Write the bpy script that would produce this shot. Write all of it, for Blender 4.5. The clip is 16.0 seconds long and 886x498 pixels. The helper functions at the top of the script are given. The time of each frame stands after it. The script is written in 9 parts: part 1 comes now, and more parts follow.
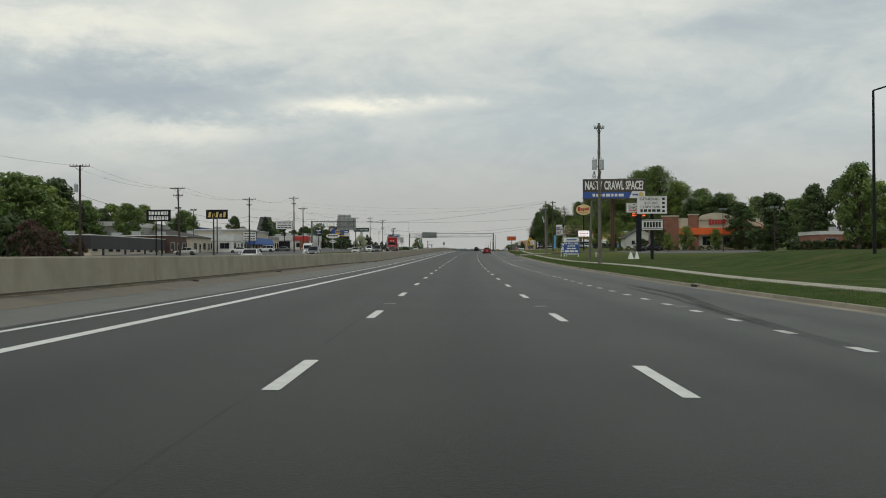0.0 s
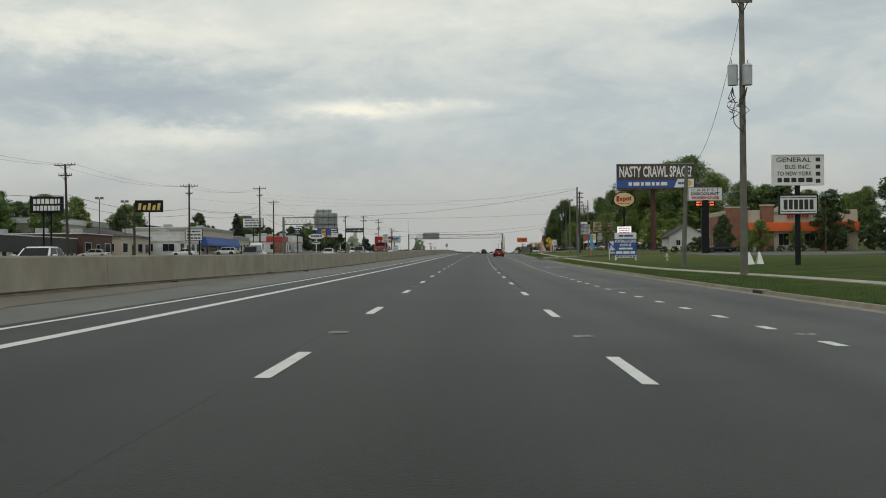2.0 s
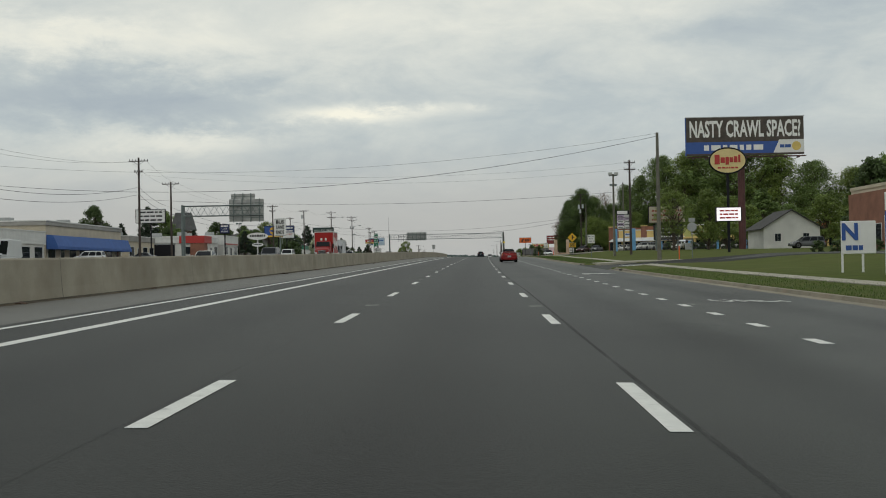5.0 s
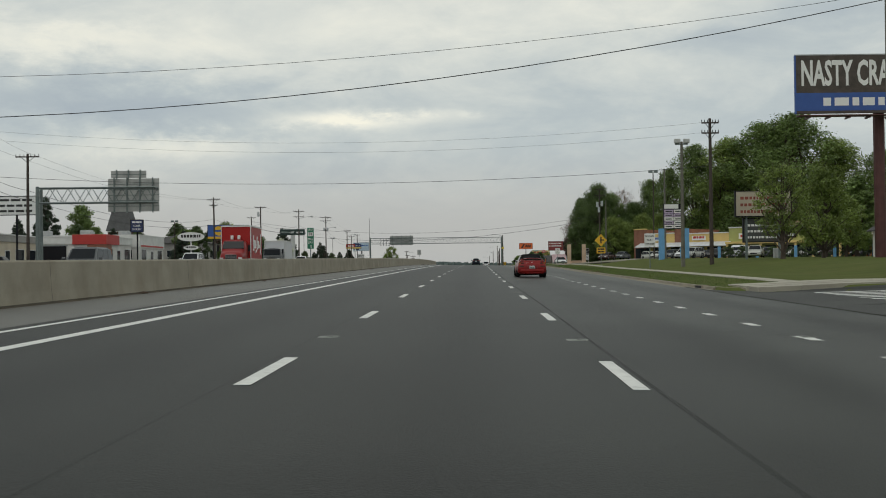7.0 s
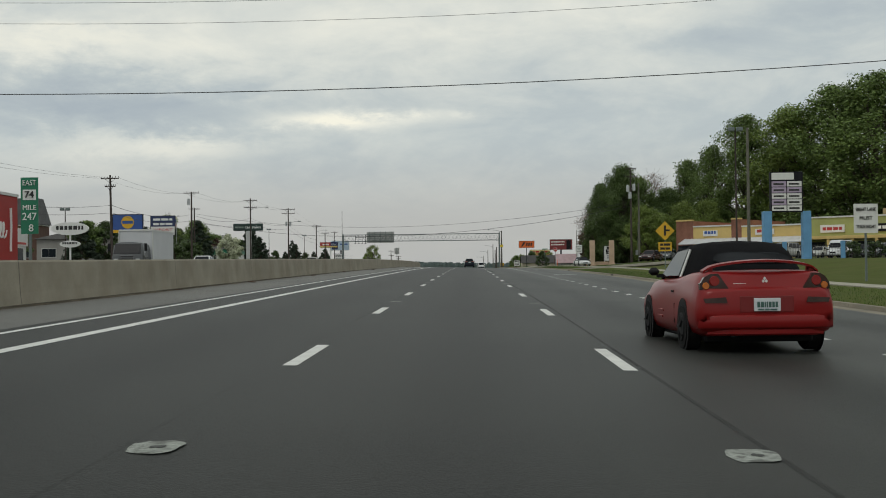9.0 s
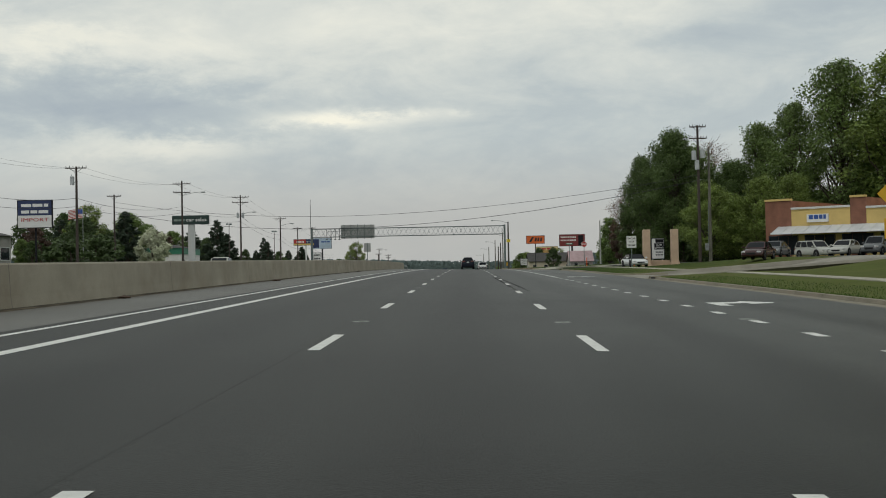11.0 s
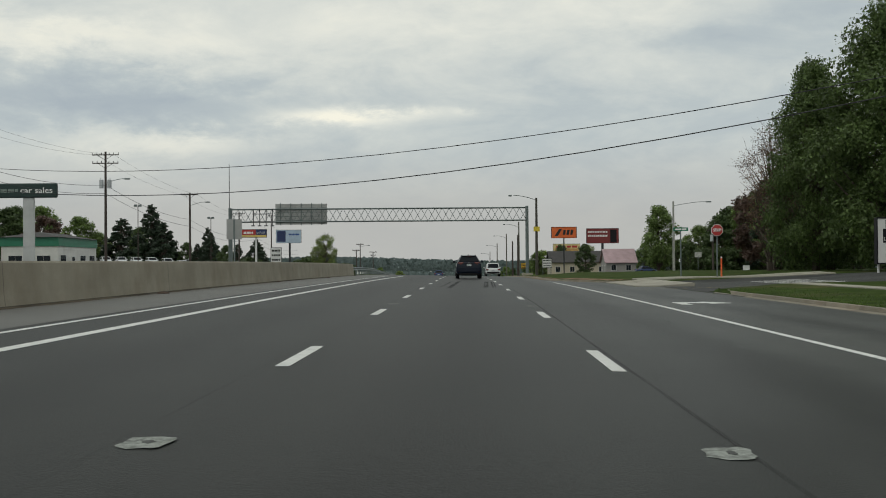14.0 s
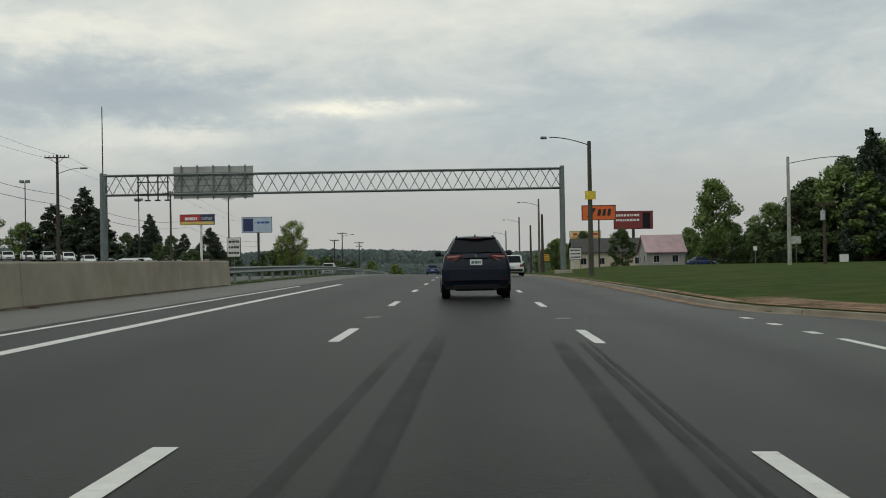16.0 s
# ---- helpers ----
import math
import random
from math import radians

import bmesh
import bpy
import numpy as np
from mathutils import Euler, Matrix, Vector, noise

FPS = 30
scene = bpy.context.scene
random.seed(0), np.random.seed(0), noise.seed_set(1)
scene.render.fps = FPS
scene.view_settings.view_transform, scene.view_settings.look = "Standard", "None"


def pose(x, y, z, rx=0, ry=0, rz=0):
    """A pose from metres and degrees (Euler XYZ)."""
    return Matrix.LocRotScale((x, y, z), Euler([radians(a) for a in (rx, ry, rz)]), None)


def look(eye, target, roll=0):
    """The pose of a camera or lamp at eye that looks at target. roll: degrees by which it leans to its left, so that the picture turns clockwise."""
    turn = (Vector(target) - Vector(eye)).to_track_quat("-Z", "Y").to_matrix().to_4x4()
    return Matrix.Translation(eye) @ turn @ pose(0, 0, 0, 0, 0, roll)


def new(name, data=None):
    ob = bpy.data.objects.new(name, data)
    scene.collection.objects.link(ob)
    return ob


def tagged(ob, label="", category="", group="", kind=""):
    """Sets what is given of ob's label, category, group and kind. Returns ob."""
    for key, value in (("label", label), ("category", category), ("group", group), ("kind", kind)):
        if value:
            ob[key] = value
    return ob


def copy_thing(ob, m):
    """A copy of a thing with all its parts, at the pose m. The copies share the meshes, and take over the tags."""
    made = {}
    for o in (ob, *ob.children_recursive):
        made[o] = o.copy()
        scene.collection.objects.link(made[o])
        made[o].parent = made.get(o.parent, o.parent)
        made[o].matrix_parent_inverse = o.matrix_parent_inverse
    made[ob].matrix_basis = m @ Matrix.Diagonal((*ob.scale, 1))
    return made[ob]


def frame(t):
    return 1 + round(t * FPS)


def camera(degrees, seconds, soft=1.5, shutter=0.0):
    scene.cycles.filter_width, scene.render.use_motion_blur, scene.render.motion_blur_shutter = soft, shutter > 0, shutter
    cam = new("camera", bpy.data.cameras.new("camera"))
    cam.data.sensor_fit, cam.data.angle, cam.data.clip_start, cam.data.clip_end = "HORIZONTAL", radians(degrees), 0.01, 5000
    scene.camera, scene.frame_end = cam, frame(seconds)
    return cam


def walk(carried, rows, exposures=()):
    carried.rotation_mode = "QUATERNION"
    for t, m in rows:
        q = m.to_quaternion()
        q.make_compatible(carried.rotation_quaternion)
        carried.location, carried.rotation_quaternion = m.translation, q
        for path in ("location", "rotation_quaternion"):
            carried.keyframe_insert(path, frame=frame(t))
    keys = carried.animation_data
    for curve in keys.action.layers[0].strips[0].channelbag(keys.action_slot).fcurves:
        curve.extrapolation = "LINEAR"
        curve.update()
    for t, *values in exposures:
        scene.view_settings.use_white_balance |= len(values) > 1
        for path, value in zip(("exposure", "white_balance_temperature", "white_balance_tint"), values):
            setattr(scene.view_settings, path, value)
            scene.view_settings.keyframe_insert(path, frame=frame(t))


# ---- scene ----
# The camera: a car's windscreen, about 1.2 m over the lane.
cam = camera(40.37, 16.0, soft=1.0)
ROWS = [  # seconds, x, y, z, pitch, lean, yaw
    (0.0, -0.217, 0.839, 1.195, 0.404, 0.345, 0.516),
    (0.5, -0.097, 16.028, 1.202, 0.251, 0.466, 0.563),
    (1.0, 0.056, 31.078, 1.225, 0.535, 0.631, 0.569),
    (1.5, 0.195, 45.978, 1.264, 0.507, 0.536, 0.704),
    (2.0, 0.300, 60.932, 1.319, 0.564, 0.472, 0.792),
    (2.5, 0.417, 75.931, 1.388, 0.657, 0.324, 0.836),
    (3.0, 0.565, 90.923, 1.469, 0.667, 0.135, 0.774),
    (3.5, 0.793, 106.070, 1.563, 0.745, 0.670, 0.481),
    (4.0, 1.046, 120.707, 1.664, 0.626, 1.108, 0.557),
    (6.5, 2.156, 192.900, 2.301, 0.983, 0.758, 0.406),
    (7.0, 2.340, 207.536, 2.452, 1.043, 0.641, 0.245),
    (7.5, 2.590, 222.311, 2.608, 1.121, 0.448, 0.067),
    (8.0, 2.876, 237.158, 2.767, 1.053, 0.285, -0.008),
    (8.5, 3.140, 251.821, 2.928, 0.863, 0.560, -0.090),
    (9.0, 3.403, 266.672, 3.092, 1.046, 0.668, -0.143),
    (11.5, 5.338, 339.947, 3.873, 0.963, 1.145, -0.213),
    (12.0, 5.823, 354.721, 4.016, 0.961, 0.897, -0.287),
    (12.5, 6.212, 369.460, 4.155, 0.893, 0.686, -0.181),
    (13.0, 6.512, 383.770, 4.283, 0.832, 0.488, -0.058),
    (13.5, 6.862, 398.257, 4.402, 0.829, 0.870, -0.021),
    (14.0, 7.169, 412.774, 4.512, 0.901, 0.425, -0.062),
    (14.5, 7.465, 427.251, 4.611, 0.876, 0.225, -0.042),
    (15.0, 7.762, 441.692, 4.695, 0.637, 0.671, 0.114),
    (15.5, 8.008, 456.019, 4.766, 0.577, 0.800, -0.078),
    (16.0, 8.348, 470.281, 4.819, 0.493, 0.985, 0.059),
]
walk(cam, [(t, pose(x, y, z, 90 + p, r, w)) for t, x, y, z, p, r, w in ROWS])


# The road's line in plan and profile; u: metres right of the lane's middle, y along, h over the lane.
def poly(s, c):
    return c[0] * s ** 2 + c[1] * s ** 3 + c[2] * s ** 4


XC = (11.823, 2.388, -5.311)
ZC = (9.388, -4.304, -1.398)


def rx(y):
    s = min(max(y, 0.0), 600.0) / 500.0
    v = poly(s, XC)
    if y > 600.0:
        v += (y - 600.0) * 0.003
    return v


def rz(y):
    s = min(max(y, 0.0), 560.0) / 500.0
    v = poly(s, ZC)
    if y > 560.0:
        d = y - 560.0
        v += -0.0082 * d - (0.00004 * d * d if d < 250 else 2.5 + 0.02 * (min(d, 700) - 250))
    return v


CROSS = 0.022


def W(u, y, h=0.0):
    """A place from the road's own measures."""
    return Vector((rx(y) + u, y, rz(y) + h))


def lane_h(u):
    return -CROSS * min(max(u, -12.0), 9.0)

# ---- light ----
def make_world():
    world = bpy.data.worlds.new("sky")
    scene.world = world
    world.use_nodes = True
    nt = world.node_tree
    for n in list(nt.nodes):
        nt.nodes.remove(n)
    N, L = nt.nodes.new, nt.links.new

    def math_(op, a, b=None, c=None):
        n = N("ShaderNodeMath")
        n.operation = op
        for i, v in enumerate((a, b, c)):
            if v is None:
                continue
            if isinstance(v, (int, float)):
                n.inputs[i].default_value = v
            else:
                L(v, n.inputs[i])
        return n.outputs[0]

    def mix(fac, a, b):
        n = N("ShaderNodeMix")
        n.data_type = "RGBA"
        for sock, v in ((n.inputs[0], fac), (n.inputs[6], a), (n.inputs[7], b)):
            if isinstance(v, (int, float)):
                sock.default_value = v
            elif isinstance(v, tuple):
                sock.default_value = (*v, 1)
            else:
                L(v, sock)
        return n.outputs[2]

    def mix_tint(c):
        n = N("ShaderNodeVectorMath")
        n.operation = "MULTIPLY"
        n.inputs[1].default_value = (0.975, 1.0, 0.968)
        L(c, n.inputs[0])
        return n.outputs[0]

    co = N("ShaderNodeTexCoord").outputs["Generated"]
    sep = N("ShaderNodeSeparateXYZ")
    L(co, sep.inputs[0])
    x, y, z = sep.outputs
    # a cloud deck seen from below: the direction spread over a high plane
    den = math_("ADD", math_("MAXIMUM", z, 0.0), 0.10)
    comb = N("ShaderNodeCombineXYZ")
    L(math_("DIVIDE", x, den), comb.inputs[0])
    L(math_("DIVIDE", y, den), comb.inputs[1])

    def noise_(vec, scale, detail, rough, dist=0.0):
        n = N("ShaderNodeTexNoise")
        n.inputs["Scale"].default_value = scale
        n.inputs["Detail"].default_value = detail
        n.inputs["Roughness"].default_value = rough
        n.inputs["Distortion"].default_value = dist
        L(vec, n.inputs["Vector"])
        return n.outputs["Fac"]

    def ramp(v, lo, hi):
        n = N("ShaderNodeMapRange")
        n.interpolation_type = "SMOOTHSTEP"
        n.inputs[1].default_value, n.inputs[2].default_value = lo, hi
        L(v, n.inputs[0])
        return n.outputs[0]

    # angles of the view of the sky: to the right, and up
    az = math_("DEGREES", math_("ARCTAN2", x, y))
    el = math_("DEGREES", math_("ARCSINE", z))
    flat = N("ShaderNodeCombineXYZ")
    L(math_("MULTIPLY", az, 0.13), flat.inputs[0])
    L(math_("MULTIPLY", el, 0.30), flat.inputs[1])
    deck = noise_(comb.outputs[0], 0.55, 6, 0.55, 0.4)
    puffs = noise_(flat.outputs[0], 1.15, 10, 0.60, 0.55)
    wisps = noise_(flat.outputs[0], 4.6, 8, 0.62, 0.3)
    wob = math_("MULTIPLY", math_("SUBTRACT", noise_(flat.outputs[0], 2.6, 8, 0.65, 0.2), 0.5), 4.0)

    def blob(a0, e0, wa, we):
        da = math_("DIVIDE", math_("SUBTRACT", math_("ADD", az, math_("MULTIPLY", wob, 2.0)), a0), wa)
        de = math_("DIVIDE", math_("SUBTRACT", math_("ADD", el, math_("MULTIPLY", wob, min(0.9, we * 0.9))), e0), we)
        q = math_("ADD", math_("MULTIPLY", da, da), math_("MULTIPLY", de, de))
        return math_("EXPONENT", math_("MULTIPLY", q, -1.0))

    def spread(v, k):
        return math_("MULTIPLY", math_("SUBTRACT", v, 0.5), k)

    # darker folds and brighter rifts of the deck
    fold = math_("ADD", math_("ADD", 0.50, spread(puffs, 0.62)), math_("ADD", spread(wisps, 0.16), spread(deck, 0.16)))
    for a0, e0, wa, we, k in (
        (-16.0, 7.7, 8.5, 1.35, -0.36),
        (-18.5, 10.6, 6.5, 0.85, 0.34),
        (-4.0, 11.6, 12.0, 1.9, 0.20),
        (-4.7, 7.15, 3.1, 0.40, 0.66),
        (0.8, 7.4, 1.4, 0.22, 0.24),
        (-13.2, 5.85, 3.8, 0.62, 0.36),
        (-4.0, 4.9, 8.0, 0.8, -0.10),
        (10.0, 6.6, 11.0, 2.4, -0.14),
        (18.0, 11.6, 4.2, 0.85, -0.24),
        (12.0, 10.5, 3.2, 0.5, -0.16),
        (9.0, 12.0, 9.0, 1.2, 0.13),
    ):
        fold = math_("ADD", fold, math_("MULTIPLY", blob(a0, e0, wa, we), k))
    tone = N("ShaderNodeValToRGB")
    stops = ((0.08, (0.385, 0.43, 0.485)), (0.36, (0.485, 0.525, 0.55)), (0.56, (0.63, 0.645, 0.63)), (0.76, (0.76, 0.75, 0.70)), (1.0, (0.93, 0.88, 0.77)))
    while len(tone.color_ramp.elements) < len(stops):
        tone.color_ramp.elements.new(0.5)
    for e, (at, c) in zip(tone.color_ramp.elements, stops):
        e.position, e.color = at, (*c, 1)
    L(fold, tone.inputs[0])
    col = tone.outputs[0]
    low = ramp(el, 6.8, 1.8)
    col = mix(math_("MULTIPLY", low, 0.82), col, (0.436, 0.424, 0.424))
    col = mix_tint(col)
    # the deck is brighter overhead than at the horizon
    lift = math_("ADD", 1.0, math_("MULTIPLY", ramp(z, 0.25, 0.9), 0.25))
    sky = N("ShaderNodeTexSky")
    sky.sky_type = "NISHITA"
    sky.sun_disc = False
    sky.sun_elevation, sky.sun_rotation = radians(48), radians(215)
    bg1, bg2, add = N("ShaderNodeBackground"), N("ShaderNodeBackground"), N("ShaderNodeAddShader")
    L(sky.outputs[0], bg1.inputs[0])
    bg1.inputs[1].default_value = 0.004
    L(col, bg2.inputs[0])
    L(lift, bg2.inputs[1])
    L(bg1.outputs[0], add.inputs[0])
    L(bg2.outputs[0], add.inputs[1])
    out = N("ShaderNodeOutputWorld")
    L(add.outputs[0], out.inputs[0])


make_world()
sun = new("sun", bpy.data.lights.new("sun", "SUN"))
sun.data.energy, sun.data.angle, sun.data.color = 0.5, radians(25), (1.0, 0.96, 0.9)
sun.matrix_world = look((0, 0, 100), (40, 60, 0))

# ---- materials ----
MATS = {}


def mat(name, base, rough=0.8, metal=0.0, var=0.25, scale=3.0, bump=0.1, fine=40.0, tint=None, coords="Object", spec=0.5, island=0.0, rand=0.0, emit=0.0, stain=None):
    """A surface with a base colour that varies at two scales, and a fine relief."""
    if name in MATS:
        return MATS[name]
    m = bpy.data.materials.new(name)
    m.use_nodes = True
    nt = m.node_tree
    N, L = nt.nodes.new, nt.links.new
    b = nt.nodes["Principled BSDF"]
    b.inputs["Roughness"].default_value, b.inputs["Metallic"].default_value = rough, metal
    b.inputs["Specular IOR Level"].default_value = spec
    co = N("ShaderNodeTexCoord").outputs[coords]

    def noise_(s, detail, r=0.55):
        n = N("ShaderNodeTexNoise")
        n.inputs["Scale"].default_value, n.inputs["Detail"].default_value, n.inputs["Roughness"].default_value = s, detail, r
        L(co, n.inputs["Vector"])
        return n.outputs["Fac"]

    def mixc(kind, fac, a, bb):
        n = N("ShaderNodeMix")
        n.data_type, n.blend_type = "RGBA", kind
        for sock, v in ((n.inputs[0], fac), (n.inputs[6], a), (n.inputs[7], bb)):
            if isinstance(v, (int, float)):
                sock.default_value = v
            elif isinstance(v, tuple):
                sock.default_value = (*v, 1)
            else:
                L(v, sock)
        return n.outputs[2]

    def rng(v, lo, hi, a, c):
        n = N("ShaderNodeMapRange")
        for i, k in enumerate((lo, hi, a, c)):
            n.inputs[i + 1].default_value = k
        L(v, n.inputs[0])
        return n.outputs[0]

    dark = tuple(c * (1 - var) for c in base)
    light = tint or tuple(min(1, c * (1 + var)) for c in base)
    big = noise_(scale, 4)
    small = noise_(fine, 3, 0.65)
    col = mixc("MIX", rng(big, 0.3, 0.7, 0, 1), dark, light)
    grain = rng(small, 0.25, 0.75, 1 - var * 0.7, 1 + var * 0.7)
    n = N("ShaderNodeVectorMath")
    n.operation = "SCALE"
    L(col, n.inputs[0])
    L(grain, n.inputs["Scale"])
    col = n.outputs[0]
    if stain:
        tone, sc, lo, hi, amount = stain
        col = mixc("MIX", rng(noise_(sc, 5, 0.6), lo, hi, 0, amount), col, tone)
    if island or rand:
        src = N("ShaderNodeNewGeometry").outputs["Random Per Island"] if island else N("ShaderNodeObjectInfo").outputs["Random"]
        k = island or rand
        n = N("ShaderNodeVectorMath")
        n.operation = "SCALE"
        L(col, n.inputs[0])
        L(rng(src, 0, 1, 1 - k, 1 + k), n.inputs["Scale"])
        col = n.outputs[0]
    L(col, b.inputs["Base Color"])
    if bump:
        bn = N("ShaderNodeBump")
        bn.inputs["Strength"].default_value, bn.inputs["Distance"].default_value = min(1, bump * 3), 0.02
        L(small, bn.inputs["Height"])
        L(bn.outputs[0], b.inputs["Normal"])
    if emit:
        L(col, b.inputs["Emission Color"])
        b.inputs["Emission Strength"].default_value = emit
    MATS[name] = m
    return m


def glass(name, base, rough=0.06):
    m = mat(name, base, rough, 0.0, 0.05, 1.0, 0.0, spec=0.1)
    return m


def leafy(name, base, var=0.35):
    """Leaves: a green that differs from leaf to leaf, a little light passing through."""
    m = mat(name, base, 0.55, 0, 0.3, 0.35, 0.0, 2.0, island=var, spec=0.3)
    if "done" not in m:
        m["done"] = 1
        nt = m.node_tree
        b, out = nt.nodes["Principled BSDF"], nt.nodes["Material Output"]
        tr, mx = nt.nodes.new("ShaderNodeBsdfTranslucent"), nt.nodes.new("ShaderNodeMixShader")
        nt.links.new(b.inputs["Base Color"].links[0].from_socket, tr.inputs[0])
        mx.inputs[0].default_value = 0.22
        nt.links.new(b.outputs[0], mx.inputs[1])
        nt.links.new(tr.outputs[0], mx.inputs[2])
        nt.links.new(mx.outputs[0], out.inputs[0])
    return m


ASPHALT = mat("asphalt", (0.0202, 0.0211, 0.0195), 0.42, 0, 0.30, 0.16, 0.12, 45.0, spec=0.037, stain=((0.025, 0.0265, 0.024), 0.05, 0.5, 0.75, 0.4))


def lane_wear(m):
    """Darker oil bands down the lane centres and paler wheel tracks, from the offset across the road."""
    nt = m.node_tree
    N, L = nt.nodes.new, nt.links.new
    b = nt.nodes["Principled BSDF"]

    def math_(op, a, c=0.0):
        n = N("ShaderNodeMath")
        n.operation = op
        for i, v in enumerate((a, c)):
            if isinstance(v, (int, float)):
                n.inputs[i].default_value = v
            else:
                L(v, n.inputs[i])
        return n.outputs[0]

    at = N("ShaderNodeAttribute")
    at.attribute_name = "across"
    no = N("ShaderNodeTexNoise")
    no.inputs["Scale"].default_value, no.inputs["Detail"].default_value = 0.22, 5
    L(N("ShaderNodeTexCoord").outputs["Object"], no.inputs["Vector"])
    u = math_("ADD", at.outputs["Fac"], math_("MULTIPLY", math_("SUBTRACT", no.outputs["Fac"], 0.5), 0.5))
    ph = math_("MULTIPLY", u, math.tau / 3.66)
    oil = math_("POWER", math_("ADD", math_("MULTIPLY", math_("COSINE", ph), 0.5), 0.5), 3.0)
    track = math_("POWER", math_("ADD", math_("MULTIPLY", math_("COSINE", math_("MULTIPLY", ph, 2.0)), -0.5), 0.5), 2.0)
    k = math_("ADD", math_("ADD", 1.0, math_("MULTIPLY", oil, -0.36)), math_("MULTIPLY", track, 0.05))
    # the outer lanes on the kerb side are older and paler
    side = N("ShaderNodeMapRange")
    side.interpolation_type = "SMOOTHSTEP"
    for i, v in enumerate((-1.0, 7.0, 1.0, 2.9)):
        side.inputs[i + 1].default_value = v
    L(u, side.inputs[0])
    k = math_("MULTIPLY", k, side.outputs[0])
    # long faint streaks along the traffic
    mp = N("ShaderNodeMapping")
    mp.inputs["Scale"].default_value = (2.6, 0.05, 1.0)
    L(N("ShaderNodeTexCoord").outputs["Object"], mp.inputs["Vector"])
    st = N("ShaderNodeTexNoise")
    st.inputs["Scale"].default_value, st.inputs["Detail"].default_value, st.inputs["Roughness"].default_value = 1.0, 6, 0.6
    L(mp.outputs[0], st.inputs["Vector"])
    k = math_("MULTIPLY", k, math_("ADD", 0.79, math_("MULTIPLY", st.outputs["Fac"], 0.42)))
    n = N("ShaderNodeVectorMath")
    n.operation = "SCALE"
    L(b.inputs["Base Color"].links[0].from_socket, n.inputs[0])
    L(k, n.inputs["Scale"])
    L(n.outputs[0], b.inputs["Base Color"])


lane_wear(ASPHALT)


def soften(m, amount, scale):
    """Lets a worn streak fade out at its edges and break up."""
    nt = m.node_tree
    N, L = nt.nodes.new, nt.links.new
    at = N("ShaderNodeAttribute")
    at.attribute_name = "fade"
    no = N("ShaderNodeTexNoise")
    no.inputs["Scale"].default_value, no.inputs["Detail"].default_value = scale, 6
    L(N("ShaderNodeTexCoord").outputs["Object"], no.inputs["Vector"])
    r = N("ShaderNodeMapRange")
    r.inputs[1].default_value, r.inputs[2].default_value, r.inputs[3].default_value, r.inputs[4].default_value = 0.3, 0.6, 0.35 * amount, amount
    L(no.outputs["Fac"], r.inputs[0])
    x = N("ShaderNodeMath")
    x.operation = "MULTIPLY"
    L(at.outputs["Fac"], x.inputs[0])
    L(r.outputs[0], x.inputs[1])
    L(x.outputs[0], nt.nodes["Principled BSDF"].inputs["Alpha"])
    return m


def note(ob, name, values):
    """Stores a number for each corner point of a mesh."""
    a = ob.data.attributes.new(name, "FLOAT", "POINT")
    a.data.foreach_set("value", np.array(values, dtype=np.float32))
    return ob


ASPHALT_SIDE = mat("asphalt_side", (0.055, 0.056, 0.053), 0.85, 0, 0.18, 0.3, 0.3, 45.0, spec=0.3)
ASPHALT_OLD = mat("asphalt_old", (0.105, 0.105, 0.10), 0.9, 0, 0.16, 0.2, 0.3, 45.0, spec=0.3)
PAINT_WHITE = mat("road_paint", (0.62, 0.62, 0.59), 0.7, 0, 0.10, 4.0, 0.2, 60.0, stain=((0.16, 0.16, 0.155), 5.0, 0.60, 0.78, 0.7))
CONCRETE = mat("concrete", (0.305, 0.276, 0.216), 0.9, 0, 0.14, 0.8, 0.10, 30.0, stain=((0.185, 0.150, 0.105), 0.55, 0.45, 0.75, 0.6))
CONCRETE_PALE = mat("concrete_walk", (0.31, 0.29, 0.235), 0.9, 0, 0.15, 0.6, 0.2, 30.0, rand=0.07)
KERB = mat("kerb_concrete", (0.205, 0.182, 0.138), 0.9, 0, 0.2, 1.2, 0.2, 30.0, rand=0.1, stain=((0.22, 0.14, 0.09), 0.8, 0.5, 0.8, 0.5))
GRASS_SOIL = mat("grass_ground", (0.027, 0.050, 0.008), 0.95, 0, 0.30, 0.8, 0.14, 5.0, tint=(0.050, 0.078, 0.013), spec=0.05, stain=((0.105, 0.086, 0.042), 0.24, 0.50, 0.72, 0.55))


def dry_turf(m, tone, amount):
    """Mixes an olive, drier tone into turf where the ground is marked as dry."""
    nt = m.node_tree
    N, L = nt.nodes.new, nt.links.new
    b = nt.nodes["Principled BSDF"]
    at = N("ShaderNodeAttribute")
    at.attribute_name = "dry"
    x = N("ShaderNodeMath")
    x.operation = "MULTIPLY"
    x.inputs[1].default_value = amount
    L(at.outputs["Fac"], x.inputs[0])
    n = N("ShaderNodeMix")
    n.data_type = "RGBA"
    L(x.outputs[0], n.inputs[0])
    L(b.inputs["Base Color"].links[0].from_socket, n.inputs[6])
    n.inputs[7].default_value = (*tone, 1)
    L(n.outputs[2], b.inputs["Base Color"])


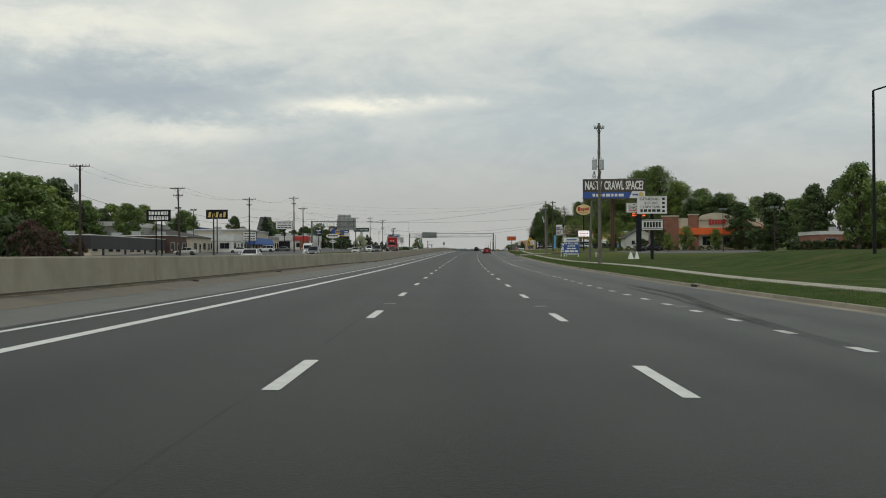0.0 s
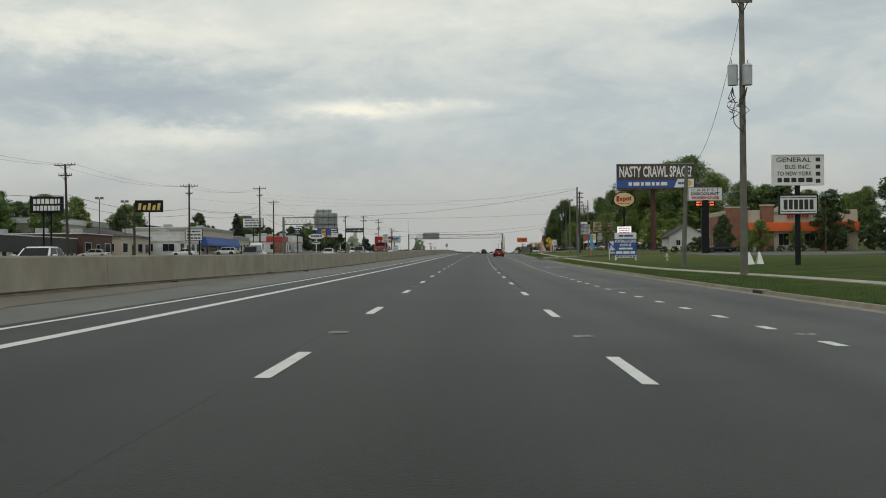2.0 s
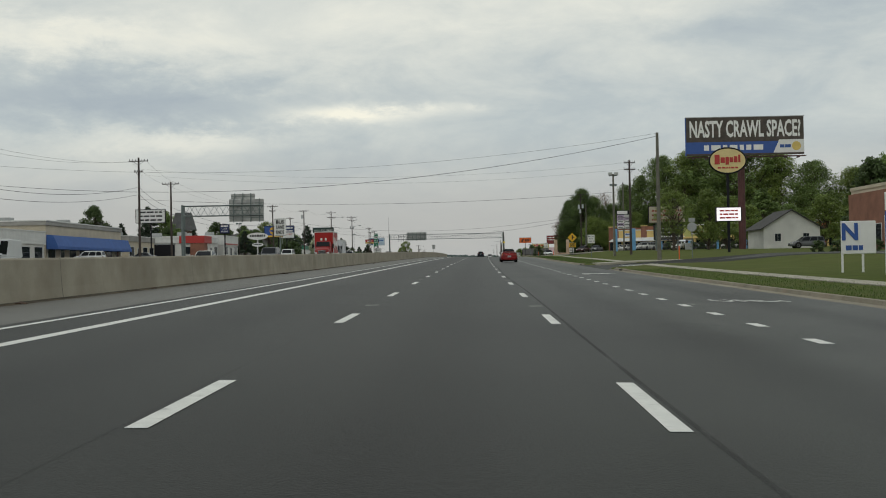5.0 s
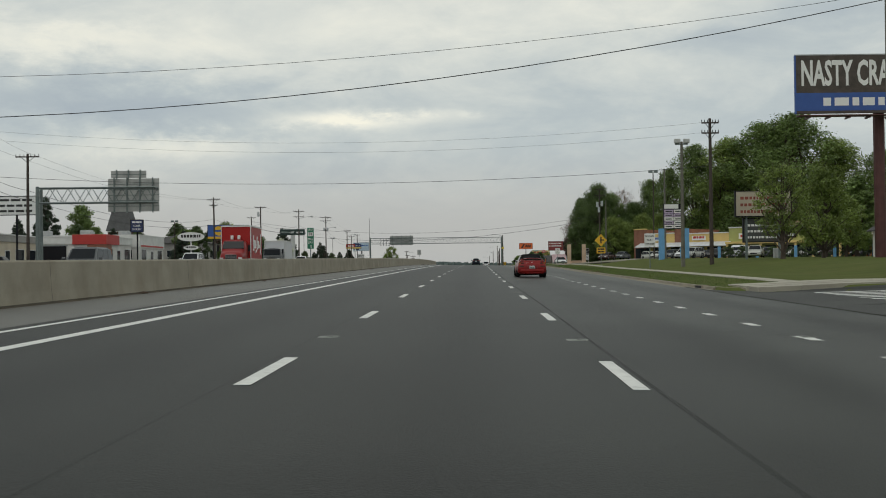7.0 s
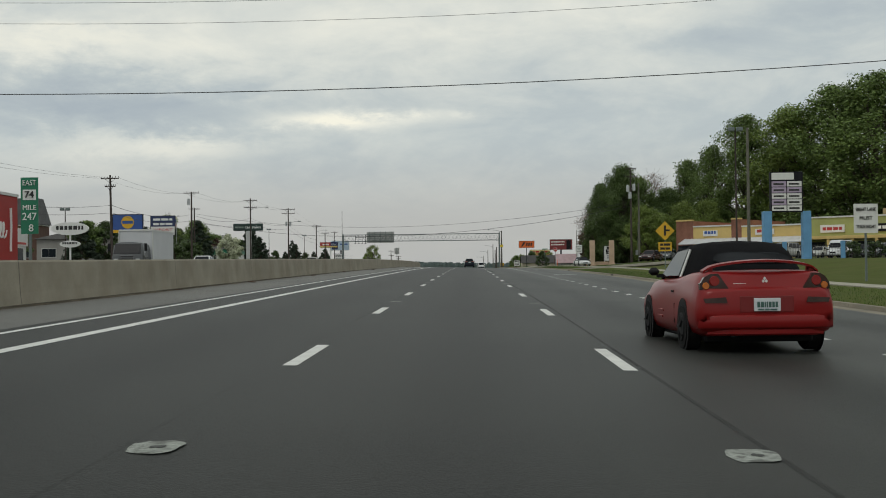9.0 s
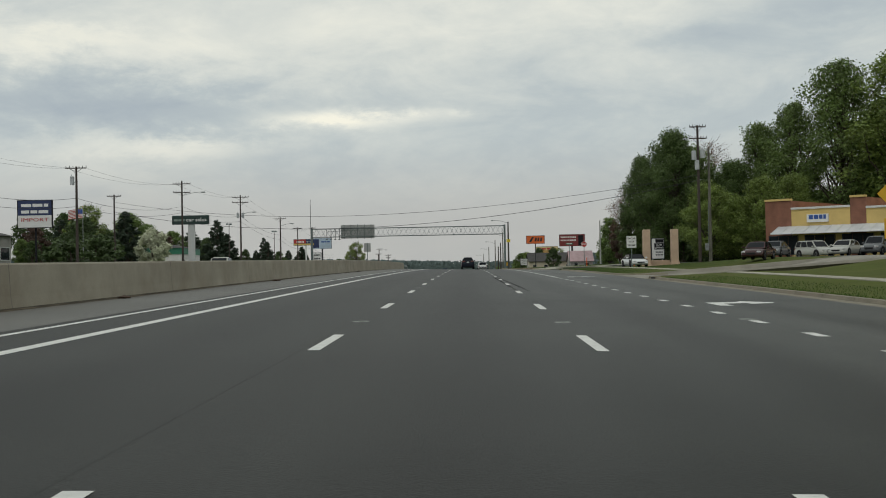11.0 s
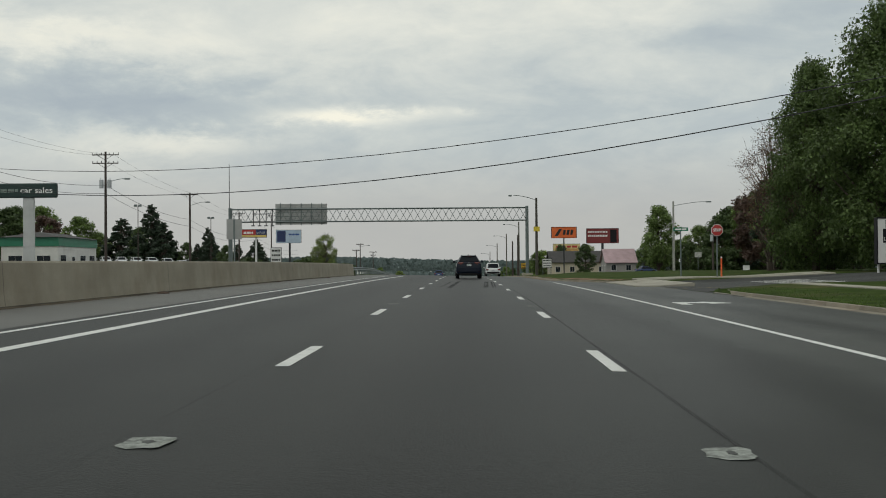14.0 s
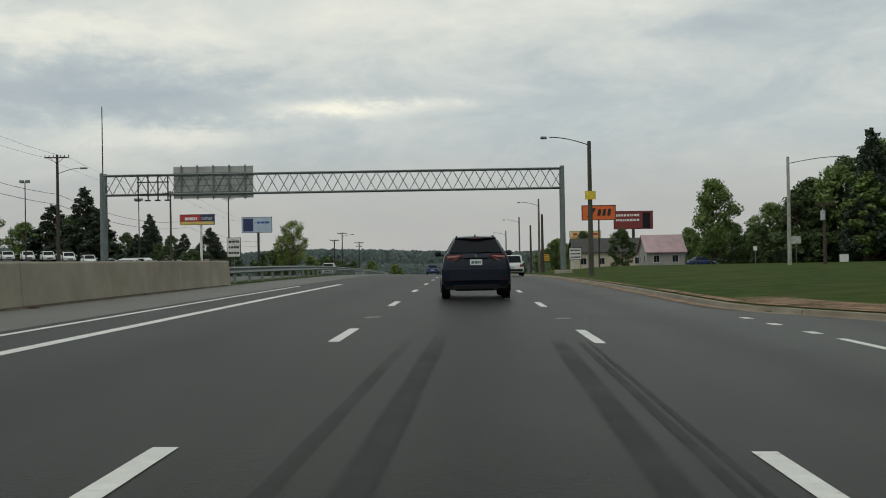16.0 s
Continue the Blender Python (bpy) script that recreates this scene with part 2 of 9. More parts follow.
dry_turf(GRASS_SOIL, (0.108, 0.118, 0.036), 0.55)
DIRT = mat("red_dirt", (0.26, 0.15, 0.085), 0.95, 0, 0.25, 0.9, 0.4, 20.0)
STEEL = mat("galvanised_steel", (0.16, 0.19, 0.185), 0.55, 0.35, 0.15, 1.5, 0.05, 25.0)
STEEL_DARK = mat("dark_steel", (0.035, 0.037, 0.04), 0.5, 0.3, 0.2, 2.0, 0.05, 25.0)
WOOD = mat("weathered_wood", (0.135, 0.13, 0.105), 0.9, 0, 0.25, 1.2, 0.2, 30.0)
WOOD_DARK = mat("creosoted_wood", (0.058, 0.045, 0.038), 0.9, 0, 0.25, 1.2, 0.2, 30.0)
RUBBER = mat("rubber", (0.013, 0.013, 0.013), 0.9, 0, 0.2, 6.0, 0.05, spec=0.15)
CABLE = mat("black_cable", (0.03, 0.03, 0.032), 0.7, 0, 0.1, 1.0, 0.0)
SIGN_WHITE = mat("white_panel", (0.70, 0.70, 0.68), 0.5, 0, 0.05, 1.5, 0.0)
SIGN_BLACK = mat("black_panel", (0.014, 0.014, 0.017), 0.6, 0, 0.1, 1.5, 0.0, spec=0.15)
BLACK_LETTER = mat("black_letters", (0.02, 0.02, 0.02), 0.6, 0, 0.05, 1.0, 0.0)
WHITE_LETTER = mat("white_letters", (0.75, 0.75, 0.73), 0.6, 0, 0.05, 1.0, 0.0)


# ---- mesh helpers ----
def mesh_object(name, bm, material, parent=None, label="", smooth=False, category="", kind=""):
    me = bpy.data.meshes.new(name)
    bm.to_mesh(me)
    bm.free()
    for m in material if isinstance(material, (list, tuple)) else (material,):
        me.materials.append(m)
    if smooth:
        for p in me.polygons:
            p.use_smooth = True
    ob = new(name, me)
    if parent is not None:
        ob.parent = parent
    return tagged(ob, label, category, "", kind)


def part(name, bm, material, parent, label="", smooth=False):
    return mesh_object(name, bm, material, parent, label, smooth)


def shared(name, me, parent, m=None):
    ob = new(name, me)
    ob.parent = parent
    if m is not None:
        ob.matrix_basis = m
    return ob


def mesh_of(bm, material):
    me = bpy.data.meshes.new("piece")
    bm.to_mesh(me)
    bm.free()
    for m in material if isinstance(material, (list, tuple)) else (material,):
        me.materials.append(m)
    return me


def raw_mesh(name, verts, faces, material, parent=None, label="", smooth=False, category="", kind=""):
    me = bpy.data.meshes.new(name)
    me.from_pydata([tuple(v) for v in verts], [], faces)
    for m in material if isinstance(material, (list, tuple)) else (material,):
        me.materials.append(m)
    if smooth:
        for p in me.polygons:
            p.use_smooth = True
    ob = new(name, me)
    if parent is not None:
        ob.parent = parent
    return tagged(ob, label, category, "", kind)


def root(name, u, y, h, label, category, group="", turn=0.0, kind=""):
    e = new(name)
    e.empty_display_size = 0.5
    w = W(u, y, h)
    e.matrix_basis = pose(w.x, w.y, w.z, 0, 0, turn)
    return tagged(e, label, category, group, kind)


def add_box(bm, x0, x1, y0, y1, z0, z1, bevel=0.0):
    r = bmesh.ops.create_cube(bm, size=1.0, matrix=Matrix.Translation(((x0 + x1) / 2, (y0 + y1) / 2, (z0 + z1) / 2)) @ Matrix.Diagonal((abs(x1 - x0), abs(y1 - y0), abs(z1 - z0), 1)))
    if bevel:
        edges = {e for v in r["verts"] for e in v.link_edges}
        bmesh.ops.bevel(bm, geom=list(edges), offset=bevel, segments=1, affect="EDGES")
    return bm


def box(x0, x1, y0, y1, z0, z1, bevel=0.0):
    return add_box(bmesh.new(), x0, x1, y0, y1, z0, z1, bevel)


def add_tube(bm, a, b, r0, r1=None, n=8, caps=True):
    a, b = Vector(a), Vector(b)
    d = b - a
    m = Matrix.Translation((a + b) / 2) @ d.to_track_quat("Z", "Y").to_matrix().to_4x4()
    bmesh.ops.create_cone(bm, cap_ends=caps, segments=n, radius1=r0, radius2=r0 if r1 is None else r1, depth=d.length, matrix=m)
    return bm


def tube(a, b, r0, r1=None, n=8):
    return add_tube(bmesh.new(), a, b, r0, r1, n)


def add_path(bm, pts, r, n=6):
    """One bent bar along the points."""
    pts = [Vector(p) for p in pts]
    rings = []
    for i, p in enumerate(pts):
        d = (pts[min(i + 1, len(pts) - 1)] - pts[max(i - 1, 0)]).normalized()
        side = d.cross(Vector((0.13, 0.27, 1.0))).normalized()
        up = side.cross(d)
        rings.append([bm.verts.new(p + (side * math.cos(math.tau * k / n) + up * math.sin(math.tau * k / n)) * r) for k in range(n)])
    for a, b in zip(rings[:-1], rings[1:]):
        for k in range(n):
            bm.faces.new((a[k], a[(k + 1) % n], b[(k + 1) % n], b[k]))
    bm.faces.new(rings[0][::-1])
    bm.faces.new(rings[-1])
    return bm


def add_prism(bm, outline, y0, y1):
    """An outline of (x, z) pairs drawn out along y."""
    lo = [bm.verts.new((x, y0, z)) for x, z in outline]
    hi = [bm.verts.new((x, y1, z)) for x, z in outline]
    n = len(outline)
    bm.faces.new(lo)
    bm.faces.new(hi[::-1])
    for i in range(n):
        bm.faces.new((lo[i], hi[i], hi[(i + 1) % n], lo[(i + 1) % n]))
    bmesh.ops.recalc_face_normals(bm, faces=bm.faces[:])
    return bm


def lettering(text, size, material, parent, at, name="lettering", turn=(90, 0, 0), width=None, bold=0.0, shear=0.0, space=1.0):
    """Words in the built-in font, as a mesh, centred at a place of the parent."""
    cu = bpy.data.curves.new(name, "FONT")
    cu.body, cu.size, cu.align_x, cu.align_y = text, size, "CENTER", "CENTER"
    cu.extrude, cu.offset, cu.shear, cu.resolution_u, cu.space_character = 0.012, bold, shear, 2, space
    tmp = bpy.data.objects.new("tmp", cu)
    scene.collection.objects.link(tmp)
    bpy.context.view_layer.update()
    me = bpy.data.meshes.new_from_object(tmp)
    wide = max((v.co.x for v in me.vertices), default=1) - min((v.co.x for v in me.vertices), default=0)
    bpy.data.objects.remove(tmp)
    bpy.data.curves.remove(cu)
    me.materials.clear()
    me.materials.append(material)
    ob = new(name, me)
    ob.parent = parent
    s = width / wide if width and wide > 0 else 1.0
    ob.matrix_basis = pose(*at, *turn) @ Matrix.Diagonal((s, 1, 1, 1))
    return ob


def strip(us, ys, hf, cap=None):
    """A ribbon of ground: columns at the offsets us, rows at ys, height hf(u, y) over the road's line."""
    verts, faces = [], []
    k = len(us)
    for y in ys:
        for u in us:
            uu = u(y) if callable(u) else u
            verts.append(W(uu, y, hf(uu, y)))
    for j in range(len(ys) - 1):
        for i in range(k - 1):
            a = j * k + i
            faces.append((a, a + 1, a + k + 1, a + k))
    return verts, faces


def steps(a, b, d):
    n = max(1, round((b - a) / d))
    return [a + (b - a) * i / n for i in range(n + 1)]


def smooth(a, b, v):
    t = min(max((v - a) / (b - a), 0.0), 1.0)
    return t * t * (3 - 2 * t)


def kerb_u(y):
    """The right-hand kerb line of the carriageway."""
    return 9.8 + 0.7 * smooth(300, 370, y) - 4.4 * smooth(486.0, 500.0, y)


def ground_h(u, y):
    """The lie of the land beside the road."""
    if u < -12:
        base = 0.26
        d = -u - 12
        rise = 1.2 * smooth(30, 70, d) + 4.0 * smooth(80, 220, d)
        far = smooth(330, 420, y) * 0.9 * smooth(28, 46, d) * (1 + 1.5 * smooth(600, 628, y) * (1 - smooth(700, 740, y)))
        return base + rise * 0.6 + far - 6.0 * smooth(700, 1200, y) * smooth(60, 300, d) * 0
    ku = kerb_u(y)
    lift = lane_h(ku) - lane_h(9.0)
    if u <= ku + 0.05:
        return lift - 0.2
    d = u - ku
    verge = lift - 0.095 + 0.175 * smooth(0.1, 6, d)
    berm = 1.25 * smooth(7.5, 17, d) * smooth(10, 40, y) * (1 - smooth(95, 150, y))
    lot = (0.22 + 0.5 * smooth(150, 330, y)) * smooth(8, 16, d) * (1 - 0.6 * smooth(430, 462, y) * (1 - smooth(600, 640, y)))
    rise = 5.5 * smooth(55, 190, d)
    return verge + max(berm, lot) + rise


# side streets on the right: first and last y of the street, near and far bend of its mouth, and how far it runs
STREETS = {"road_side_1": (240.2, 250.8, 9.0, 5.6, 60.0), "road_side_2": (396.0, 407.0, 3.0, 3.0, 30.0), "road_side_3": (470.6, 487.0, 11.0, 4.0, 60.0)}


def street_reach(name, y):
    """How far to the right the paving of a side street reaches at y."""
    y0, y1, near, far, u1 = STREETS[name]
    d = max(y0 - y, y - y1, 0.0)
    bend = near if y < y0 else far
    if d == 0:
        return u1
    ku = kerb_u(y)
    if d > bend:
        return ku - 0.26
    return max(9.4 + bend - math.sqrt(max(0.0, bend ** 2 - (bend - d) ** 2)), ku - 0.26)


def street_h(u, y):
    """A side street leaves at the gutter's level and climbs to the land beside it."""
    low = lane_h(9.0) + 0.012
    k = smooth(3.0, 15.0, u - kerb_u(y))
    return low + (ground_h(u, y) + 0.05 - low) * k


def in_street(u, y):
    return any(y0 - near < y < y1 + far and u <= street_reach(n, y) for n, (y0, y1, near, far, u1) in STREETS.items())


# ---- ground, road, kerbs ----
ROWS_Y = steps(-60, 222, 6) + steps(224, 262, 1) + steps(268, 388, 6) + steps(390, 412, 1) + steps(418, 448, 6) + steps(450, 510, 1) + steps(516, 600, 6) + steps(612, 1000, 12) + steps(1040, 2400, 80)
RIGHT_U = [lambda y: kerb_u(y) + 0.15] + [lambda y, d=d: kerb_u(y) + d for d in (0.6, 1.2, 1.8, 2.5, 3.3, 4.2, 5.0, 5.9, 6.7, 7.5, 8.5, 9.5, 11.5, 13.5, 16, 19, 23, 28, 35, 45, 60, 80, 110, 150, 220, 400, 1200)]
LEFT_U = [-1400, -500, -260, -180, -130, -100, -80, -70, -62, -56, -50, -45, -40, -36, -32]


def make_ground():
    us = LEFT_U + [-31.5, -20, -11.2, -10.8, -4, 4, lambda y: kerb_u(y) - 0.3] + RIGHT_U

    def hf(u, y):
        if -31.6 < u <= kerb_u(y):
            return -0.75
        if u > 0 and in_street(u, y):
            return min(street_h(u, y), ground_h(u, y)) - 0.14
        return ground_h(u, y)

    v, f = strip(us, ROWS_Y, hf)
    g = raw_mesh("ground", v, f, GRASS_SOIL, None, "rough mown grass and red soil beside a highway", True, "ground", "structure")
    return g


ground = make_ground()
note(ground, "dry", [smooth(130, 225, v.co.y) * (1 - smooth(400, 450, v.co.y)) for v in ground.data.vertices])


def slab(name, u0, u1, y0, y1, hf, material, label, category, parent=None, thick=0.3, step=6.0, cols=2):
    """A paved slab with depth that follows the road's line."""
    ys = steps(y0, y1, step)
    f0 = u0 if callable(u0) else (lambda y: u0)
    f1 = u1 if callable(u1) else (lambda y: u1)
    us = [(lambda y, k=k: f0(y) + (f1(y) - f0(y)) * k / cols) for k in range(cols + 1)]
    v, f = strip(us, ys, hf)
    n = len(v)
    k = cols + 1
    v2 = [Vector((p.x, p.y, p.z - thick)) for p in v]
    faces = list(f)
    rows = len(ys)
    for j in range(rows - 1):
        a, b = j * k, (j + 1) * k
        faces.append((a, b, b + n, a + n))
        a, b = j * k + cols, (j + 1) * k + cols
        faces.append((b, a, a + n, b + n))
    for i in range(cols):
        faces.append((i + 1, i, i + n, i + 1 + n))
        a = (rows - 1) * k + i
        faces.append((a, a + 1, a + 1 + n, a + n))
    return raw_mesh(name, v + v2, faces, material, parent, label, False, category, "structure" if parent is None else "")


ROAD_END = 1000.0
road = slab("road", -10.05, lambda y: kerb_u(y) - 0.45, -60, ROAD_END, lambda u, y: lane_h(u), ASPHALT, "dark grey asphalt carriageway with worn wheel tracks", "road", cols=8, thick=0.5)
note(road, "across", [v.co.x - rx(v.co.y) for v in road.data.vertices])
far_road = slab("road_opposite", -31.0, -11.3, -60, ROAD_END, lambda u, y: 0.22, ASPHALT_OLD, "grey asphalt carriageway beyond the median wall", "road", thick=0.6)


def flat_mark(name, u0, u1, y0, y1, material, parent, lift=0.005, label="", h=None):
    ys = steps(y0, y1, 6.0)
    v, f = strip([u0, u1], ys, lambda u, y: (lane_h(u) if h is None else h) + lift)
    return raw_mesh(name, v, f, material, parent, label)


# the two solid lines beside the median shoulder
flat_mark("edge_line", -5.64, -5.42, -60, 523, PAINT_WHITE, road)
flat_mark("edge_line", -6.84, -6.70, -60, 519, PAINT_WHITE, road)
flat_mark("edge_line", 5.41, 5.57, 400, 488, PAINT_WHITE, road)
# lane dashes: ten feet on, thirty off
for k in range(-4, 56):
    y = 11.34 + 12.192 * k
    slip = {6: 0.1, 7: 0.32, 8: 0.32, 22: 0.14, 28: 0.2, 35: 0.2}.get(k, 0.0)
    flat_mark("lane_dash", -1.91, -1.75, y + slip, y + slip + 3.05, PAINT_WHITE, road)
    flat_mark("lane_dash", 1.75, 1.91, y - 0.05, y + 3.0, PAINT_WHITE, road)
SHORT = [17.45 + 3.812 * k for k in range(-10, 16)] + [78.13 + 3.733 * k for k in range(16)] + [137.86 + 3.42 * k for k in range(5)] + [154.96 + 3.696 * k for k in range(15)] + [210.4 + 3.95 * k for k in range(6)] + [398.8 - 3.66 * k for k in range(46)]
for y in SHORT:
    if y < 399.5:
        c = 5.36 - 0.31 * smooth(60, 120, y) + 0.44 * smooth(150, 205, y)
        flat_mark("short_dash", c - 0.1, c + 0.1, y - 0.47, y + 0.47, PAINT_WHITE, road)
for y in (489.3, 491.7, 493.9):
    flat_mark("short_dash", 5.38, 5.58, y - 0.2, y + 0.4, PAINT_WHITE, road)


KERB_PROFILE = ((-0.45, -0.2), (0.0, -0.205), (0.04, -0.10), (0.16, -0.09), (0.16, -0.5), (-0.45, -0.5))
MOUTHS = ((231.0, 256.5), (394.5, 408.5), (459.5, 487.0))


def kerb_line(name, f, y0, y1, label):
    """Gutter and kerb with a real step, in lengths of three metres."""
    base = tagged(new(name), label, "kerb", "", "structure")
    ys = steps(y0, y1, 3.0)
    for a, b in zip(ys[:-1], ys[1:]):
        if any(m0 < (a + b) / 2 < m1 for m0, m1 in MOUTHS):
            continue
        b -= 0.03
        prof = KERB_PROFILE
        v = [W(f(y) + du, y, h + lane_h(f(y)) - lane_h(9.0)) for y in (a, b) for du, h in prof]
        n = len(prof)
        faces = [(i, (i + 1) % n, n + (i + 1) % n, n + i) for i in range(n)] + [tuple(range(n))[::-1], tuple(range(n, 2 * n))]
        raw_mesh("kerb_stone", v, faces, KERB, base)
    return base


kerb_right = kerb_line("kerb_right", kerb_u, -60, 640, "weathered concrete kerb and gutter along the road")


def kerb_return(points, n=9):
    """A kerb that turns from the carriageway into a side street, on a bend through three places; the pavement lies on its right."""
    (u0, y0), (u1, y1), (u2, y2) = points
    bend = [((1 - t) ** 2 * u0 + 2 * t * (1 - t) * u1 + t * t * u2, (1 - t) ** 2 * y0 + 2 * t * (1 - t) * y1 + t * t * y2) for t in (i / n for i in range(n + 1))]
    for (ua, ya), (ub, yb) in zip(bend[:-1], bend[1:]):
        d = math.hypot(ub - ua, yb - ya)
        du, dy = (yb - ya) / d, -(ub - ua) / d
        k = 0.02 / d
        v = []
        for u, y in ((ua + (ub - ua) * k, ya + (yb - ya) * k), (ub, yb)):
            lift = street_h(u, y) + 0.19
            v += [W(u + du * q, y + dy * q, h + lift) for q, h in KERB_PROFILE]
        m = len(KERB_PROFILE)
        raw_mesh("kerb_stone", v, [(i, (i + 1) % m, m + (i + 1) % m, m + i) for i in range(m)] + [tuple(range(m))[::-1], tuple(range(m, 2 * m))], KERB, kerb_right)


kerb_return(((9.85, 231.0), (10.0, 240.0), (19.0, 240.6)))
kerb_return(((19.0, 250.6), (10.2, 250.2), (9.9, 256.5)))
kerb_return(((10.5, 459.5), (10.7, 470.6), (20.0, 471.0)))
kerb_return(((10.45, 394.5), (10.5, 397.5), (13.5, 397.8)), 5)
kerb_return(((13.5, 406.0), (10.5, 406.2), (10.5, 408.5)), 5)


def walkway():
    base = tagged(new("pavement"), "narrow pale concrete footpath through the grass verge", "footpath", "", "structure")
    f = lambda y: 12.4 + 1.2 * smooth(50, 100, y) - 1.5 * smooth(105, 150, y) + 1.1 * smooth(200, 300, y) + 1.4 * smooth(310, 385, y)
    for a in steps(-20, 470, 1.8)[:-1]:
        if 238 < a < 251 or 394 < a < 409 or a > 468:
            continue
        b = a + 1.77
        v = [W(f(y) + du, y, ground_h(f(y) + du, y) + h) for y in (a, b) for du, h in ((0.3, 0.035), (1.1, 0.035), (1.1, -0.2), (0.3, -0.2))]
        raw_mesh("slab", v, [(0, 1, 5, 4), (1, 2, 6, 5), (2, 3, 7, 6), (3, 0, 4, 7), (3, 2, 1, 0), (4, 5, 6, 7)], CONCRETE_PALE, base)


walkway()


# ---- median wall ----
WALL_U, WALL_END = -10.02, 521.5


JOINT = mat("dark_joint", (0.17, 0.15, 0.12), 0.95, 0, 0.3, 2.0, 0.1)


def median_wall():
    base = tagged(new("median_wall"), "stained cast concrete median wall in jointed lengths", "barrier", "", "structure")
    prof = ((0.0, 0.215), (0.035, 0.5), (0.075, 1.20), (0.10, 1.245), (0.40, 1.245), (0.43, 1.20), (0.50, 0.215))
    joints = [94.83 + 13.67 * k for k in range(-11, 0)] + [94.83 + 14.23 * k for k in range(14)] + [294.04 + 14.53 * k for k in range(14)] + [497.5, 512.3, WALL_END]
    for a, b in zip(joints[:-1], joints[1:]):
        b -= 0.02
        v = [W(WALL_U - du, y, h) for y in (a, a + (b - a) / 3, a + (b - a) / 1.5, b) for du, h in prof]
        n = len(prof)
        faces = []
        for j in range(3):
            faces += [(j * n + i, j * n + i + 1, (j + 1) * n + i + 1, (j + 1) * n + i) for i in range(n - 1)]
        faces += [tuple(range(n)), tuple(range(3 * n, 4 * n))[::-1]]
        o = raw_mesh("wall_length", v, faces, CONCRETE, base)
        for p in o.data.polygons:
            p.flip()
        jp = [(du - 0.004, h) for du, h in prof[:4]]
        jv = [W(WALL_U - du, y, h) for y in (b - 0.02, b + 0.025) for du, h in jp]
        raw_mesh("joint", jv, [(i, i + 1, i + 5, i + 4) for i in range(3)], JOINT, base)
    return base


median_wall()
SHOULDER = mat("dusty_shoulder", (0.098, 0.096, 0.086), 0.6, 0, 0.16, 0.25, 0.3, 40.0, spec=0.4, stain=((0.11, 0.10, 0.08), 0.35, 0.5, 0.75, 0.6))
GUTTER = mat("gutter_concrete", (0.125, 0.112, 0.088), 0.9, 0, 0.16, 0.7, 0.2, 30.0, stain=((0.17, 0.125, 0.075), 0.6, 0.48, 0.72, 0.7))
SEAM_TAN = mat("tan_seam", (0.175, 0.145, 0.098), 0.9, 0, 0.35, 1.2, 0.1, 12.0)


def foot(y):
    """How far the pavement climbs against the wall."""
    return 0.205 * (1 - smooth(84, 147, y))


def shoulder_h(u, y):
    return lane_h(u) + foot(y) * min(1.0, max(0.0, (-8.5 - u) / 1.4))


def gutter_u(y):
    return -9.62 + 0.80 * (1 - smooth(84, 147, y))


def laid(name, us, y0, y1, material, lift):
    v, f = strip(us, steps(y0, y1, 6.0), lambda u, y: shoulder_h(u, y) + lift)
    return raw_mesh(name, v, f, material, road)


laid("shoulder", [lambda y: gutter_u(y) + 0.02, lambda y: max(gutter_u(y) + 0.05, -8.5), -7.1], -60, 640, SHOULDER, 0.003)
laid("gutter", [-10.12, -9.9, gutter_u], -60, WALL_END, GUTTER, 0.006)
laid("seam_line", [gutter_u, lambda y: gutter_u(y) + 0.05], -60, 84, SEAM_TAN, 0.009)


# ---- sign gantry ----
def gantry(name, uL, uR, y, h0, h1, label, post_h, panel=None, base=0.2, arm=False):
    g = root(name, 0, y, 0, label, "gantry")
    for u in (uL,) if arm else (uL, uR):
        bm = bmesh.new()
        for dy in (-0.55, 0.55):
            add_tube(bm, (u, dy, base - 0.8), (u, dy, post_h), 0.2, 0.17, 12)
        n = 8
        for i in range(n):
            z0, z1 = base + (post_h - base) * i / n, base + (post_h - base) * (i + 1) / n
            add_tube(bm, (u, -0.55, z0), (u, 0.55, z1), 0.035, None, 6)
        part("post", bm, STEEL, g)
        part("footing", box(u - 0.7, u + 0.7, -1.0, 1.0, base - 0.9, base + 0.12, 0.03), CONCRETE, g)
    for dy in (-0.55, 0.55):
        for z in (h0, h1):
            part("chord", tube((uL, dy, z), (uR, dy, z), 0.075, None, 8), STEEL, g)
    n = round((uR - uL) / 0.95)
    bm = bmesh.new()
    for dy in (-0.55, 0.55):
        for i in range(n):
            a, b = uL + (uR - uL) * i / n, uL + (uR - uL) * (i + 1) / n
            za, zb = (h0, h1) if (i % 2 == 0) == (dy > 0) else (h1, h0)
            add_tube(bm, (a, dy, za), (b, dy, zb), 0.035, None, 5)
            if i % 2:
                for z in (h0, h1):
                    add_tube(bm, (a, -0.55, z), (a, 0.55, z), 0.03, None, 5)
    part("lattice", bm, STEEL, g)
    return g


main_gantry = gantry("sign_gantry", -31.3, 8.75, 575.5, 7.5, 9.2, "grey galvanised steel lattice gantry spanning the highway", 9.4)


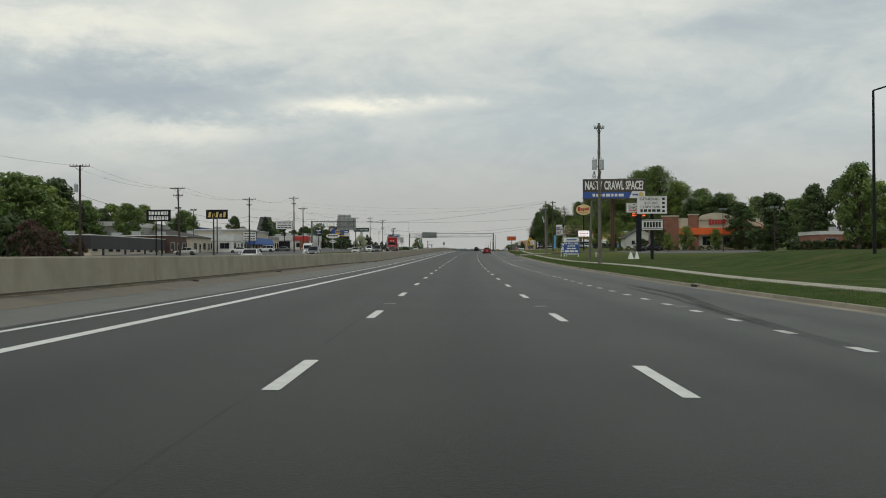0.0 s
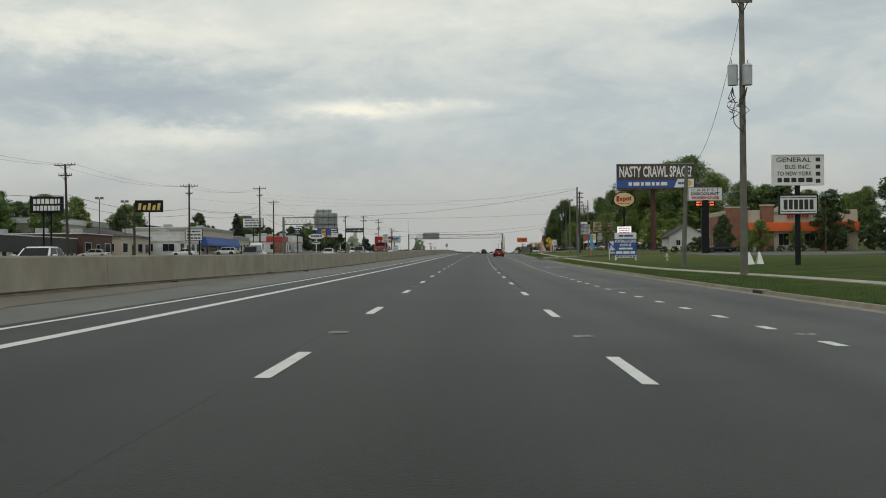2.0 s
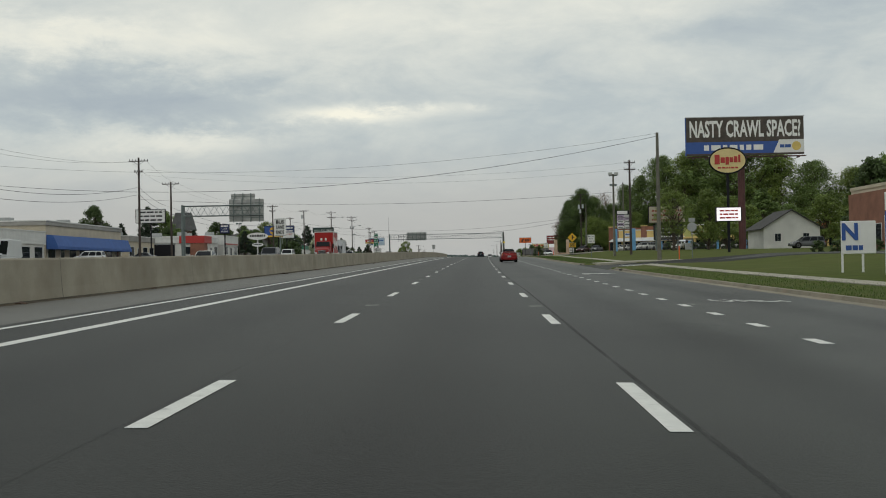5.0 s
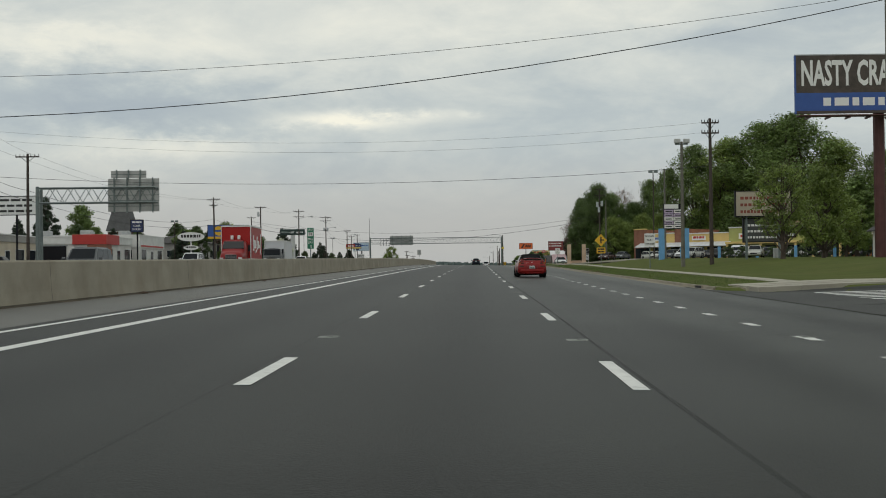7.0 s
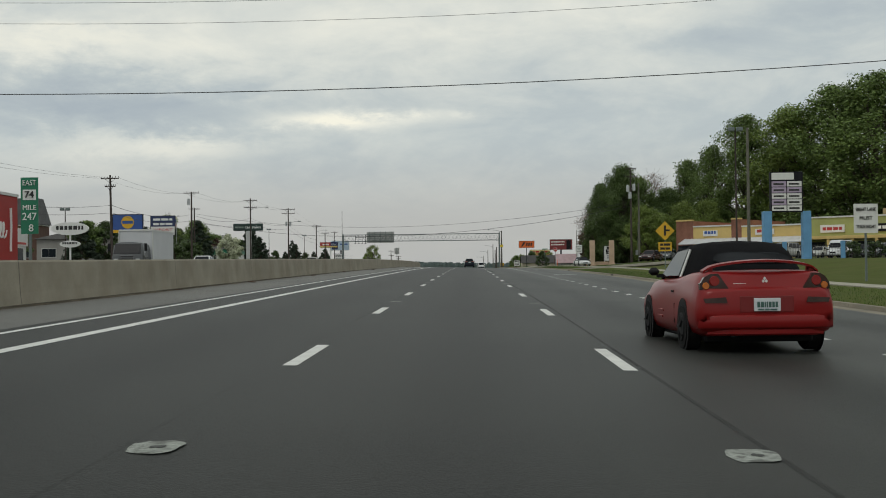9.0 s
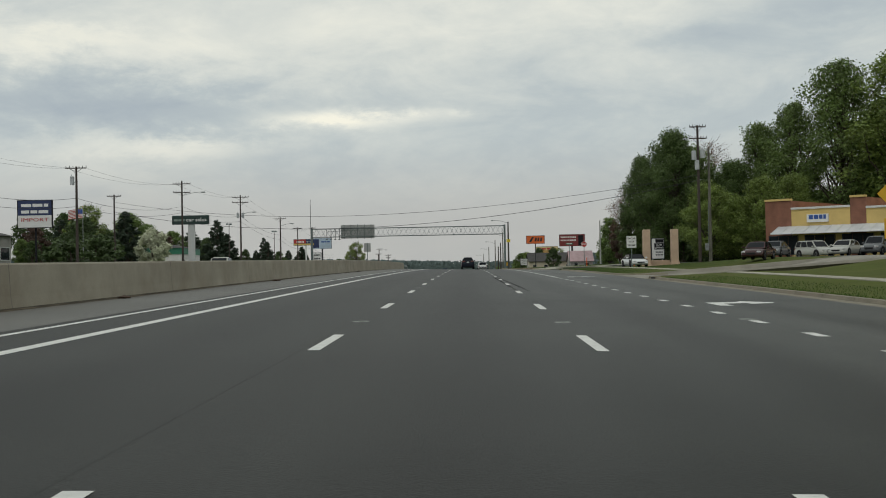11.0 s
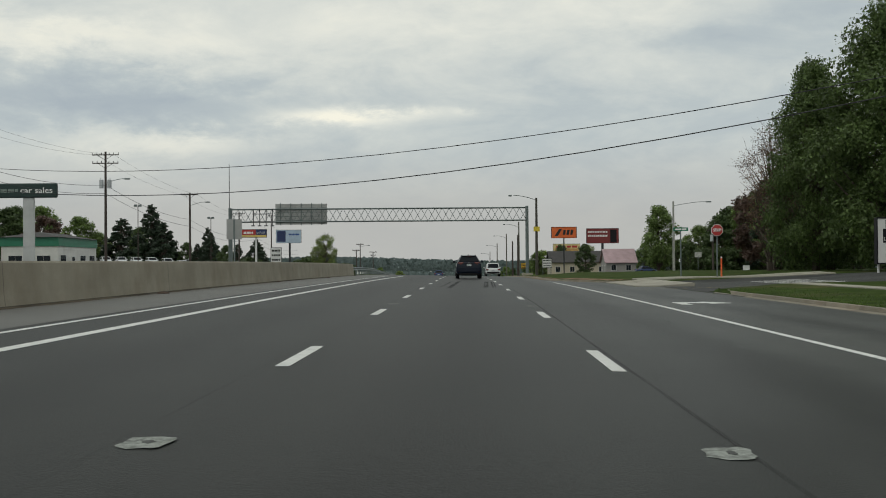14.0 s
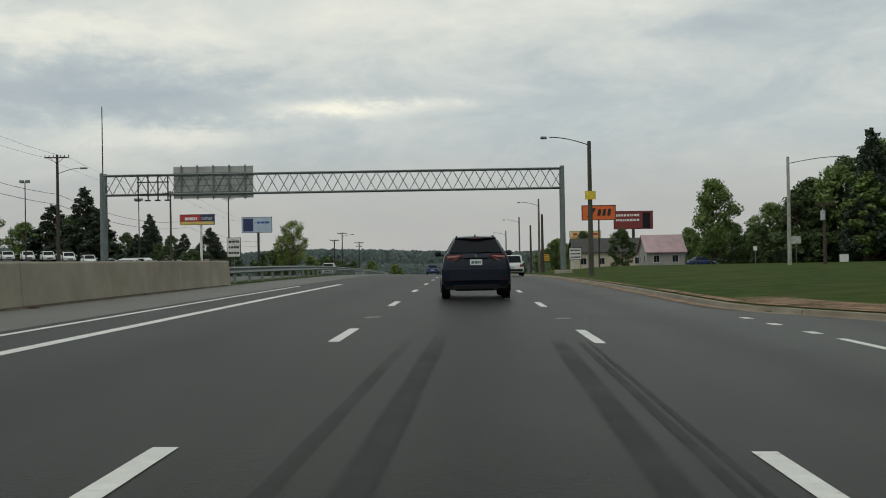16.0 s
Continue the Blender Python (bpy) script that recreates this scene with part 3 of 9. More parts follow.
def panel_back(g, u0, u1, z0, z1, y=-0.75):
    """The unpainted back of a road sign, with its stiffening ribs."""
    alu = mat("sign_back", (0.36, 0.365, 0.35), 0.5, 0.25, 0.15, 1.0, 0.03)
    p = part("sign_back", box(u0, u1, 0.60, 0.66, z0, z1), alu, g, "bare aluminium back of a road sign")
    n = max(2, round((u1 - u0) / 1.35))
    for i in range(n):
        u = u0 + (u1 - u0) * (i + 0.5) / n
        part("rib", box(u - 0.06, u + 0.06, 0.45, 0.595, z0 - 0.1, z1 + 0.1), STEEL, p)
    k = max(2, round((z1 - z0) / 0.6))
    for i in range(1, k):
        z = z0 + (z1 - z0) * i / k
        part("seam", box(u0, u1, 0.575, 0.597, z - 0.03, z + 0.03), STEEL, p)


panel_back(main_gantry, -25.3, -18.3, 7.15, 9.95)
for k in range(4):
    x = -28.1 + 0.86 * k
    bm = box(x - 0.05, x + 0.05, -0.72, -0.62, 7.0, 9.2)
    add_box(bm, x - 0.22, x + 0.22, -1.0, -0.6, 6.9, 7.02)
    part("lamp_bracket", bm, STEEL_DARK, main_gantry)
for z in (7.5, 8.55):
    part("bracket_rail", box(-28.2, -25.4, -0.80, -0.72, z - 0.05, z + 0.05), STEEL_DARK, main_gantry)
part("mast", tube((-31.6, 0.9, 0), (-31.6, 0.9, 15.4), 0.08, 0.04, 8), STEEL_DARK, main_gantry)
g2 = gantry("sign_gantry", -43.7, -31.8, 329, 7.15, 8.65, "short steel lattice gantry carrying road signs", 8.8, arm=True)
panel_back(g2, -36.9, -31.7, 6.25, 9.6)
panel_back(g2, -36.6, -33.0, 9.65, 10.4)


# ---- poles ----
def crossarm(p, z, half, mat_, dy=0.0, pins=3):
    a = part("crossarm", box(-half, half, dy - 0.16, dy - 0.05, z - 0.06, z + 0.06), mat_, p)
    for s in (-1, 1):
        part("brace", tube((s * half * 0.55, dy - 0.12, z - 0.05), (0, dy - 0.12, z - 0.6), 0.025, None, 5), STEEL_DARK, a)
        for i in range(pins):
            x = s * half * (1 - 0.35 * i) * 0.97
            part("insulator", tube((x, dy - 0.1, z + 0.05), (x, dy - 0.1, z + 0.28), 0.045, 0.03, 6), STEEL_DARK, a)


def utility_pole(u, y, h, top, label, arms=((0.3, 1.15),), wood=WOOD_DARK, can=None, lamp=None, lean=0.0):
    p = root("utility_pole", u, y, h, label, "utility pole", "poles along the highway")
    p.matrix_basis = p.matrix_basis @ pose(0, 0, 0, 0, lean, 0)
    H = top - h
    part("shaft", tube((0, 0, -0.6), (0, 0, H), 0.19, 0.12, 10), wood, p)
    for drop, half in arms:
        crossarm(p, H - drop, half, wood)
    if can:
        for s, z in can:
            bm = tube((s * 0.48, -0.1, z), (s * 0.48, -0.1, z + 0.95), 0.25, 0.25, 14)
            add_tube(bm, (s * 0.48, -0.1, z + 0.95), (s * 0.48, -0.1, z + 1.03), 0.27, 0.2, 14)
            add_tube(bm, (s * 0.55, -0.1, z + 1.0), (s * 0.55, -0.1, z + 1.25), 0.04, 0.03, 6)
            add_tube(bm, (0, 0, z + 0.3), (s * 0.4, -0.1, z + 0.3), 0.04, None, 6)
            part("transformer", bm, mat("transformer_grey", (0.42, 0.44, 0.45), 0.5, 0.1, 0.1, 1.5, 0.0), p, "pale grey can transformer")
    if lamp:
        side, z, reach = lamp
        bm = bmesh.new()
        pts = [(0, 0, z)] + [(side * reach * k / 5, 0, z + 0.55 * math.sin(k / 5 * 1.6)) for k in range(1, 6)]
        add_path(bm, pts, 0.035)
        a = part("lamp_arm", bm, STEEL, p)
        e = pts[-1]
        part("lamp_head", box(e[0] - 0.15, e[0] + side * 0.55, -0.14, 0.14, e[2] - 0.12, e[2] + 0.05, 0.04), STEEL, a)
    return p


DOUBLE = ((0.25, 1.2), (1.35, 0.55))
GL = "weathered dark wooden utility pole with crossarms behind the wall"
utility_pole(-48.0, 151, 0.3, 12.3, GL, ((0.15, 1.25),), can=((-1, 8.6),))
utility_pole(-48.7, 205, 0.3, 12.1, GL, ((0.15, 1.25), (1.4, 0.8)), lean=-1.5)
utility_pole(-46.6, 256, 0.4, 12.4, GL, ((0.4, 1.4), (1.6, 0.55)))
utility_pole(-46.5, 316, 0.5, 15.0, GL, ((0.5, 1.3), (2.0, 0.6)))
utility_pole(-46.9, 334.5, 0.5, 12.7, GL, ((0.35, 1.25),))
utility_pole(-47.3, 426.5, 1.2, 12.9, GL, ((0.45, 1.2), (1.5, 0.7)), lean=-1.0)
utility_pole(-46.7, 470, 1.2, 13.3, GL, ((0.2, 1.25),), can=((-1, 9.9),))
utility_pole(-45.4, 519, 1.2, 15.1, GL, ((0.5, 1.4), (1.9, 1.35)), lamp=(1, 11.5, 3.2))
utility_pole(-42.8, 557, 1.2, 15.2, GL, ((0.4, 1.6), (1.4, 1.55)), can=((-1, 9.6), (1, 9.6)), lamp=(1, 10.2, 2.4))
utility_pole(-39.6, 588.6, 1.0, 12.5, GL, ((0.3, 1.2),), lamp=(1, 9.6, 2.4))
utility_pole(-27.6, 770, 0.0, 11.9, GL, ((0.3, 1.2),), lamp=(1, 10.8, 2.4))
utility_pole(-25.6, 800, 0.0, 10.8, GL, ((0.3, 1.3), (1.3, 0.9)))
utility_pole(-25.8, 730, 0.2, 8.5, GL, ((0.2, 1.0),))
utility_pole(10.3, 640, -0.1, 6.8, "distant plain wooden pole by the kerb", (), WOOD_DARK)
utility_pole(9.2, 605, -0.1, 6.6, "distant plain wooden pole by the kerb", (), WOOD_DARK)
utility_pole(-43.8, 655, 1.0, 13.6, GL, ((0.3, 1.2),))
utility_pole(-46.7, 720, 0.5, 17.2, GL, ((0.3, 1.2),))
utility_pole(-50.0, 237, 0.4, 8.6, "plain dark wooden pole beside a parking lot", ())
GR = "tall weathered wooden utility pole beside the footpath"
near_pole = utility_pole(13.5, 120, 0.1, 13.9, GR, ((0.5, 0.5),), WOOD, can=((-1, 9.2), (0.45, 9.2)))
utility_pole(16.1, 253, 0.1, 11.1, GR, (), WOOD)
twin = utility_pole(19.35, 318, 0.7, 11.6, "pale wooden pole with twin flood lamps", (), WOOD)
for x in (-0.42, 0.42):
    part("lamp_head", box(x - 0.28, x + 0.28, -0.32, 0.06, 10.75, 11.15, 0.05), mat("lamp_housing", (0.45, 0.46, 0.45), 0.5), twin)
part("lamp_bar", box(-0.6, 0.6, -0.06, 0.06, 10.62, 10.74), STEEL, twin)
utility_pole(29.2, 392, 0.7, 14.5, "plain wooden pole by the parking lot", (), WOOD)
utility_pole(21.1, 313.5, 0.7, 13.2, GR, ((0.4, 0.75), (1.3, 0.75)), WOOD_DARK)
utility_pole(26.2, 460.5, 0.6, 15.8, GR, ((0.2, 0.9), (1.5, 1.0)), WOOD_DARK, can=((-1, 11.3), (1, 11.5), (-0.3, 10.2)))
utility_pole(-60, 532, 1.3, 14.0, GL, ((0.3, 1.2),))
plain_pole = utility_pole(27.6, 461.5, 0.6, 13.3, "plain grey wooden pole among trees", (), WOOD)
part("meter_box", box(-0.62, -0.22, -0.3, -0.02, 1.1, 1.9, 0.03), mat("meter_grey", (0.22, 0.23, 0.23), 0.6), plain_pole, "grey meter box")
part("conduit", tube((-0.3, -0.2, 1.9), (-0.2, -0.2, 6.5), 0.03), STEEL, plain_pole)
lp = utility_pole(8.2, 548.6, 0.0, 8.75, "dark wooden street lighting pole with a curved lamp arm", (), mat("grey_wood", (0.07, 0.065, 0.052), 0.9, 0, 0.25, 1.2, 0.2, 30.0), lamp=(-1, 8.5, 2.6))
utility_pole(28.6, 575.8, 0.4, 9.9, "pale grey street lighting pole with a curved lamp arm", (), mat("pale_pole", (0.33, 0.33, 0.30), 0.7), lamp=(1, 8.9, 4.6))
part("yellow_plate", box(-0.35, 0.35, -0.24, -0.2, 4.95, 5.5), mat("yellow_plate", (0.62, 0.47, 0.04), 0.5), lp, "small yellow plate")
utility_pole(39.2, 600, 0.3, 7.2, "dark wooden pole with transformer before the wood", ((0.3, 0.9),), WOOD_DARK, can=((-0.4, 4.9),))


# ---- signs ----
def panel(parent, name, x0, x1, z0, z1, material, depth=0.25, y=0.0, label="", bevel=0.02, frame=None):
    p = part(name, box(x0, x1, y, y + depth, z0, z1, bevel), material, parent, label)
    if frame:
        f = bmesh.new()
        t = 0.07
        for a in ((x0 - t, x1 + t, z1, z1 + t), (x0 - t, x1 + t, z0 - t, z0), (x0 - t, x0, z0, z1), (x1, x1 + t, z0, z1)):
            add_box(f, a[0], a[1], y - 0.04, y + depth + 0.04, a[2], a[3])
        part("frame", f, frame, p)
    return p


def bars(parent, x0, x1, z, h, material, y=-0.012, pieces=5, seed=1, name="text_bar"):
    """Writing that cannot be read, as plain bars."""
    rnd = random.Random(seed)
    w = [rnd.uniform(0.6, 1.6) for _ in range(pieces)]
    gap = (x1 - x0) * min(0.05, 0.28 / pieces)
    total = sum(w)
    x = x0
    for k in w:
        d = (x1 - x0 - gap * (pieces - 1)) * k / total
        part(name, box(x, x + d, y, y + 0.01, z - h / 2, z + h / 2), material, parent)
        x += d + gap


def post(parent, x, z0, z1, r, material, y=0.0, square=False, name="post"):
    if square:
        return part(name, box(x - r, x + r, y - r, y + r, z0, z1, 0.01), material, parent)
    return part(name, tube((x, y, z0), (x, y, z1), r, None, 12), material, parent)


RED = mat("sign_red", (0.42, 0.035, 0.03), 0.5, 0, 0.06, 1.5, 0.0)
YELLOW = mat("sign_yellow", (0.62, 0.46, 0.13), 0.5, 0, 0.06, 1.5, 0.0)
YELLOW_WARN = mat("warning_yellow", (0.66, 0.38, 0.02), 0.5, 0, 0.06, 1.5, 0.0)
BLUE = mat("sign_blue", (0.03, 0.085, 0.30), 0.5, 0, 0.08, 1.5, 0.0)
GREEN = mat("sign_green", (0.012, 0.16, 0.085), 0.5, 0, 0.08, 1.5, 0.0)
ORANGE = mat("sign_orange", (0.72, 0.14, 0.03), 0.5, 0, 0.06, 1.5, 0.0)
SKYBLUE = mat("painted_blue", (0.13, 0.32, 0.55), 0.6, 0, 0.1, 1.0, 0.05)
MAROON = mat("maroon_steel", (0.085, 0.03, 0.028), 0.6, 0.1, 0.2, 1.0, 0.05)
SOIL_BROWN = mat("poster_brown", (0.07, 0.055, 0.045), 0.7, 0, 0.35, 1.2, 0.0, 6.0)
PALE_STONE = mat("pale_stucco", (0.50, 0.36, 0.26), 0.9, 0, 0.12, 1.0, 0.2)
LED_WHITE = mat("lit_display", (0.9, 0.86, 0.88), 0.4, 0, 0.03, 2.0, 0.0, emit=0.75)
LED_ORANGE = mat("lit_orange", (0.9, 0.16, 0.04), 0.4, 0, 0.05, 2.0, 0.0, emit=0.8)
GREY_PAINT = mat("grey_paint", (0.32, 0.33, 0.33), 0.6, 0.1, 0.12, 1.5, 0.03)


def billboard():
    b = root("billboard", 37.2, 315, ground_h(37, 315), "large roadside poster billboard on one maroon steel column", "billboard", turn=0)
    w, h0, h1 = 8.05, 12.9, 18.1
    post(b, -0.4, -0.6, h0 + 0.4, 0.5, MAROON, 1.0, name="column")
    part("beam", box(-w + 0.3, w - 0.3, 0.25, 0.75, h0 + 0.9, h0 + 1.2), MAROON, b)
    part("beam", box(-w + 0.3, w - 0.3, 0.25, 0.75, h1 - 1.3, h1 - 1.0), MAROON, b)
    face = panel(b, "poster", -w, w, h0, h1, SOIL_BROWN, 0.22, 0.0, "dark brown soil poster with a blue band")
    part("band", box(-w, w, -0.012, -0.004, h0 + 0.25, h0 + 1.85), BLUE, face)
    bm = bmesh.new()
    add_prism(bm, ((w - 4.2, h0 + 0.25), (w - 0.02, h0 + 0.25), (w - 0.02, h0 + 2.05), (w - 3.4, h0 + 2.05)), -0.03, -0.02)
    part("logo_panel", bm, SIGN_WHITE, face)
    ring = bmesh.new()
    bmesh.ops.create_cone(ring, cap_ends=True, segments=20, radius1=0.62, radius2=0.62, depth=0.01, matrix=pose(w - 1.05, -0.04, h0 + 1.15, 90))
    part("logo_disc", ring, YELLOW, face)
    bars(face, w - 3.3, w - 1.8, h0 + 1.15, 0.42, BLUE, -0.05, 2, 3, "logo_bar")
    lettering("NASTY CRAWL SPACE?", 3.1, WHITE_LETTER, face, (0, -0.02, h0 + 3.5), width=15.2, bold=0.085)
    bars(face, -w + 2.4, w - 5.6, h0 + 1.05, 0.72, WHITE_LETTER, -0.03, 7, 8)
    cat = part("catwalk", box(-w, w, -1.0, 0.1, h0 - 0.32, h0 - 0.22), MAROON, b)
    for i in range(9):
        x = -w + 2 * w * (i + 0.5) / 9
        part("bracket", box(x - 0.05, x + 0.05, -1.0, 0.5, h0 - 0.5, h0 - 0.325), MAROON, cat)
    part("trim", box(-w - 0.1, w + 0.1, -0.02, 0.24, h1 + 0.002, h1 + 0.1), GREY_PAINT, b)
    part("trim", box(-w - 0.12, -w - 0.004, -0.02, 0.24, h0, h1), BLUE, b)


billboard()


def oval_sign():
    s = root("restaurant_sign", 25.35, 269, ground_h(25, 269), "yellow oval restaurant sign over a lit reader board", "pole sign")
    g = ground_h(25, 269)
    post(s, 0, -0.5, 10.2 - g, 0.14, SIGN_BLACK)
    bm = bmesh.new()
    bmesh.ops.create_cone(bm, cap_ends=True, segments=40, radius1=1, radius2=1, depth=0.35, matrix=pose(0, 0, 9.7 - g, 90) @ Matrix.Diagonal((1.8, 1.25, 1, 1)))
    o = part("oval", bm, mat("pale_yellow_sign", (0.66, 0.53, 0.25), 0.5, 0, 0.06, 1.5, 0.0), s, "yellow oval cabinet")
    bm = bmesh.new()
    for i in range(40):
        a, b = i / 40 * math.tau, (i + 1) / 40 * math.tau
        add_tube(bm, (1.8 * math.cos(a), -0.12, 9.7 - g + 1.25 * math.sin(a)), (1.8 * math.cos(b), -0.12, 9.7 - g + 1.25 * math.sin(b)), 0.09, None, 6)
    part("rim", bm, SIGN_BLACK, o)
    # the script logo as a rising swash
    bm = bmesh.new()
    for i, (x, z, w, h) in enumerate(((-1.05, 0.12, 0.5, 0.95), (-0.5, 0.05, 0.42, 0.55), (-0.05, -0.02, 0.34, 0.75), (0.36, 0.08, 0.36, 0.5), (0.78, 0.12, 0.36, 0.6), (1.14, 0.2, 0.22, 0.75))):
        add_box(bm, x - w / 2, x + w / 2, -0.215, -0.18, 9.7 - g + z - h / 2, 9.7 - g + z + h / 2, 0.017)
    part("logo", bm, RED, o)
    bars(o, -1.0, 1.0, 9.0 - g, 0.16, RED, -0.2, 6, 2)
    l = panel(s, "reader_board", -1.2, 1.2, 3.75 - g, 5.05 - g, LED_WHITE, 0.3, -0.15, "lit white reader board", frame=SIGN_BLACK)
    for i in range(3):
        bars(l, -0.9, 0.9, 4.75 - g - 0.35 * i, 0.16, RED, -0.165, 4, i)


oval_sign()


def carpet_sign():
    g = ground_h(33, 235)
    s = root("shop_sign", 33.1, 235, g, "white shop sign over a lit orange display on a black pillar", "pole sign")
    part("pillar", box(-0.5, 0.5, -0.3, 0.3, -0.5, 8.2 - g, 0.02), SIGN_BLACK, s)
    p = panel(s, "sign_cabinet", -2.37, 2.37, 8.18 - g, 9.95 - g, SIGN_WHITE, 0.5, -0.25, "white sign cabinet", frame=GREY_PAINT)
    lettering("CARPET", 0.56, BLACK_LETTER, p, (0, -0.27, 9.62 - g), width=4.0, space=1.4)
    lettering("DISCOUNT", 0.56, BLACK_LETTER, p, (0, -0.27, 9.08 - g), width=4.0, bold=0.02)
    lettering("WAREHOUSE", 0.56, RED, p, (0, -0.27, 8.52 - g), width=4.0, bold=0.02)
    d = panel(s, "display", -1.5, 1.45, 7.3 - g, 8.1 - g, SIGN_BLACK, 0.4, -0.2, "black display with glowing orange text")
    for i in range(2):
        bars(d, -1.3, 1.25, 7.88 - g - 0.36 * i, 0.22, LED_ORANGE, -0.215, 4, 4 + i)


carpet_sign()


def general_sign():
    g = ground_h(24.7, 154.6)
    s = root("shop_sign", 22.0, 142.0, 0.18 + 0.864 * g, "white lettered sign boards on a black post", "pole sign")
    s.matrix_basis = s.matrix_basis @ Matrix.Diagonal((0.864, 0.864, 0.864, 1))
    post(s, 0, -0.5, 8.4 - g, 0.22, SIGN_BLACK)
    p = panel(s, "upper_board", -1.92, 1.92, 6.25 - g, 8.5 - g, SIGN_WHITE, 0.3, -0.3, "white board with black lettering", frame=SIGN_WHITE)
    lettering("GENERAL", 0.52, BLACK_LETTER, p, (-0.35, -0.315, 8.15 - g), width=2.7)
    lettering("BUS INC.", 0.46, BLACK_LETTER, p, (-0.05, -0.315, 7.6 - g), width=1.9)
    lettering("TO NEW YORK", 0.46, BLACK_LETTER, p, (-0.3, -0.315, 7.08 - g), width=2.7)
    bars(p, -1.6, 1.1, 6.6 - g, 0.34, BLACK_LETTER, -0.312, 5, 3)
    for i in range(4):
        part("text_bar", box(1.35, 1.7, -0.312, -0.302, 8.02 - g - 0.55 * i, 8.32 - g - 0.55 * i), BLACK_LETTER, p)
    q = panel(s, "lower_board", -1.42, 1.42, 4.0 - g, 5.4 - g, SIGN_WHITE, 0.3, -0.3, "white board in a black frame", frame=SIGN_BLACK)
    part("stripe", box(-1.35, 1.35, -0.312, -0.302, 5.2 - g, 5.26 - g), BLACK_LETTER, q)
    part("stripe", box(-1.35, 1.35, -0.312, -0.302, 4.14 - g, 4.2 - g), BLACK_LETTER, q)
    for i in range(6):
        x = -1.2 + 2.4 * (i + 0.5) / 6
        part("logo_block", box(x - 0.15, x + 0.15, -0.312, -0.302, 4.32 - g, 5.08 - g), BLACK_LETTER, q)


general_sign()


def lease_sign():
    g = ground_h(16.8, 194)
    s = root("for_sale_sign", 16.8, 194, g, "blue and white property sign on two white posts in grass", "sign")
    for x in (-1.12, 1.12):
        post(s, x, -0.4, 2.2, 0.06, SIGN_WHITE, 0.1, True)
    p = panel(s, "board", -1.2, 1.2, 0.55, 2.35, BLUE, 0.06, 0.0, "blue board with white words")
    q = panel(s, "top_board", -1.2, 1.2, 2.38, 3.05, SIGN_WHITE, 0.06, 0.0, "white top board")
    lettering("FOR SALE or LEASE", 0.42, WHITE_LETTER, p, (0, -0.015, 2.1), width=2.25, bold=0.012)
    lettering("42,970 SF", 0.36, WHITE_LETTER, p, (0, -0.015, 1.68), width=1.3, bold=0.012)
    bars(p, -0.75, 0.75, 1.3, 0.2, WHITE_LETTER, -0.012, 2, 4)
    bars(p, -1.05, 1.05, 0.86, 0.28, WHITE_LETTER, -0.012, 3, 6)
    bars(q, -0.75, 0.85, 2.7, 0.2, BLUE, -0.012, 2, 1)
    r = panel(s, "lower_board", -1.2, 1.2, 0.3, 0.52, SIGN_WHITE, 0.06)
    bars(r, -1.1, 1.1, 0.41, 0.1, BLUE, -0.012, 6, 2)
    n = root("leasing_sign", 15.95, 199, ground_h(15.9, 199), "white property sign with one large letter", "sign")
    for x in (-0.42, 0.42):
        post(n, x, -0.4, 2.1, 0.04, SIGN_WHITE, 0.08, True)
    p = panel(n, "board", -0.45, 0.95, 0.75, 2.1, SIGN_WHITE, 0.05)
    lettering("N", 0.95, BLUE, p, (-0.12, -0.015, 1.62), bold=0.03)
    bars(p, -0.3, 0.4, 1.0, 0.2, BLUE, -0.012, 3, 9)


lease_sign()


def tenant_sign():
    g = ground_h(26.3, 366)
    s = root("tenant_sign", 26.3, 366, g, "multi-tenant shopping centre sign between two blue columns", "pole sign")
    for x in (-1.62, 1.62):
        part("column", box(x - 0.34, x + 0.34, -0.34, 0.34, -0.4, 4.75 - g, 0.02), SKYBLUE, s, "sky-blue painted column")
    p = panel(s, "cabinet", -1.33, 1.33, 4.68 - g, 8.0 - g, SIGN_BLACK, 0.5, -0.25, "black cabinet with tenant panels")
    tints = (RED, SIGN_WHITE, mat("lilac_panel", (0.42, 0.34, 0.46), 0.5, 0, 0.08, 2.0, 0.0))
    rnd = random.Random(5)
    part("tenant_panel", box(-1.25, 0.6, -0.265, -0.252, 7.35 - g, 7.92 - g), SIGN_WHITE, p)
    for r in range(5):
        for c in range(2):
            z = 7.22 - g - 0.5 * r
            m = SIGN_WHITE if rnd.random() < 0.6 else tints[rnd.randrange(3)]
            x0 = -1.25 + 1.27 * c
            t = part("tenant_panel", box(x0, x0 + 1.2, -0.265, -0.252, z - 0.44, z), m, p)
            part("text_bar", box(x0 + 0.15, x0 + 1.0, -0.275, -0.267, z - 0.3, z - 0.16), BLACK_LETTER if m is not RED else WHITE_LETTER, t)


tenant_sign()


def road_sign(name, u, y, label, draw, top, category="road sign", material=STEEL, post_r=0.04):
    g = ground_h(u, y) if u > 0 else 1.22
    s = root(name, u, y, g, label, category)
    post(s, 0, -0.4 if u > 0 else 0.0, top - g, post_r, material, 0.06, True)
    draw(s, g)
    return s


def plate(s, pts, material, z, y=0.0, name="plate"):
    bm = bmesh.new()
    add_prism(bm, [(x, z + zz) for x, zz in pts], y, y + 0.02)
    return part(name, bm, material, s)


def rect_pts(w, h):
    return ((-w / 2, -h / 2), (w / 2, -h / 2), (w / 2, h / 2), (-w / 2, h / 2))


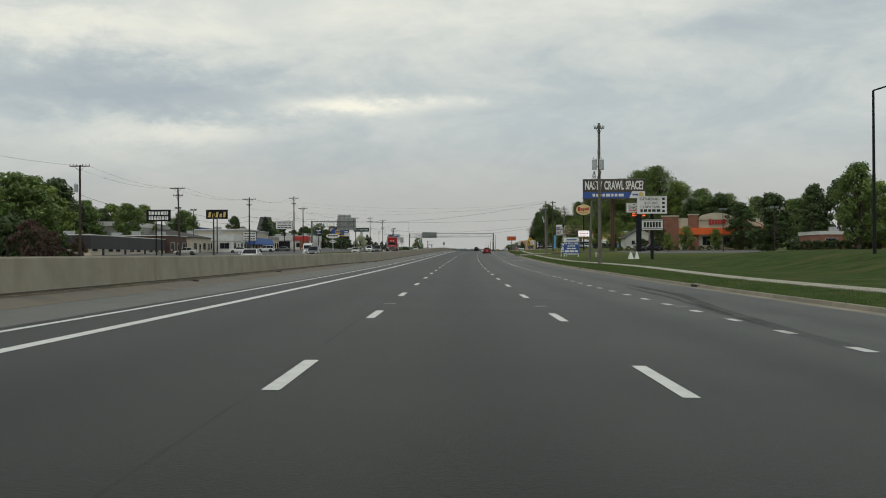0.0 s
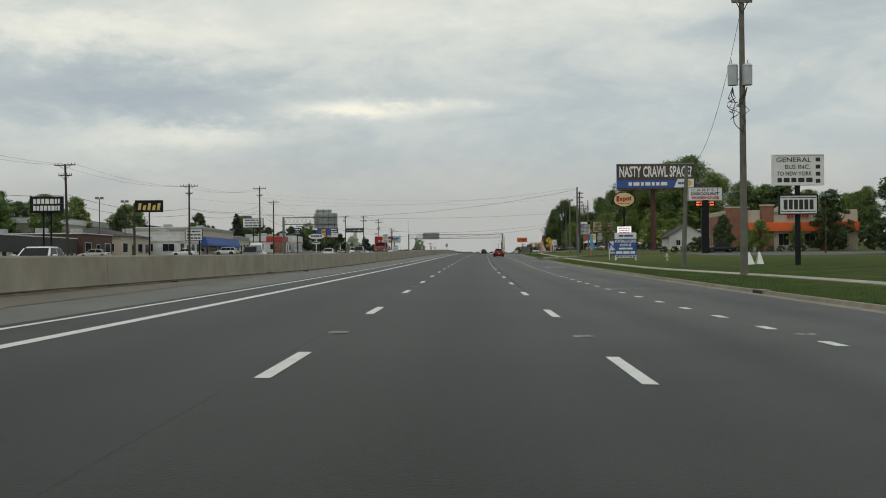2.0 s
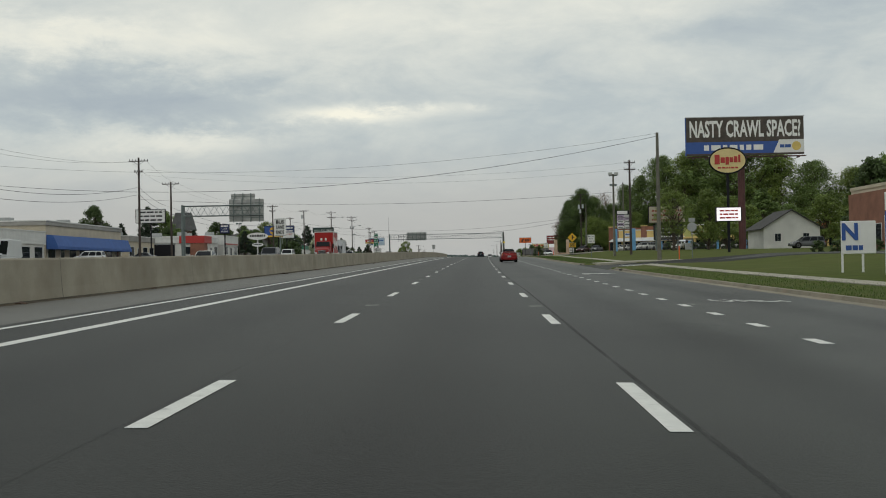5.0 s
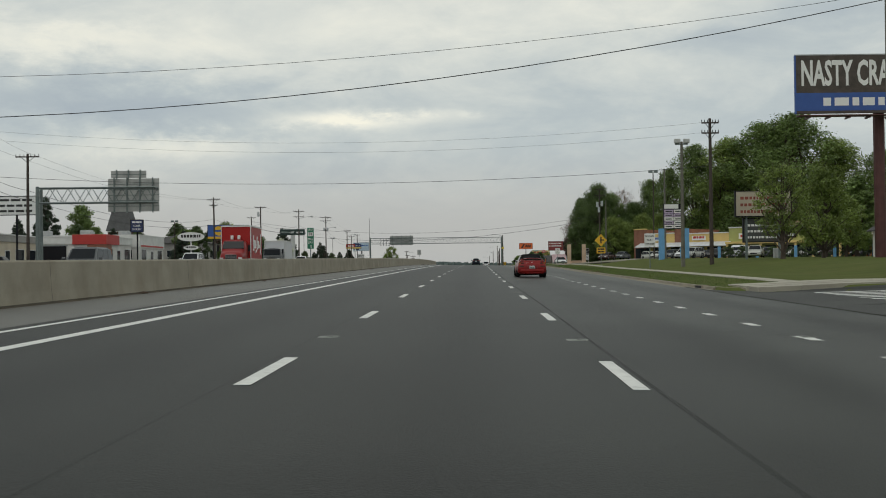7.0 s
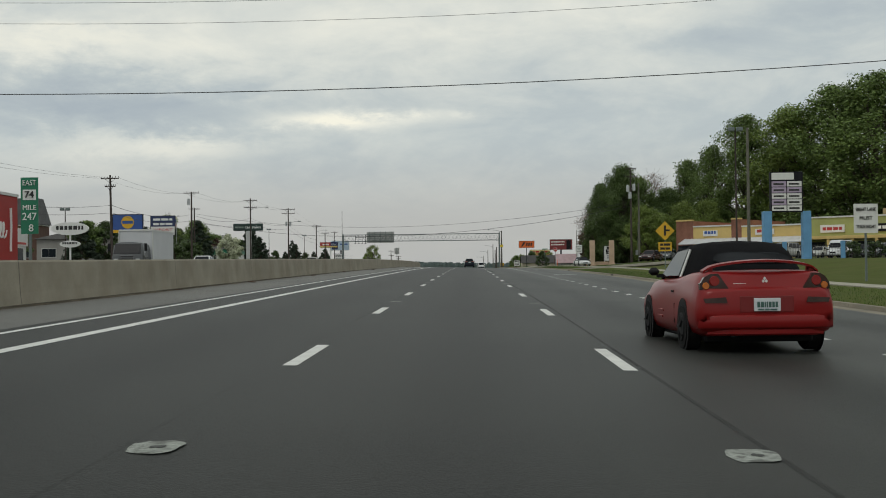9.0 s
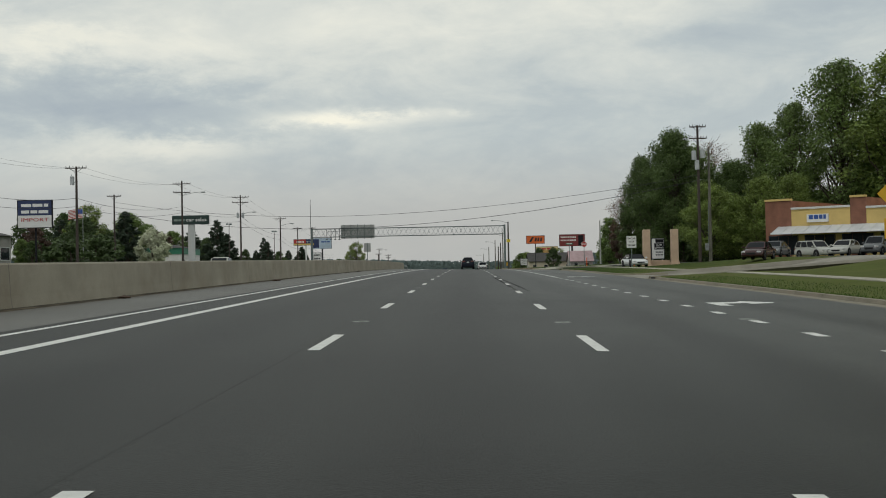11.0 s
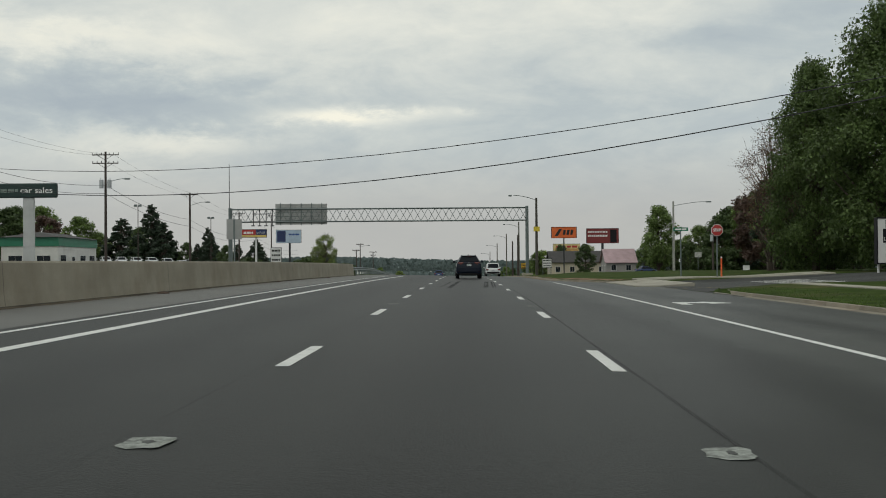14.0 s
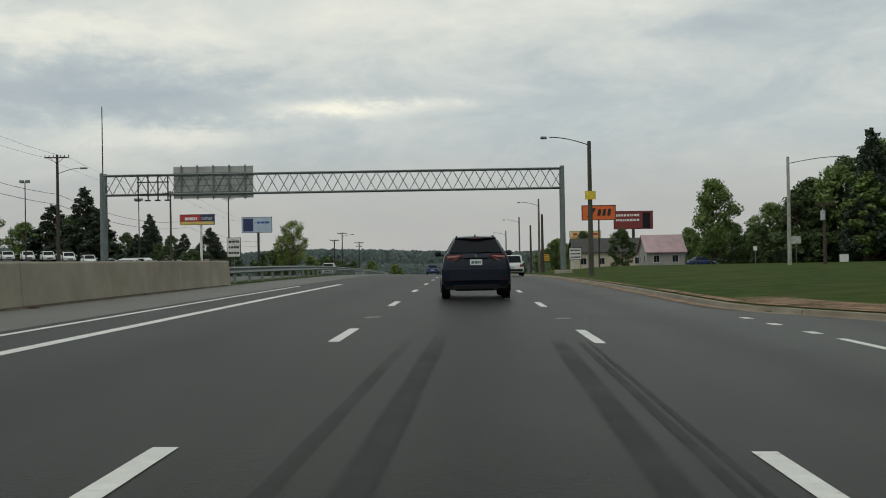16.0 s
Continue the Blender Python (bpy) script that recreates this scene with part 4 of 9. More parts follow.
def draw_turn(s, g):
    k = 0.86
    back = plate(s, ((0, -k), (k, 0), (0, k), (-k, 0)), YELLOW_WARN, 3.42 - g, 0.0, "diamond")
    part("symbol", box(-0.09, 0.09, -0.012, -0.002, 3.0 - g, 3.9 - g), BLACK_LETTER, back)
    part("symbol", box(0.09, 0.42, -0.012, -0.002, 3.38 - g, 3.54 - g), BLACK_LETTER, back)
    p = plate(s, rect_pts(1.2, 0.82), YELLOW_WARN, 2.02 - g)
    bars(p, -0.45, 0.45, 2.2 - g, 0.2, BLACK_LETTER, -0.012, 2, 1)
    bars(p, -0.45, 0.45, 1.85 - g, 0.2, BLACK_LETTER, -0.012, 2, 2)


road_sign("warning_sign", 17.5, 373.7, "yellow diamond side-road warning sign with plate below", draw_turn, 4.2)


def draw_lane(s, g):
    p = plate(s, rect_pts(0.95, 1.15), SIGN_WHITE, 2.55 - g)
    for i, t in enumerate(("RIGHT LANE", "MUST", "TURN RIGHT")):
        lettering(t, 0.2, BLACK_LETTER, p, (0, -0.014, 2.9 - g - 0.34 * i), width=0.78 if i != 1 else 0.5)


road_sign("lane_sign", 15.75, 314, "white lane-use sign with black words on post", draw_lane, 3.1)
road_sign("lane_sign", 16.1, 443, "white lane-use sign with black words on post", draw_lane, 3.1)


def draw_stop_back(s, g):
    k = 0.46
    plate(s, [(k * math.cos(math.tau * (i + 0.5) / 8), k * math.sin(math.tau * (i + 0.5) / 8)) for i in range(8)], GREY_PAINT, 3.1 - g, 0.0, "octagon")
    plate(s, rect_pts(0.6, 0.35), GREY_PAINT, 3.75 - g)


road_sign("stop_sign", 20.5, 262, "back of a grey stop sign on a steel post", draw_stop_back, 3.9)


def draw_stop(s, g):
    k = 0.40
    p = plate(s, [(k * math.cos(math.tau * (i + 0.5) / 8), k * math.sin(math.tau * (i + 0.5) / 8)) for i in range(8)], SIGN_WHITE, 3.12 - g, 0.0, "octagon")
    k = 0.365
    q = plate(p, [(k * math.cos(math.tau * (i + 0.5) / 8), k * math.sin(math.tau * (i + 0.5) / 8)) for i in range(8)], RED, 3.12 - g, -0.023, "red_face")
    lettering("STOP", 0.26, WHITE_LETTER, p, (0, -0.04, 3.12 - g), width=0.52, bold=0.012)


road_sign("stop_sign", 16.1, 489.8, "red stop sign on a steel post beside a side street", draw_stop, 3.5)


def draw_street(s, g):
    p = plate(s, rect_pts(1.0, 0.24), GREEN, 3.3 - g)
    bars(p, -0.38, 0.38, 3.3 - g, 0.1, WHITE_LETTER, -0.012, 2, 7)


road_sign("street_name_sign", 14.4, 493.3, "green street name blade on a steel post", draw_street, 3.4)


def marker_post(u, y):
    s = root("marker_post", u, y, ground_h(u, y), "orange flexible marker post in the grass", "marker post", "orange marker posts")
    part("tube", tube((0, 0, -0.2), (0, 0, 1.25), 0.055, 0.05, 10), mat("marker_orange", (0.75, 0.13, 0.03), 0.6, 0, 0.1, 3.0, 0.0), s)
    part("cap", tube((0, 0, 1.25), (0, 0, 1.36), 0.06, 0.03, 10), SIGN_WHITE, s)


for u, y in ((16.5, 490.5), (18.7, 258.5), (19.15, 463.4)):
    marker_post(u, y)


# signs that stand on the median wall
def draw_bus(s, g):
    p = plate(s, rect_pts(0.78, 1.18), SIGN_WHITE, 3.06 - g)
    part("border", box(-0.36, 0.36, -0.008, -0.002, 2.5 - g, 2.52 - g), BLACK_LETTER, p)
    part("border", box(-0.36, 0.36, -0.008, -0.002, 3.6 - g, 3.62 - g), BLACK_LETTER, p)
    for i, t in enumerate(("BUS", "LANE", "ENDS")):
        lettering(t, 0.32, BLACK_LETTER, p, (0, -0.014, 3.4 - g - 0.34 * i), width=0.52, bold=0.006)


road_sign("bus_lane_sign", -12.6, 230, "white bus lane ends sign on a steel post", draw_bus, 3.0, "road sign")


def draw_mile(s, g):
    p = plate(s, rect_pts(0.50, 1.62), GREEN, 2.82 - g)
    lettering("EAST", 0.22, WHITE_LETTER, p, (0, -0.014, 3.47 - g), width=0.38)
    q = part("shield", box(-0.19, 0.19, -0.012, -0.003, 2.98 - g, 3.28 - g, 0.004), SIGN_WHITE, p)
    lettering("74", 0.26, BLACK_LETTER, q, (0, -0.026, 3.13 - g), width=0.26, bold=0.006)
    lettering("MILE", 0.2, WHITE_LETTER, p, (0, -0.014, 2.76 - g), width=0.38)
    lettering("247", 0.3, WHITE_LETTER, p, (0, -0.014, 2.5 - g), width=0.4)
    lettering("8", 0.3, WHITE_LETTER, p, (0.05, -0.014, 2.17 - g))


road_sign("mile_marker_sign", -12.45, 301.2, "tall narrow green mile marker sign on a post", draw_mile, 2.9)


def draw_back(s, g):
    p = plate(s, rect_pts(0.84, 1.1), mat("sign_back", (0.36, 0.365, 0.35)), 3.05 - g)
    part("rib", box(-0.05, 0.05, -0.03, -0.004, 2.5 - g, 3.6 - g), STEEL, p)


def draw_pair(s, g):
    for x in (-0.29, 0.29):
        plate(s, [(x + a, b) for a, b in rect_pts(0.54, 0.85)], mat("pale_sign_back", (0.42, 0.42, 0.39), 0.6), 3.35 - g)


def draw_small(s, g):
    plate(s, rect_pts(0.5, 0.6), SIGN_WHITE, 3.0 - g)


road_sign("road_sign", 39.0, 610, "pair of pale sign plates on one post", draw_pair, 3.7)
road_sign("road_sign", 51.6, 612, "small white sign on a thin post", draw_small, 3.2)
road_sign("road_sign", 41.9, 640, "small white sign on a thin post", draw_small, 3.2)
road_sign("road_sign", -12.6, 478.5, "plain grey back of a road sign on its post", draw_back, 3.6)


# ---- shop signs beyond the wall ----
def pole_sign(name, u, y, z0, z1, w, label, material, posts=(0,), post_mat=SIGN_BLACK, r=0.12, draw=None, turn=0):
    g = ground_h(u, y)
    s = root(name, u, y, g, label, "pole sign", turn=turn)
    for x in posts:
        post(s, x, -0.4, z1 - g - 0.1, r, post_mat, 0.1)
    p = panel(s, "cabinet", -w / 2, w / 2, z0 - g, z1 - g, material, 0.35, -0.25, frame=SIGN_BLACK if material is not SIGN_BLACK else None)
    if draw:
        draw(p, z0 - g, z1 - g, w)
    return s


DULL_RED = mat("faded_red", (0.25, 0.07, 0.05))


def d_two_bars(p, a, b, w):
    bars(p, -w * 0.4, w * 0.4, a + (b - a) * 0.70, (b - a) * 0.30, WHITE_LETTER, -0.265, 7, 3, "logo_bar")
    bars(p, -w * 0.4, w * 0.4, a + (b - a) * 0.28, (b - a) * 0.30, WHITE_LETTER, -0.265, 8, 5, "logo_bar")


def d_yellow_bars(p, a, b, w):
    for i in range(5):
        x = -w * 0.34 + w * 0.17 * i
        bm = bmesh.new()
        add_prism(bm, ((x - 0.26, a + 0.35), (x + 0.22, a + 0.35), (x + 0.4, a + (1.5 if i % 2 == 0 else 1.15)), (x - 0.08, a + (1.5 if i % 2 == 0 else 1.15))), -0.27, -0.255)
        part("logo_block", bm, YELLOW, p)


pole_sign("repair_shop_sign", -55.2, 216, 6.6, 8.7, 4.3, "black repair shop sign with pale lettering", SIGN_BLACK, (-0.5, 0.5), draw=d_two_bars)
pole_sign("car_rental_sign", -54.7, 261.6, 8.0, 10.0, 4.7, "black car rental sign with slanting yellow lettering", SIGN_BLACK, (0,), draw=d_yellow_bars)


def d_grid(p, a, b, w):
    for i in range(3):
        bars(p, -w * 0.4, w * 0.4, a + (b - a) * (0.8 - 0.3 * i), (b - a) * 0.12, BLACK_LETTER, -0.265, 4, i + 2)


pole_sign("shop_sign", -49.0, 269, 3.3, 5.2, 2.9, "white shop board on two posts", SIGN_WHITE, (-0.9, 0.9), draw=d_grid)
pole_sign("shop_sign", -55.2, 353, 7.0, 9.2, 4.9, "pale shop sign with faded lettering", SIGN_WHITE, (0,), draw=d_grid)


def d_carwash(p, a, b, w):
    lettering("CAR", 0.45, WHITE_LETTER, p, (0, -0.27, a + (b - a) * 0.5), width=w * 0.6)
    lettering("WASH", 0.45, WHITE_LETTER, p, (0, -0.27, a + (b - a) * 0.2), width=w * 0.75)
    bars(p, -w * 0.4, w * 0.4, a + (b - a) * 0.82, (b - a) * 0.14, WHITE_LETTER, -0.265, 3, 2)


pole_sign("car_wash_sign", -49.4, 384, 5.6, 7.3, 1.75, "dark blue car wash sign on one post", mat("navy_panel", (0.02, 0.035, 0.11), 0.5, 0, 0.1, 1.0, 0.0), (0,), draw=d_carwash)


def oval_white():
    g = ground_h(-48.6, 413.7)
    s = root("shop_sign", -48.6, 413.7, g, "white rounded shop sign with a smaller board below", "pole sign")
    post(s, 0, -0.4, 5.0 - g, 0.12, SIGN_WHITE)
    for n, w, z0, z1 in (("upper_board", 4.6, 4.75, 6.15), ("lower_board", 2.5, 3.2, 3.95)):
        bm = bmesh.new()
        bmesh.ops.create_cone(bm, cap_ends=True, segments=28, radius1=1, radius2=1, depth=0.3, matrix=pose(0, -0.05, (z0 + z1) / 2 - g, 90) @ Matrix.Diagonal((w / 2, (z1 - z0) / 2 * 1.12, 1, 1)))
        p = part(n, bm, SIGN_WHITE, s)
        bars(p, -w * 0.36, w * 0.36, (z0 + z1) / 2 - g + 0.1, (z1 - z0) * 0.34, BLACK_LETTER, -0.215, 7, 3, "logo_bar")


oval_white()


def d_parts(p, a, b, w):
    bm = bmesh.new()
    bmesh.ops.create_cone(bm, cap_ends=True, segments=18, radius1=0.95, radius2=0.95, depth=0.012, matrix=pose(0, -0.262, a + (b - a) * 0.58, 90))
    part("logo_disc", bm, YELLOW_WARN, p)
    part("logo_bar", box(-0.8, 0.8, -0.285, -0.272, a + (b - a) * 0.5, a + (b - a) * 0.66), BLUE, p)
    part("lower_strip", box(-w / 2, w / 2, -0.262, -0.252, a, a + (b - a) * 0.16), YELLOW_WARN, p)


pole_sign("parts_shop_sign", -50.8, 446.5, 5.8, 8.5, 4.4, "blue and yellow parts shop sign", BLUE, (-1.2, 1.2), draw=d_parts)


def d_import(p, a, b, w):
    part("upper_panel", box(-w / 2, w / 2, -0.262, -0.252, a + (b - a) * 0.45, b), mat("navy_panel", (0.02, 0.035, 0.11)), p)
    bars(p, -w * 0.4, w * 0.4, a + (b - a) * 0.82, 0.36, WHITE_LETTER, -0.275, 3, 2)
    bars(p, -w * 0.4, w * 0.4, a + (b - a) * 0.58, 0.36, WHITE_LETTER, -0.275, 3, 4)
    lettering("IMPORT", 0.6, RED, p, (0, -0.27, a + (b - a) * 0.28), width=w * 0.8)


pole_sign("shop_sign", -51.1, 468.4, 6.0, 9.2, 4.0, "navy and white import shop sign", SIGN_WHITE, (0,), draw=d_import)


def car_sales_sign():
    g = ground_h(-52.4, 559)
    s = root("car_sales_sign", -52.8, 559, g, "long dark green car sales sign on a wide pale post", "pole sign")
    part("post", box(-0.55, 0.75, -0.2, 0.3, -0.4, 9.9 - g, 0.03), mat("pale_post", (0.50, 0.51, 0.50), 0.6, 0, 0.08, 1.0, 0.03), s)
    dk = mat("dark_green_panel", (0.012, 0.035, 0.03), 0.4, 0, 0.1, 1.0, 0.0)
    p = panel(s, "cabinet", -3.6, 3.6, 9.85 - g, 11.6 - g, dk, 0.6, -0.4, "dark green sign cabinet", 0.12)
    lettering("car sales", 0.95, WHITE_LETTER, p, (1.15, -0.415, 10.72 - g), width=3.9, bold=0.01)
    bars(p, -3.2, -1.1, 10.7 - g, 0.4, mat("dim_letters", (0.2, 0.25, 0.22), 0.6), -0.412, 3, 2)


car_sales_sign()


def d_outlet(p, a, b, w):
    part("left_panel", box(-w / 2, 0.1 * w, -0.262, -0.252, a + 0.55, b), RED, p)
    part("lower_strip", box(-w / 2, w / 2, -0.262, -0.252, a, a + 0.5), YELLOW, p)
    bars(p, -w * 0.36, 0.02, b - 0.7, 0.5, WHITE_LETTER, -0.275, 4, 2)
    lettering("OUTLET", 0.6, WHITE_LETTER, p, (w * 0.29, -0.27, b - 0.7), width=w * 0.32)


pole_sign("outlet_sign", -45.1, 681, 9.7, 11.4, 5.9, "red, navy and yellow outlet store sign", mat("navy_panel", (0.02, 0.035, 0.11)), (0.6,), SIGN_WHITE, 0.22, d_outlet)


def d_pale(p, a, b, w):
    part("picture", box(-w * 0.46, -w * 0.12, -0.262, -0.252, a + 0.3, b - 0.3), mat("navy_panel", (0.02, 0.035, 0.11)), p)
    bars(p, 0, w * 0.42, a + (b - a) * 0.65, 0.5, BLUE, -0.262, 3, 4)


pole_sign("billboard", -48.9, 771, 12.3, 16.1, 7.4, "pale blue roadside billboard on one post", mat("pale_blue_panel", (0.42, 0.52, 0.62), 0.5, 0, 0.1, 0.6, 0.0), (0.3,), STEEL_DARK, 0.3, d_pale)
pole_sign("price_board", -44.8, 715, 4.8, 8.6, 2.6, "white board of small notices on a post", SIGN_WHITE, (0,), STEEL, 0.12, d_grid)


def d_swash(p, a, b, w):
    bm = bmesh.new()
    add_prism(bm, ((-w * 0.38, a + 0.35), (-w * 0.25, a + 0.35), (-w * 0.08, b - 0.35), (-w * 0.2, b - 0.35)), -0.275, -0.26)
    part("logo_slash", bm, BLACK_LETTER, p)
    for i in range(3):
        x = w * (0.0 + 0.15 * i)
        bm = bmesh.new()
        add_prism(bm, ((x - 0.25, a + 0.55), (x + 0.2, a + 0.55), (x + 0.38, b - 0.5), (x - 0.07, b - 0.5)), -0.275, -0.26)
        part("logo_block", bm, BLACK_LETTER, p)


pole_sign("parcel_shop_sign", 20.2, 642, 7.5, 9.5, 4.7, "orange shop sign with a slanting black logo", ORANGE, (0,), STEEL_DARK, 0.12, d_swash)


def d_redbb(p, a, b, w):
    for i in range(2):
        bars(p, -w * 0.45, w * 0.15, b - 0.9 - 1.1 * i, 0.5, WHITE_LETTER, -0.262, 9, i + 3)
    part("picture", box(w * 0.24, w * 0.44, -0.262, -0.252, a + 0.1, b - 0.3), SIGN_BLACK, p)


pole_sign("billboard", 41.0, 745, 10.4, 14.4, 8.8, "dark red roadside billboard with white lettering", mat("dull_red_panel", (0.20, 0.03, 0.03), 0.5, 0, 0.1, 0.6, 0.0), (0,), STEEL_DARK, 0.35, d_redbb)


def d_yel(p, a, b, w):
    part("picture", box(-w * 0.45, w * 0.45, -0.262, -0.252, a + 0.3, b - 1.5), mat("tan_poster", (0.45, 0.27, 0.09), 0.6, 0, 0.4, 0.5, 0.0, 2.0), p)
    bars(p, -w * 0.4, w * 0.4, b - 0.9, 0.7, RED, -0.262, 4, 3)


pole_sign("billboard", 38.6, 820, 9.2, 13.6, 9.0, "pale yellow roadside billboard with a tan picture", mat("pale_yellow_panel", (0.62, 0.5, 0.24), 0.5, 0, 0.1, 0.6, 0.0), (-3, 3), STEEL_DARK, 0.3, d_yel)
pole_sign("shop_sign", 46.0, 822, 6.4, 9.8, 3.2, "blue and white shop sign below the billboard", mat("shop_blue", (0.08, 0.22, 0.42)), (0,), STEEL, 0.12, d_grid)
pole_sign("shop_sign", 17.6, 650, 2.0, 3.7, 1.8, "small white and blue shop sign", SIGN_WHITE, (-0.8, 0.8), STEEL, 0.06, d_grid)
pole_sign("board_sign", 54.3, 640, 0.9, 2.0, 1.3, "white board sign on the grass before the wood", SIGN_WHITE, (-0.5, 0.5), SIGN_WHITE, 0.05, None)
pole_sign("shop_sign", 12.4, 640, 1.7, 2.7, 1.0, "small yellow shop sign", YELLOW_WARN, (0,), STEEL, 0.06, d_grid)
def d_lease(p, a, b, w):
    part("header", box(-w * 0.2, w * 0.48, -0.262, -0.252, b - 0.55, b - 0.1), SIGN_BLACK, p)
    part("lower_panel", box(-w * 0.3, w * 0.48, -0.262, -0.252, b - 1.45, b - 0.62), SIGN_BLACK, p)
    lettering("NOW", 0.34, WHITE_LETTER, p, (w * 0.09, -0.275, b - 0.85), width=0.75)
    lettering("LEASING", 0.34, WHITE_LETTER, p, (w * 0.09, -0.275, b - 1.22), width=1.1)
    bars(p, -w * 0.2, w * 0.4, b - 1.8, 0.2, GREY_INK, -0.262, 3, 2)
    bars(p, -w * 0.2, w * 0.4, b - 2.15, 0.2, GREY_INK, -0.262, 3, 3)


GREY_INK = mat("grey_ink", (0.2, 0.2, 0.21))
pole_sign("leasing_sign", 25.3, 484.6, 0.95, 3.6, 1.6, "white and dark leasing board on posts", SIGN_WHITE, (-0.65, 0.65), SIGN_WHITE, 0.07, d_lease)
pole_sign("shop_sign", 26.9, 318.3, 2.35, 4.45, 3.9, "dark shop sign with pale lettering below a cream one", mat("dark_grey_panel", (0.06, 0.062, 0.06)), (), STEEL, 0.12, lambda p, a, b, w: [bars(p, -w * 0.42, w * 0.42, a + 0.4 + 0.55 * i, 0.2, WHITE_LETTER, -0.262, 11, 4 + i) for i in range(3)] and None)
# the cream is darkened to paint in shade from the tree leaves
pole_sign("phone_sign", 26.7, 318, 4.7, 6.95, 5.0, "cream shop sign with red lettering, leaf shade in its colour", mat("shaded_cream_panel", (0.40, 0.35, 0.27), 0.5, 0, 0.1, 0.6, 0.0), (-1.5, 1.5), STEEL, 0.12, lambda p, a, b, w: [bars(p, -w * 0.42, w * 0.42, a + 0.4 + 0.62 * i, 0.26, DULL_RED, -0.262, 12, 4 + i) for i in range(3)] and None)


def gate_column(u, y, w):
    g = ground_h(u, y)
    s = root("gate_column", u, y, g, "tall square stucco entrance column beside the footpath", "column", "entrance columns")
    part("shaft", box(-w / 2, w / 2, -w / 2, w / 2, -0.3, 4.0 - g, 0.03), PALE_STONE, s)
    part("base", box(-w / 2 - 0.1, w / 2 + 0.1, -w / 2 - 0.1, w / 2 + 0.1, -0.3, 0.25, 0.02), PALE_STONE, s)


gate_column(19.2, 454, 0.75)
gate_column(22.2, 454, 0.75)
lw = root("garden_wall", 20.7, 455, ground_h(20.7, 455), "low stucco planter wall between the columns", "wall")
part("wall", box(-1.1, 1.1, -0.2, 0.2, -0.3, 0.55, 0.03), PALE_STONE, lw)


# ---- buildings ----
BRICK = mat("brick_red", (0.235, 0.105, 0.07), 0.9, 0, 0.2, 0.8, 0.25, 14.0)
BRICK_DARK = mat("brick_brown", (0.10, 0.055, 0.042), 0.9, 0, 0.2, 0.8, 0.25, 14.0)
CREAM = mat("cream_render", (0.50, 0.44, 0.34), 0.9, 0, 0.1, 0.5, 0.1)
WHITE_WALL = mat("white_render", (0.60, 0.59, 0.56), 0.85, 0, 0.1, 0.5, 0.1)
GREY_WALL = mat("grey_render", (0.30, 0.29, 0.27), 0.9, 0, 0.12, 0.5, 0.1)
ROOF_DARK = mat("dark_shingle", (0.05, 0.047, 0.045), 0.9, 0, 0.25, 1.5, 0.3, 12.0)
ROOF_PINK = mat("rusty_metal_roof", (0.36, 0.25, 0.26), 0.6, 0.1, 0.15, 0.8, 0.05)
WINDOW = glass("window_glass", (0.02, 0.025, 0.03))
TRIM_W = mat("white_trim", (0.62, 0.62, 0.6), 0.6, 0, 0.08, 1.0, 0.02)
MALL_GREEN = mat("mall_green", (0.34, 0.36, 0.13), 0.9, 0, 0.1, 0.5, 0.1)
MALL_YELLOW = mat("mall_yellow", (0.62, 0.45, 0.17), 0.9, 0, 0.1, 0.5, 0.1)
MALL_ORANGE = mat("mall_orange", (0.55, 0.24, 0.09), 0.9, 0, 0.1, 0.5, 0.1)
ORANGE_BAND = mat("orange_awning", (0.75, 0.13, 0.025), 0.6, 0, 0.06, 1.0, 0.02)
BLUE_AWNING = mat("blue_awning", (0.035, 0.10, 0.32), 0.7, 0, 0.1, 0.8, 0.05)
WHITE_METAL = mat("white_metal_roof", (0.55, 0.56, 0.57), 0.5, 0.1, 0.1, 1.0, 0.03)


def window(parent, x0, x1, z0, z1, y, axis="y", sign=-1, mullions=1, frame=TRIM_W):
    """A window set into a wall's face: frame, sill and panes. axis: the wall's normal."""
    def bx(a0, a1, d0, d1, c0, c1):
        return box(a0, a1, d0, d1, c0, c1) if axis == "y" else box(d0, d1, a0, a1, c0, c1)
    s = sign
    lo, hi = sorted((y + s * 0.01, y + s * 0.06))
    t = 0.07
    f = bmesh.new()
    parts_ = ((x0, x1, z1 - t, z1), (x0, x1, z0, z0 + t), (x0, x0 + t, z0 + t, z1 - t), (x1 - t, x1, z0 + t, z1 - t))
    for a0, a1, c0, c1 in parts_:
        if axis == "y":
            add_box(f, a0, a1, lo, hi, c0, c1)
        else:
            add_box(f, lo, hi, a0, a1, c0, c1)
    w = part("window", f, frame, parent)
    lo2, hi2 = sorted((y + s * 0.008, y + s * 0.03))
    n = mullions + 1
    for i in range(n):
        a0 = x0 + t + (x1 - x0 - 2 * t) * i / n
        a1 = x0 + t + (x1 - x0 - 2 * t) * (i + 1) / n - 0.04
        part("pane", bx(a0, a1, lo2, hi2, z0 + t, z1 - t), WINDOW, w)
    return w


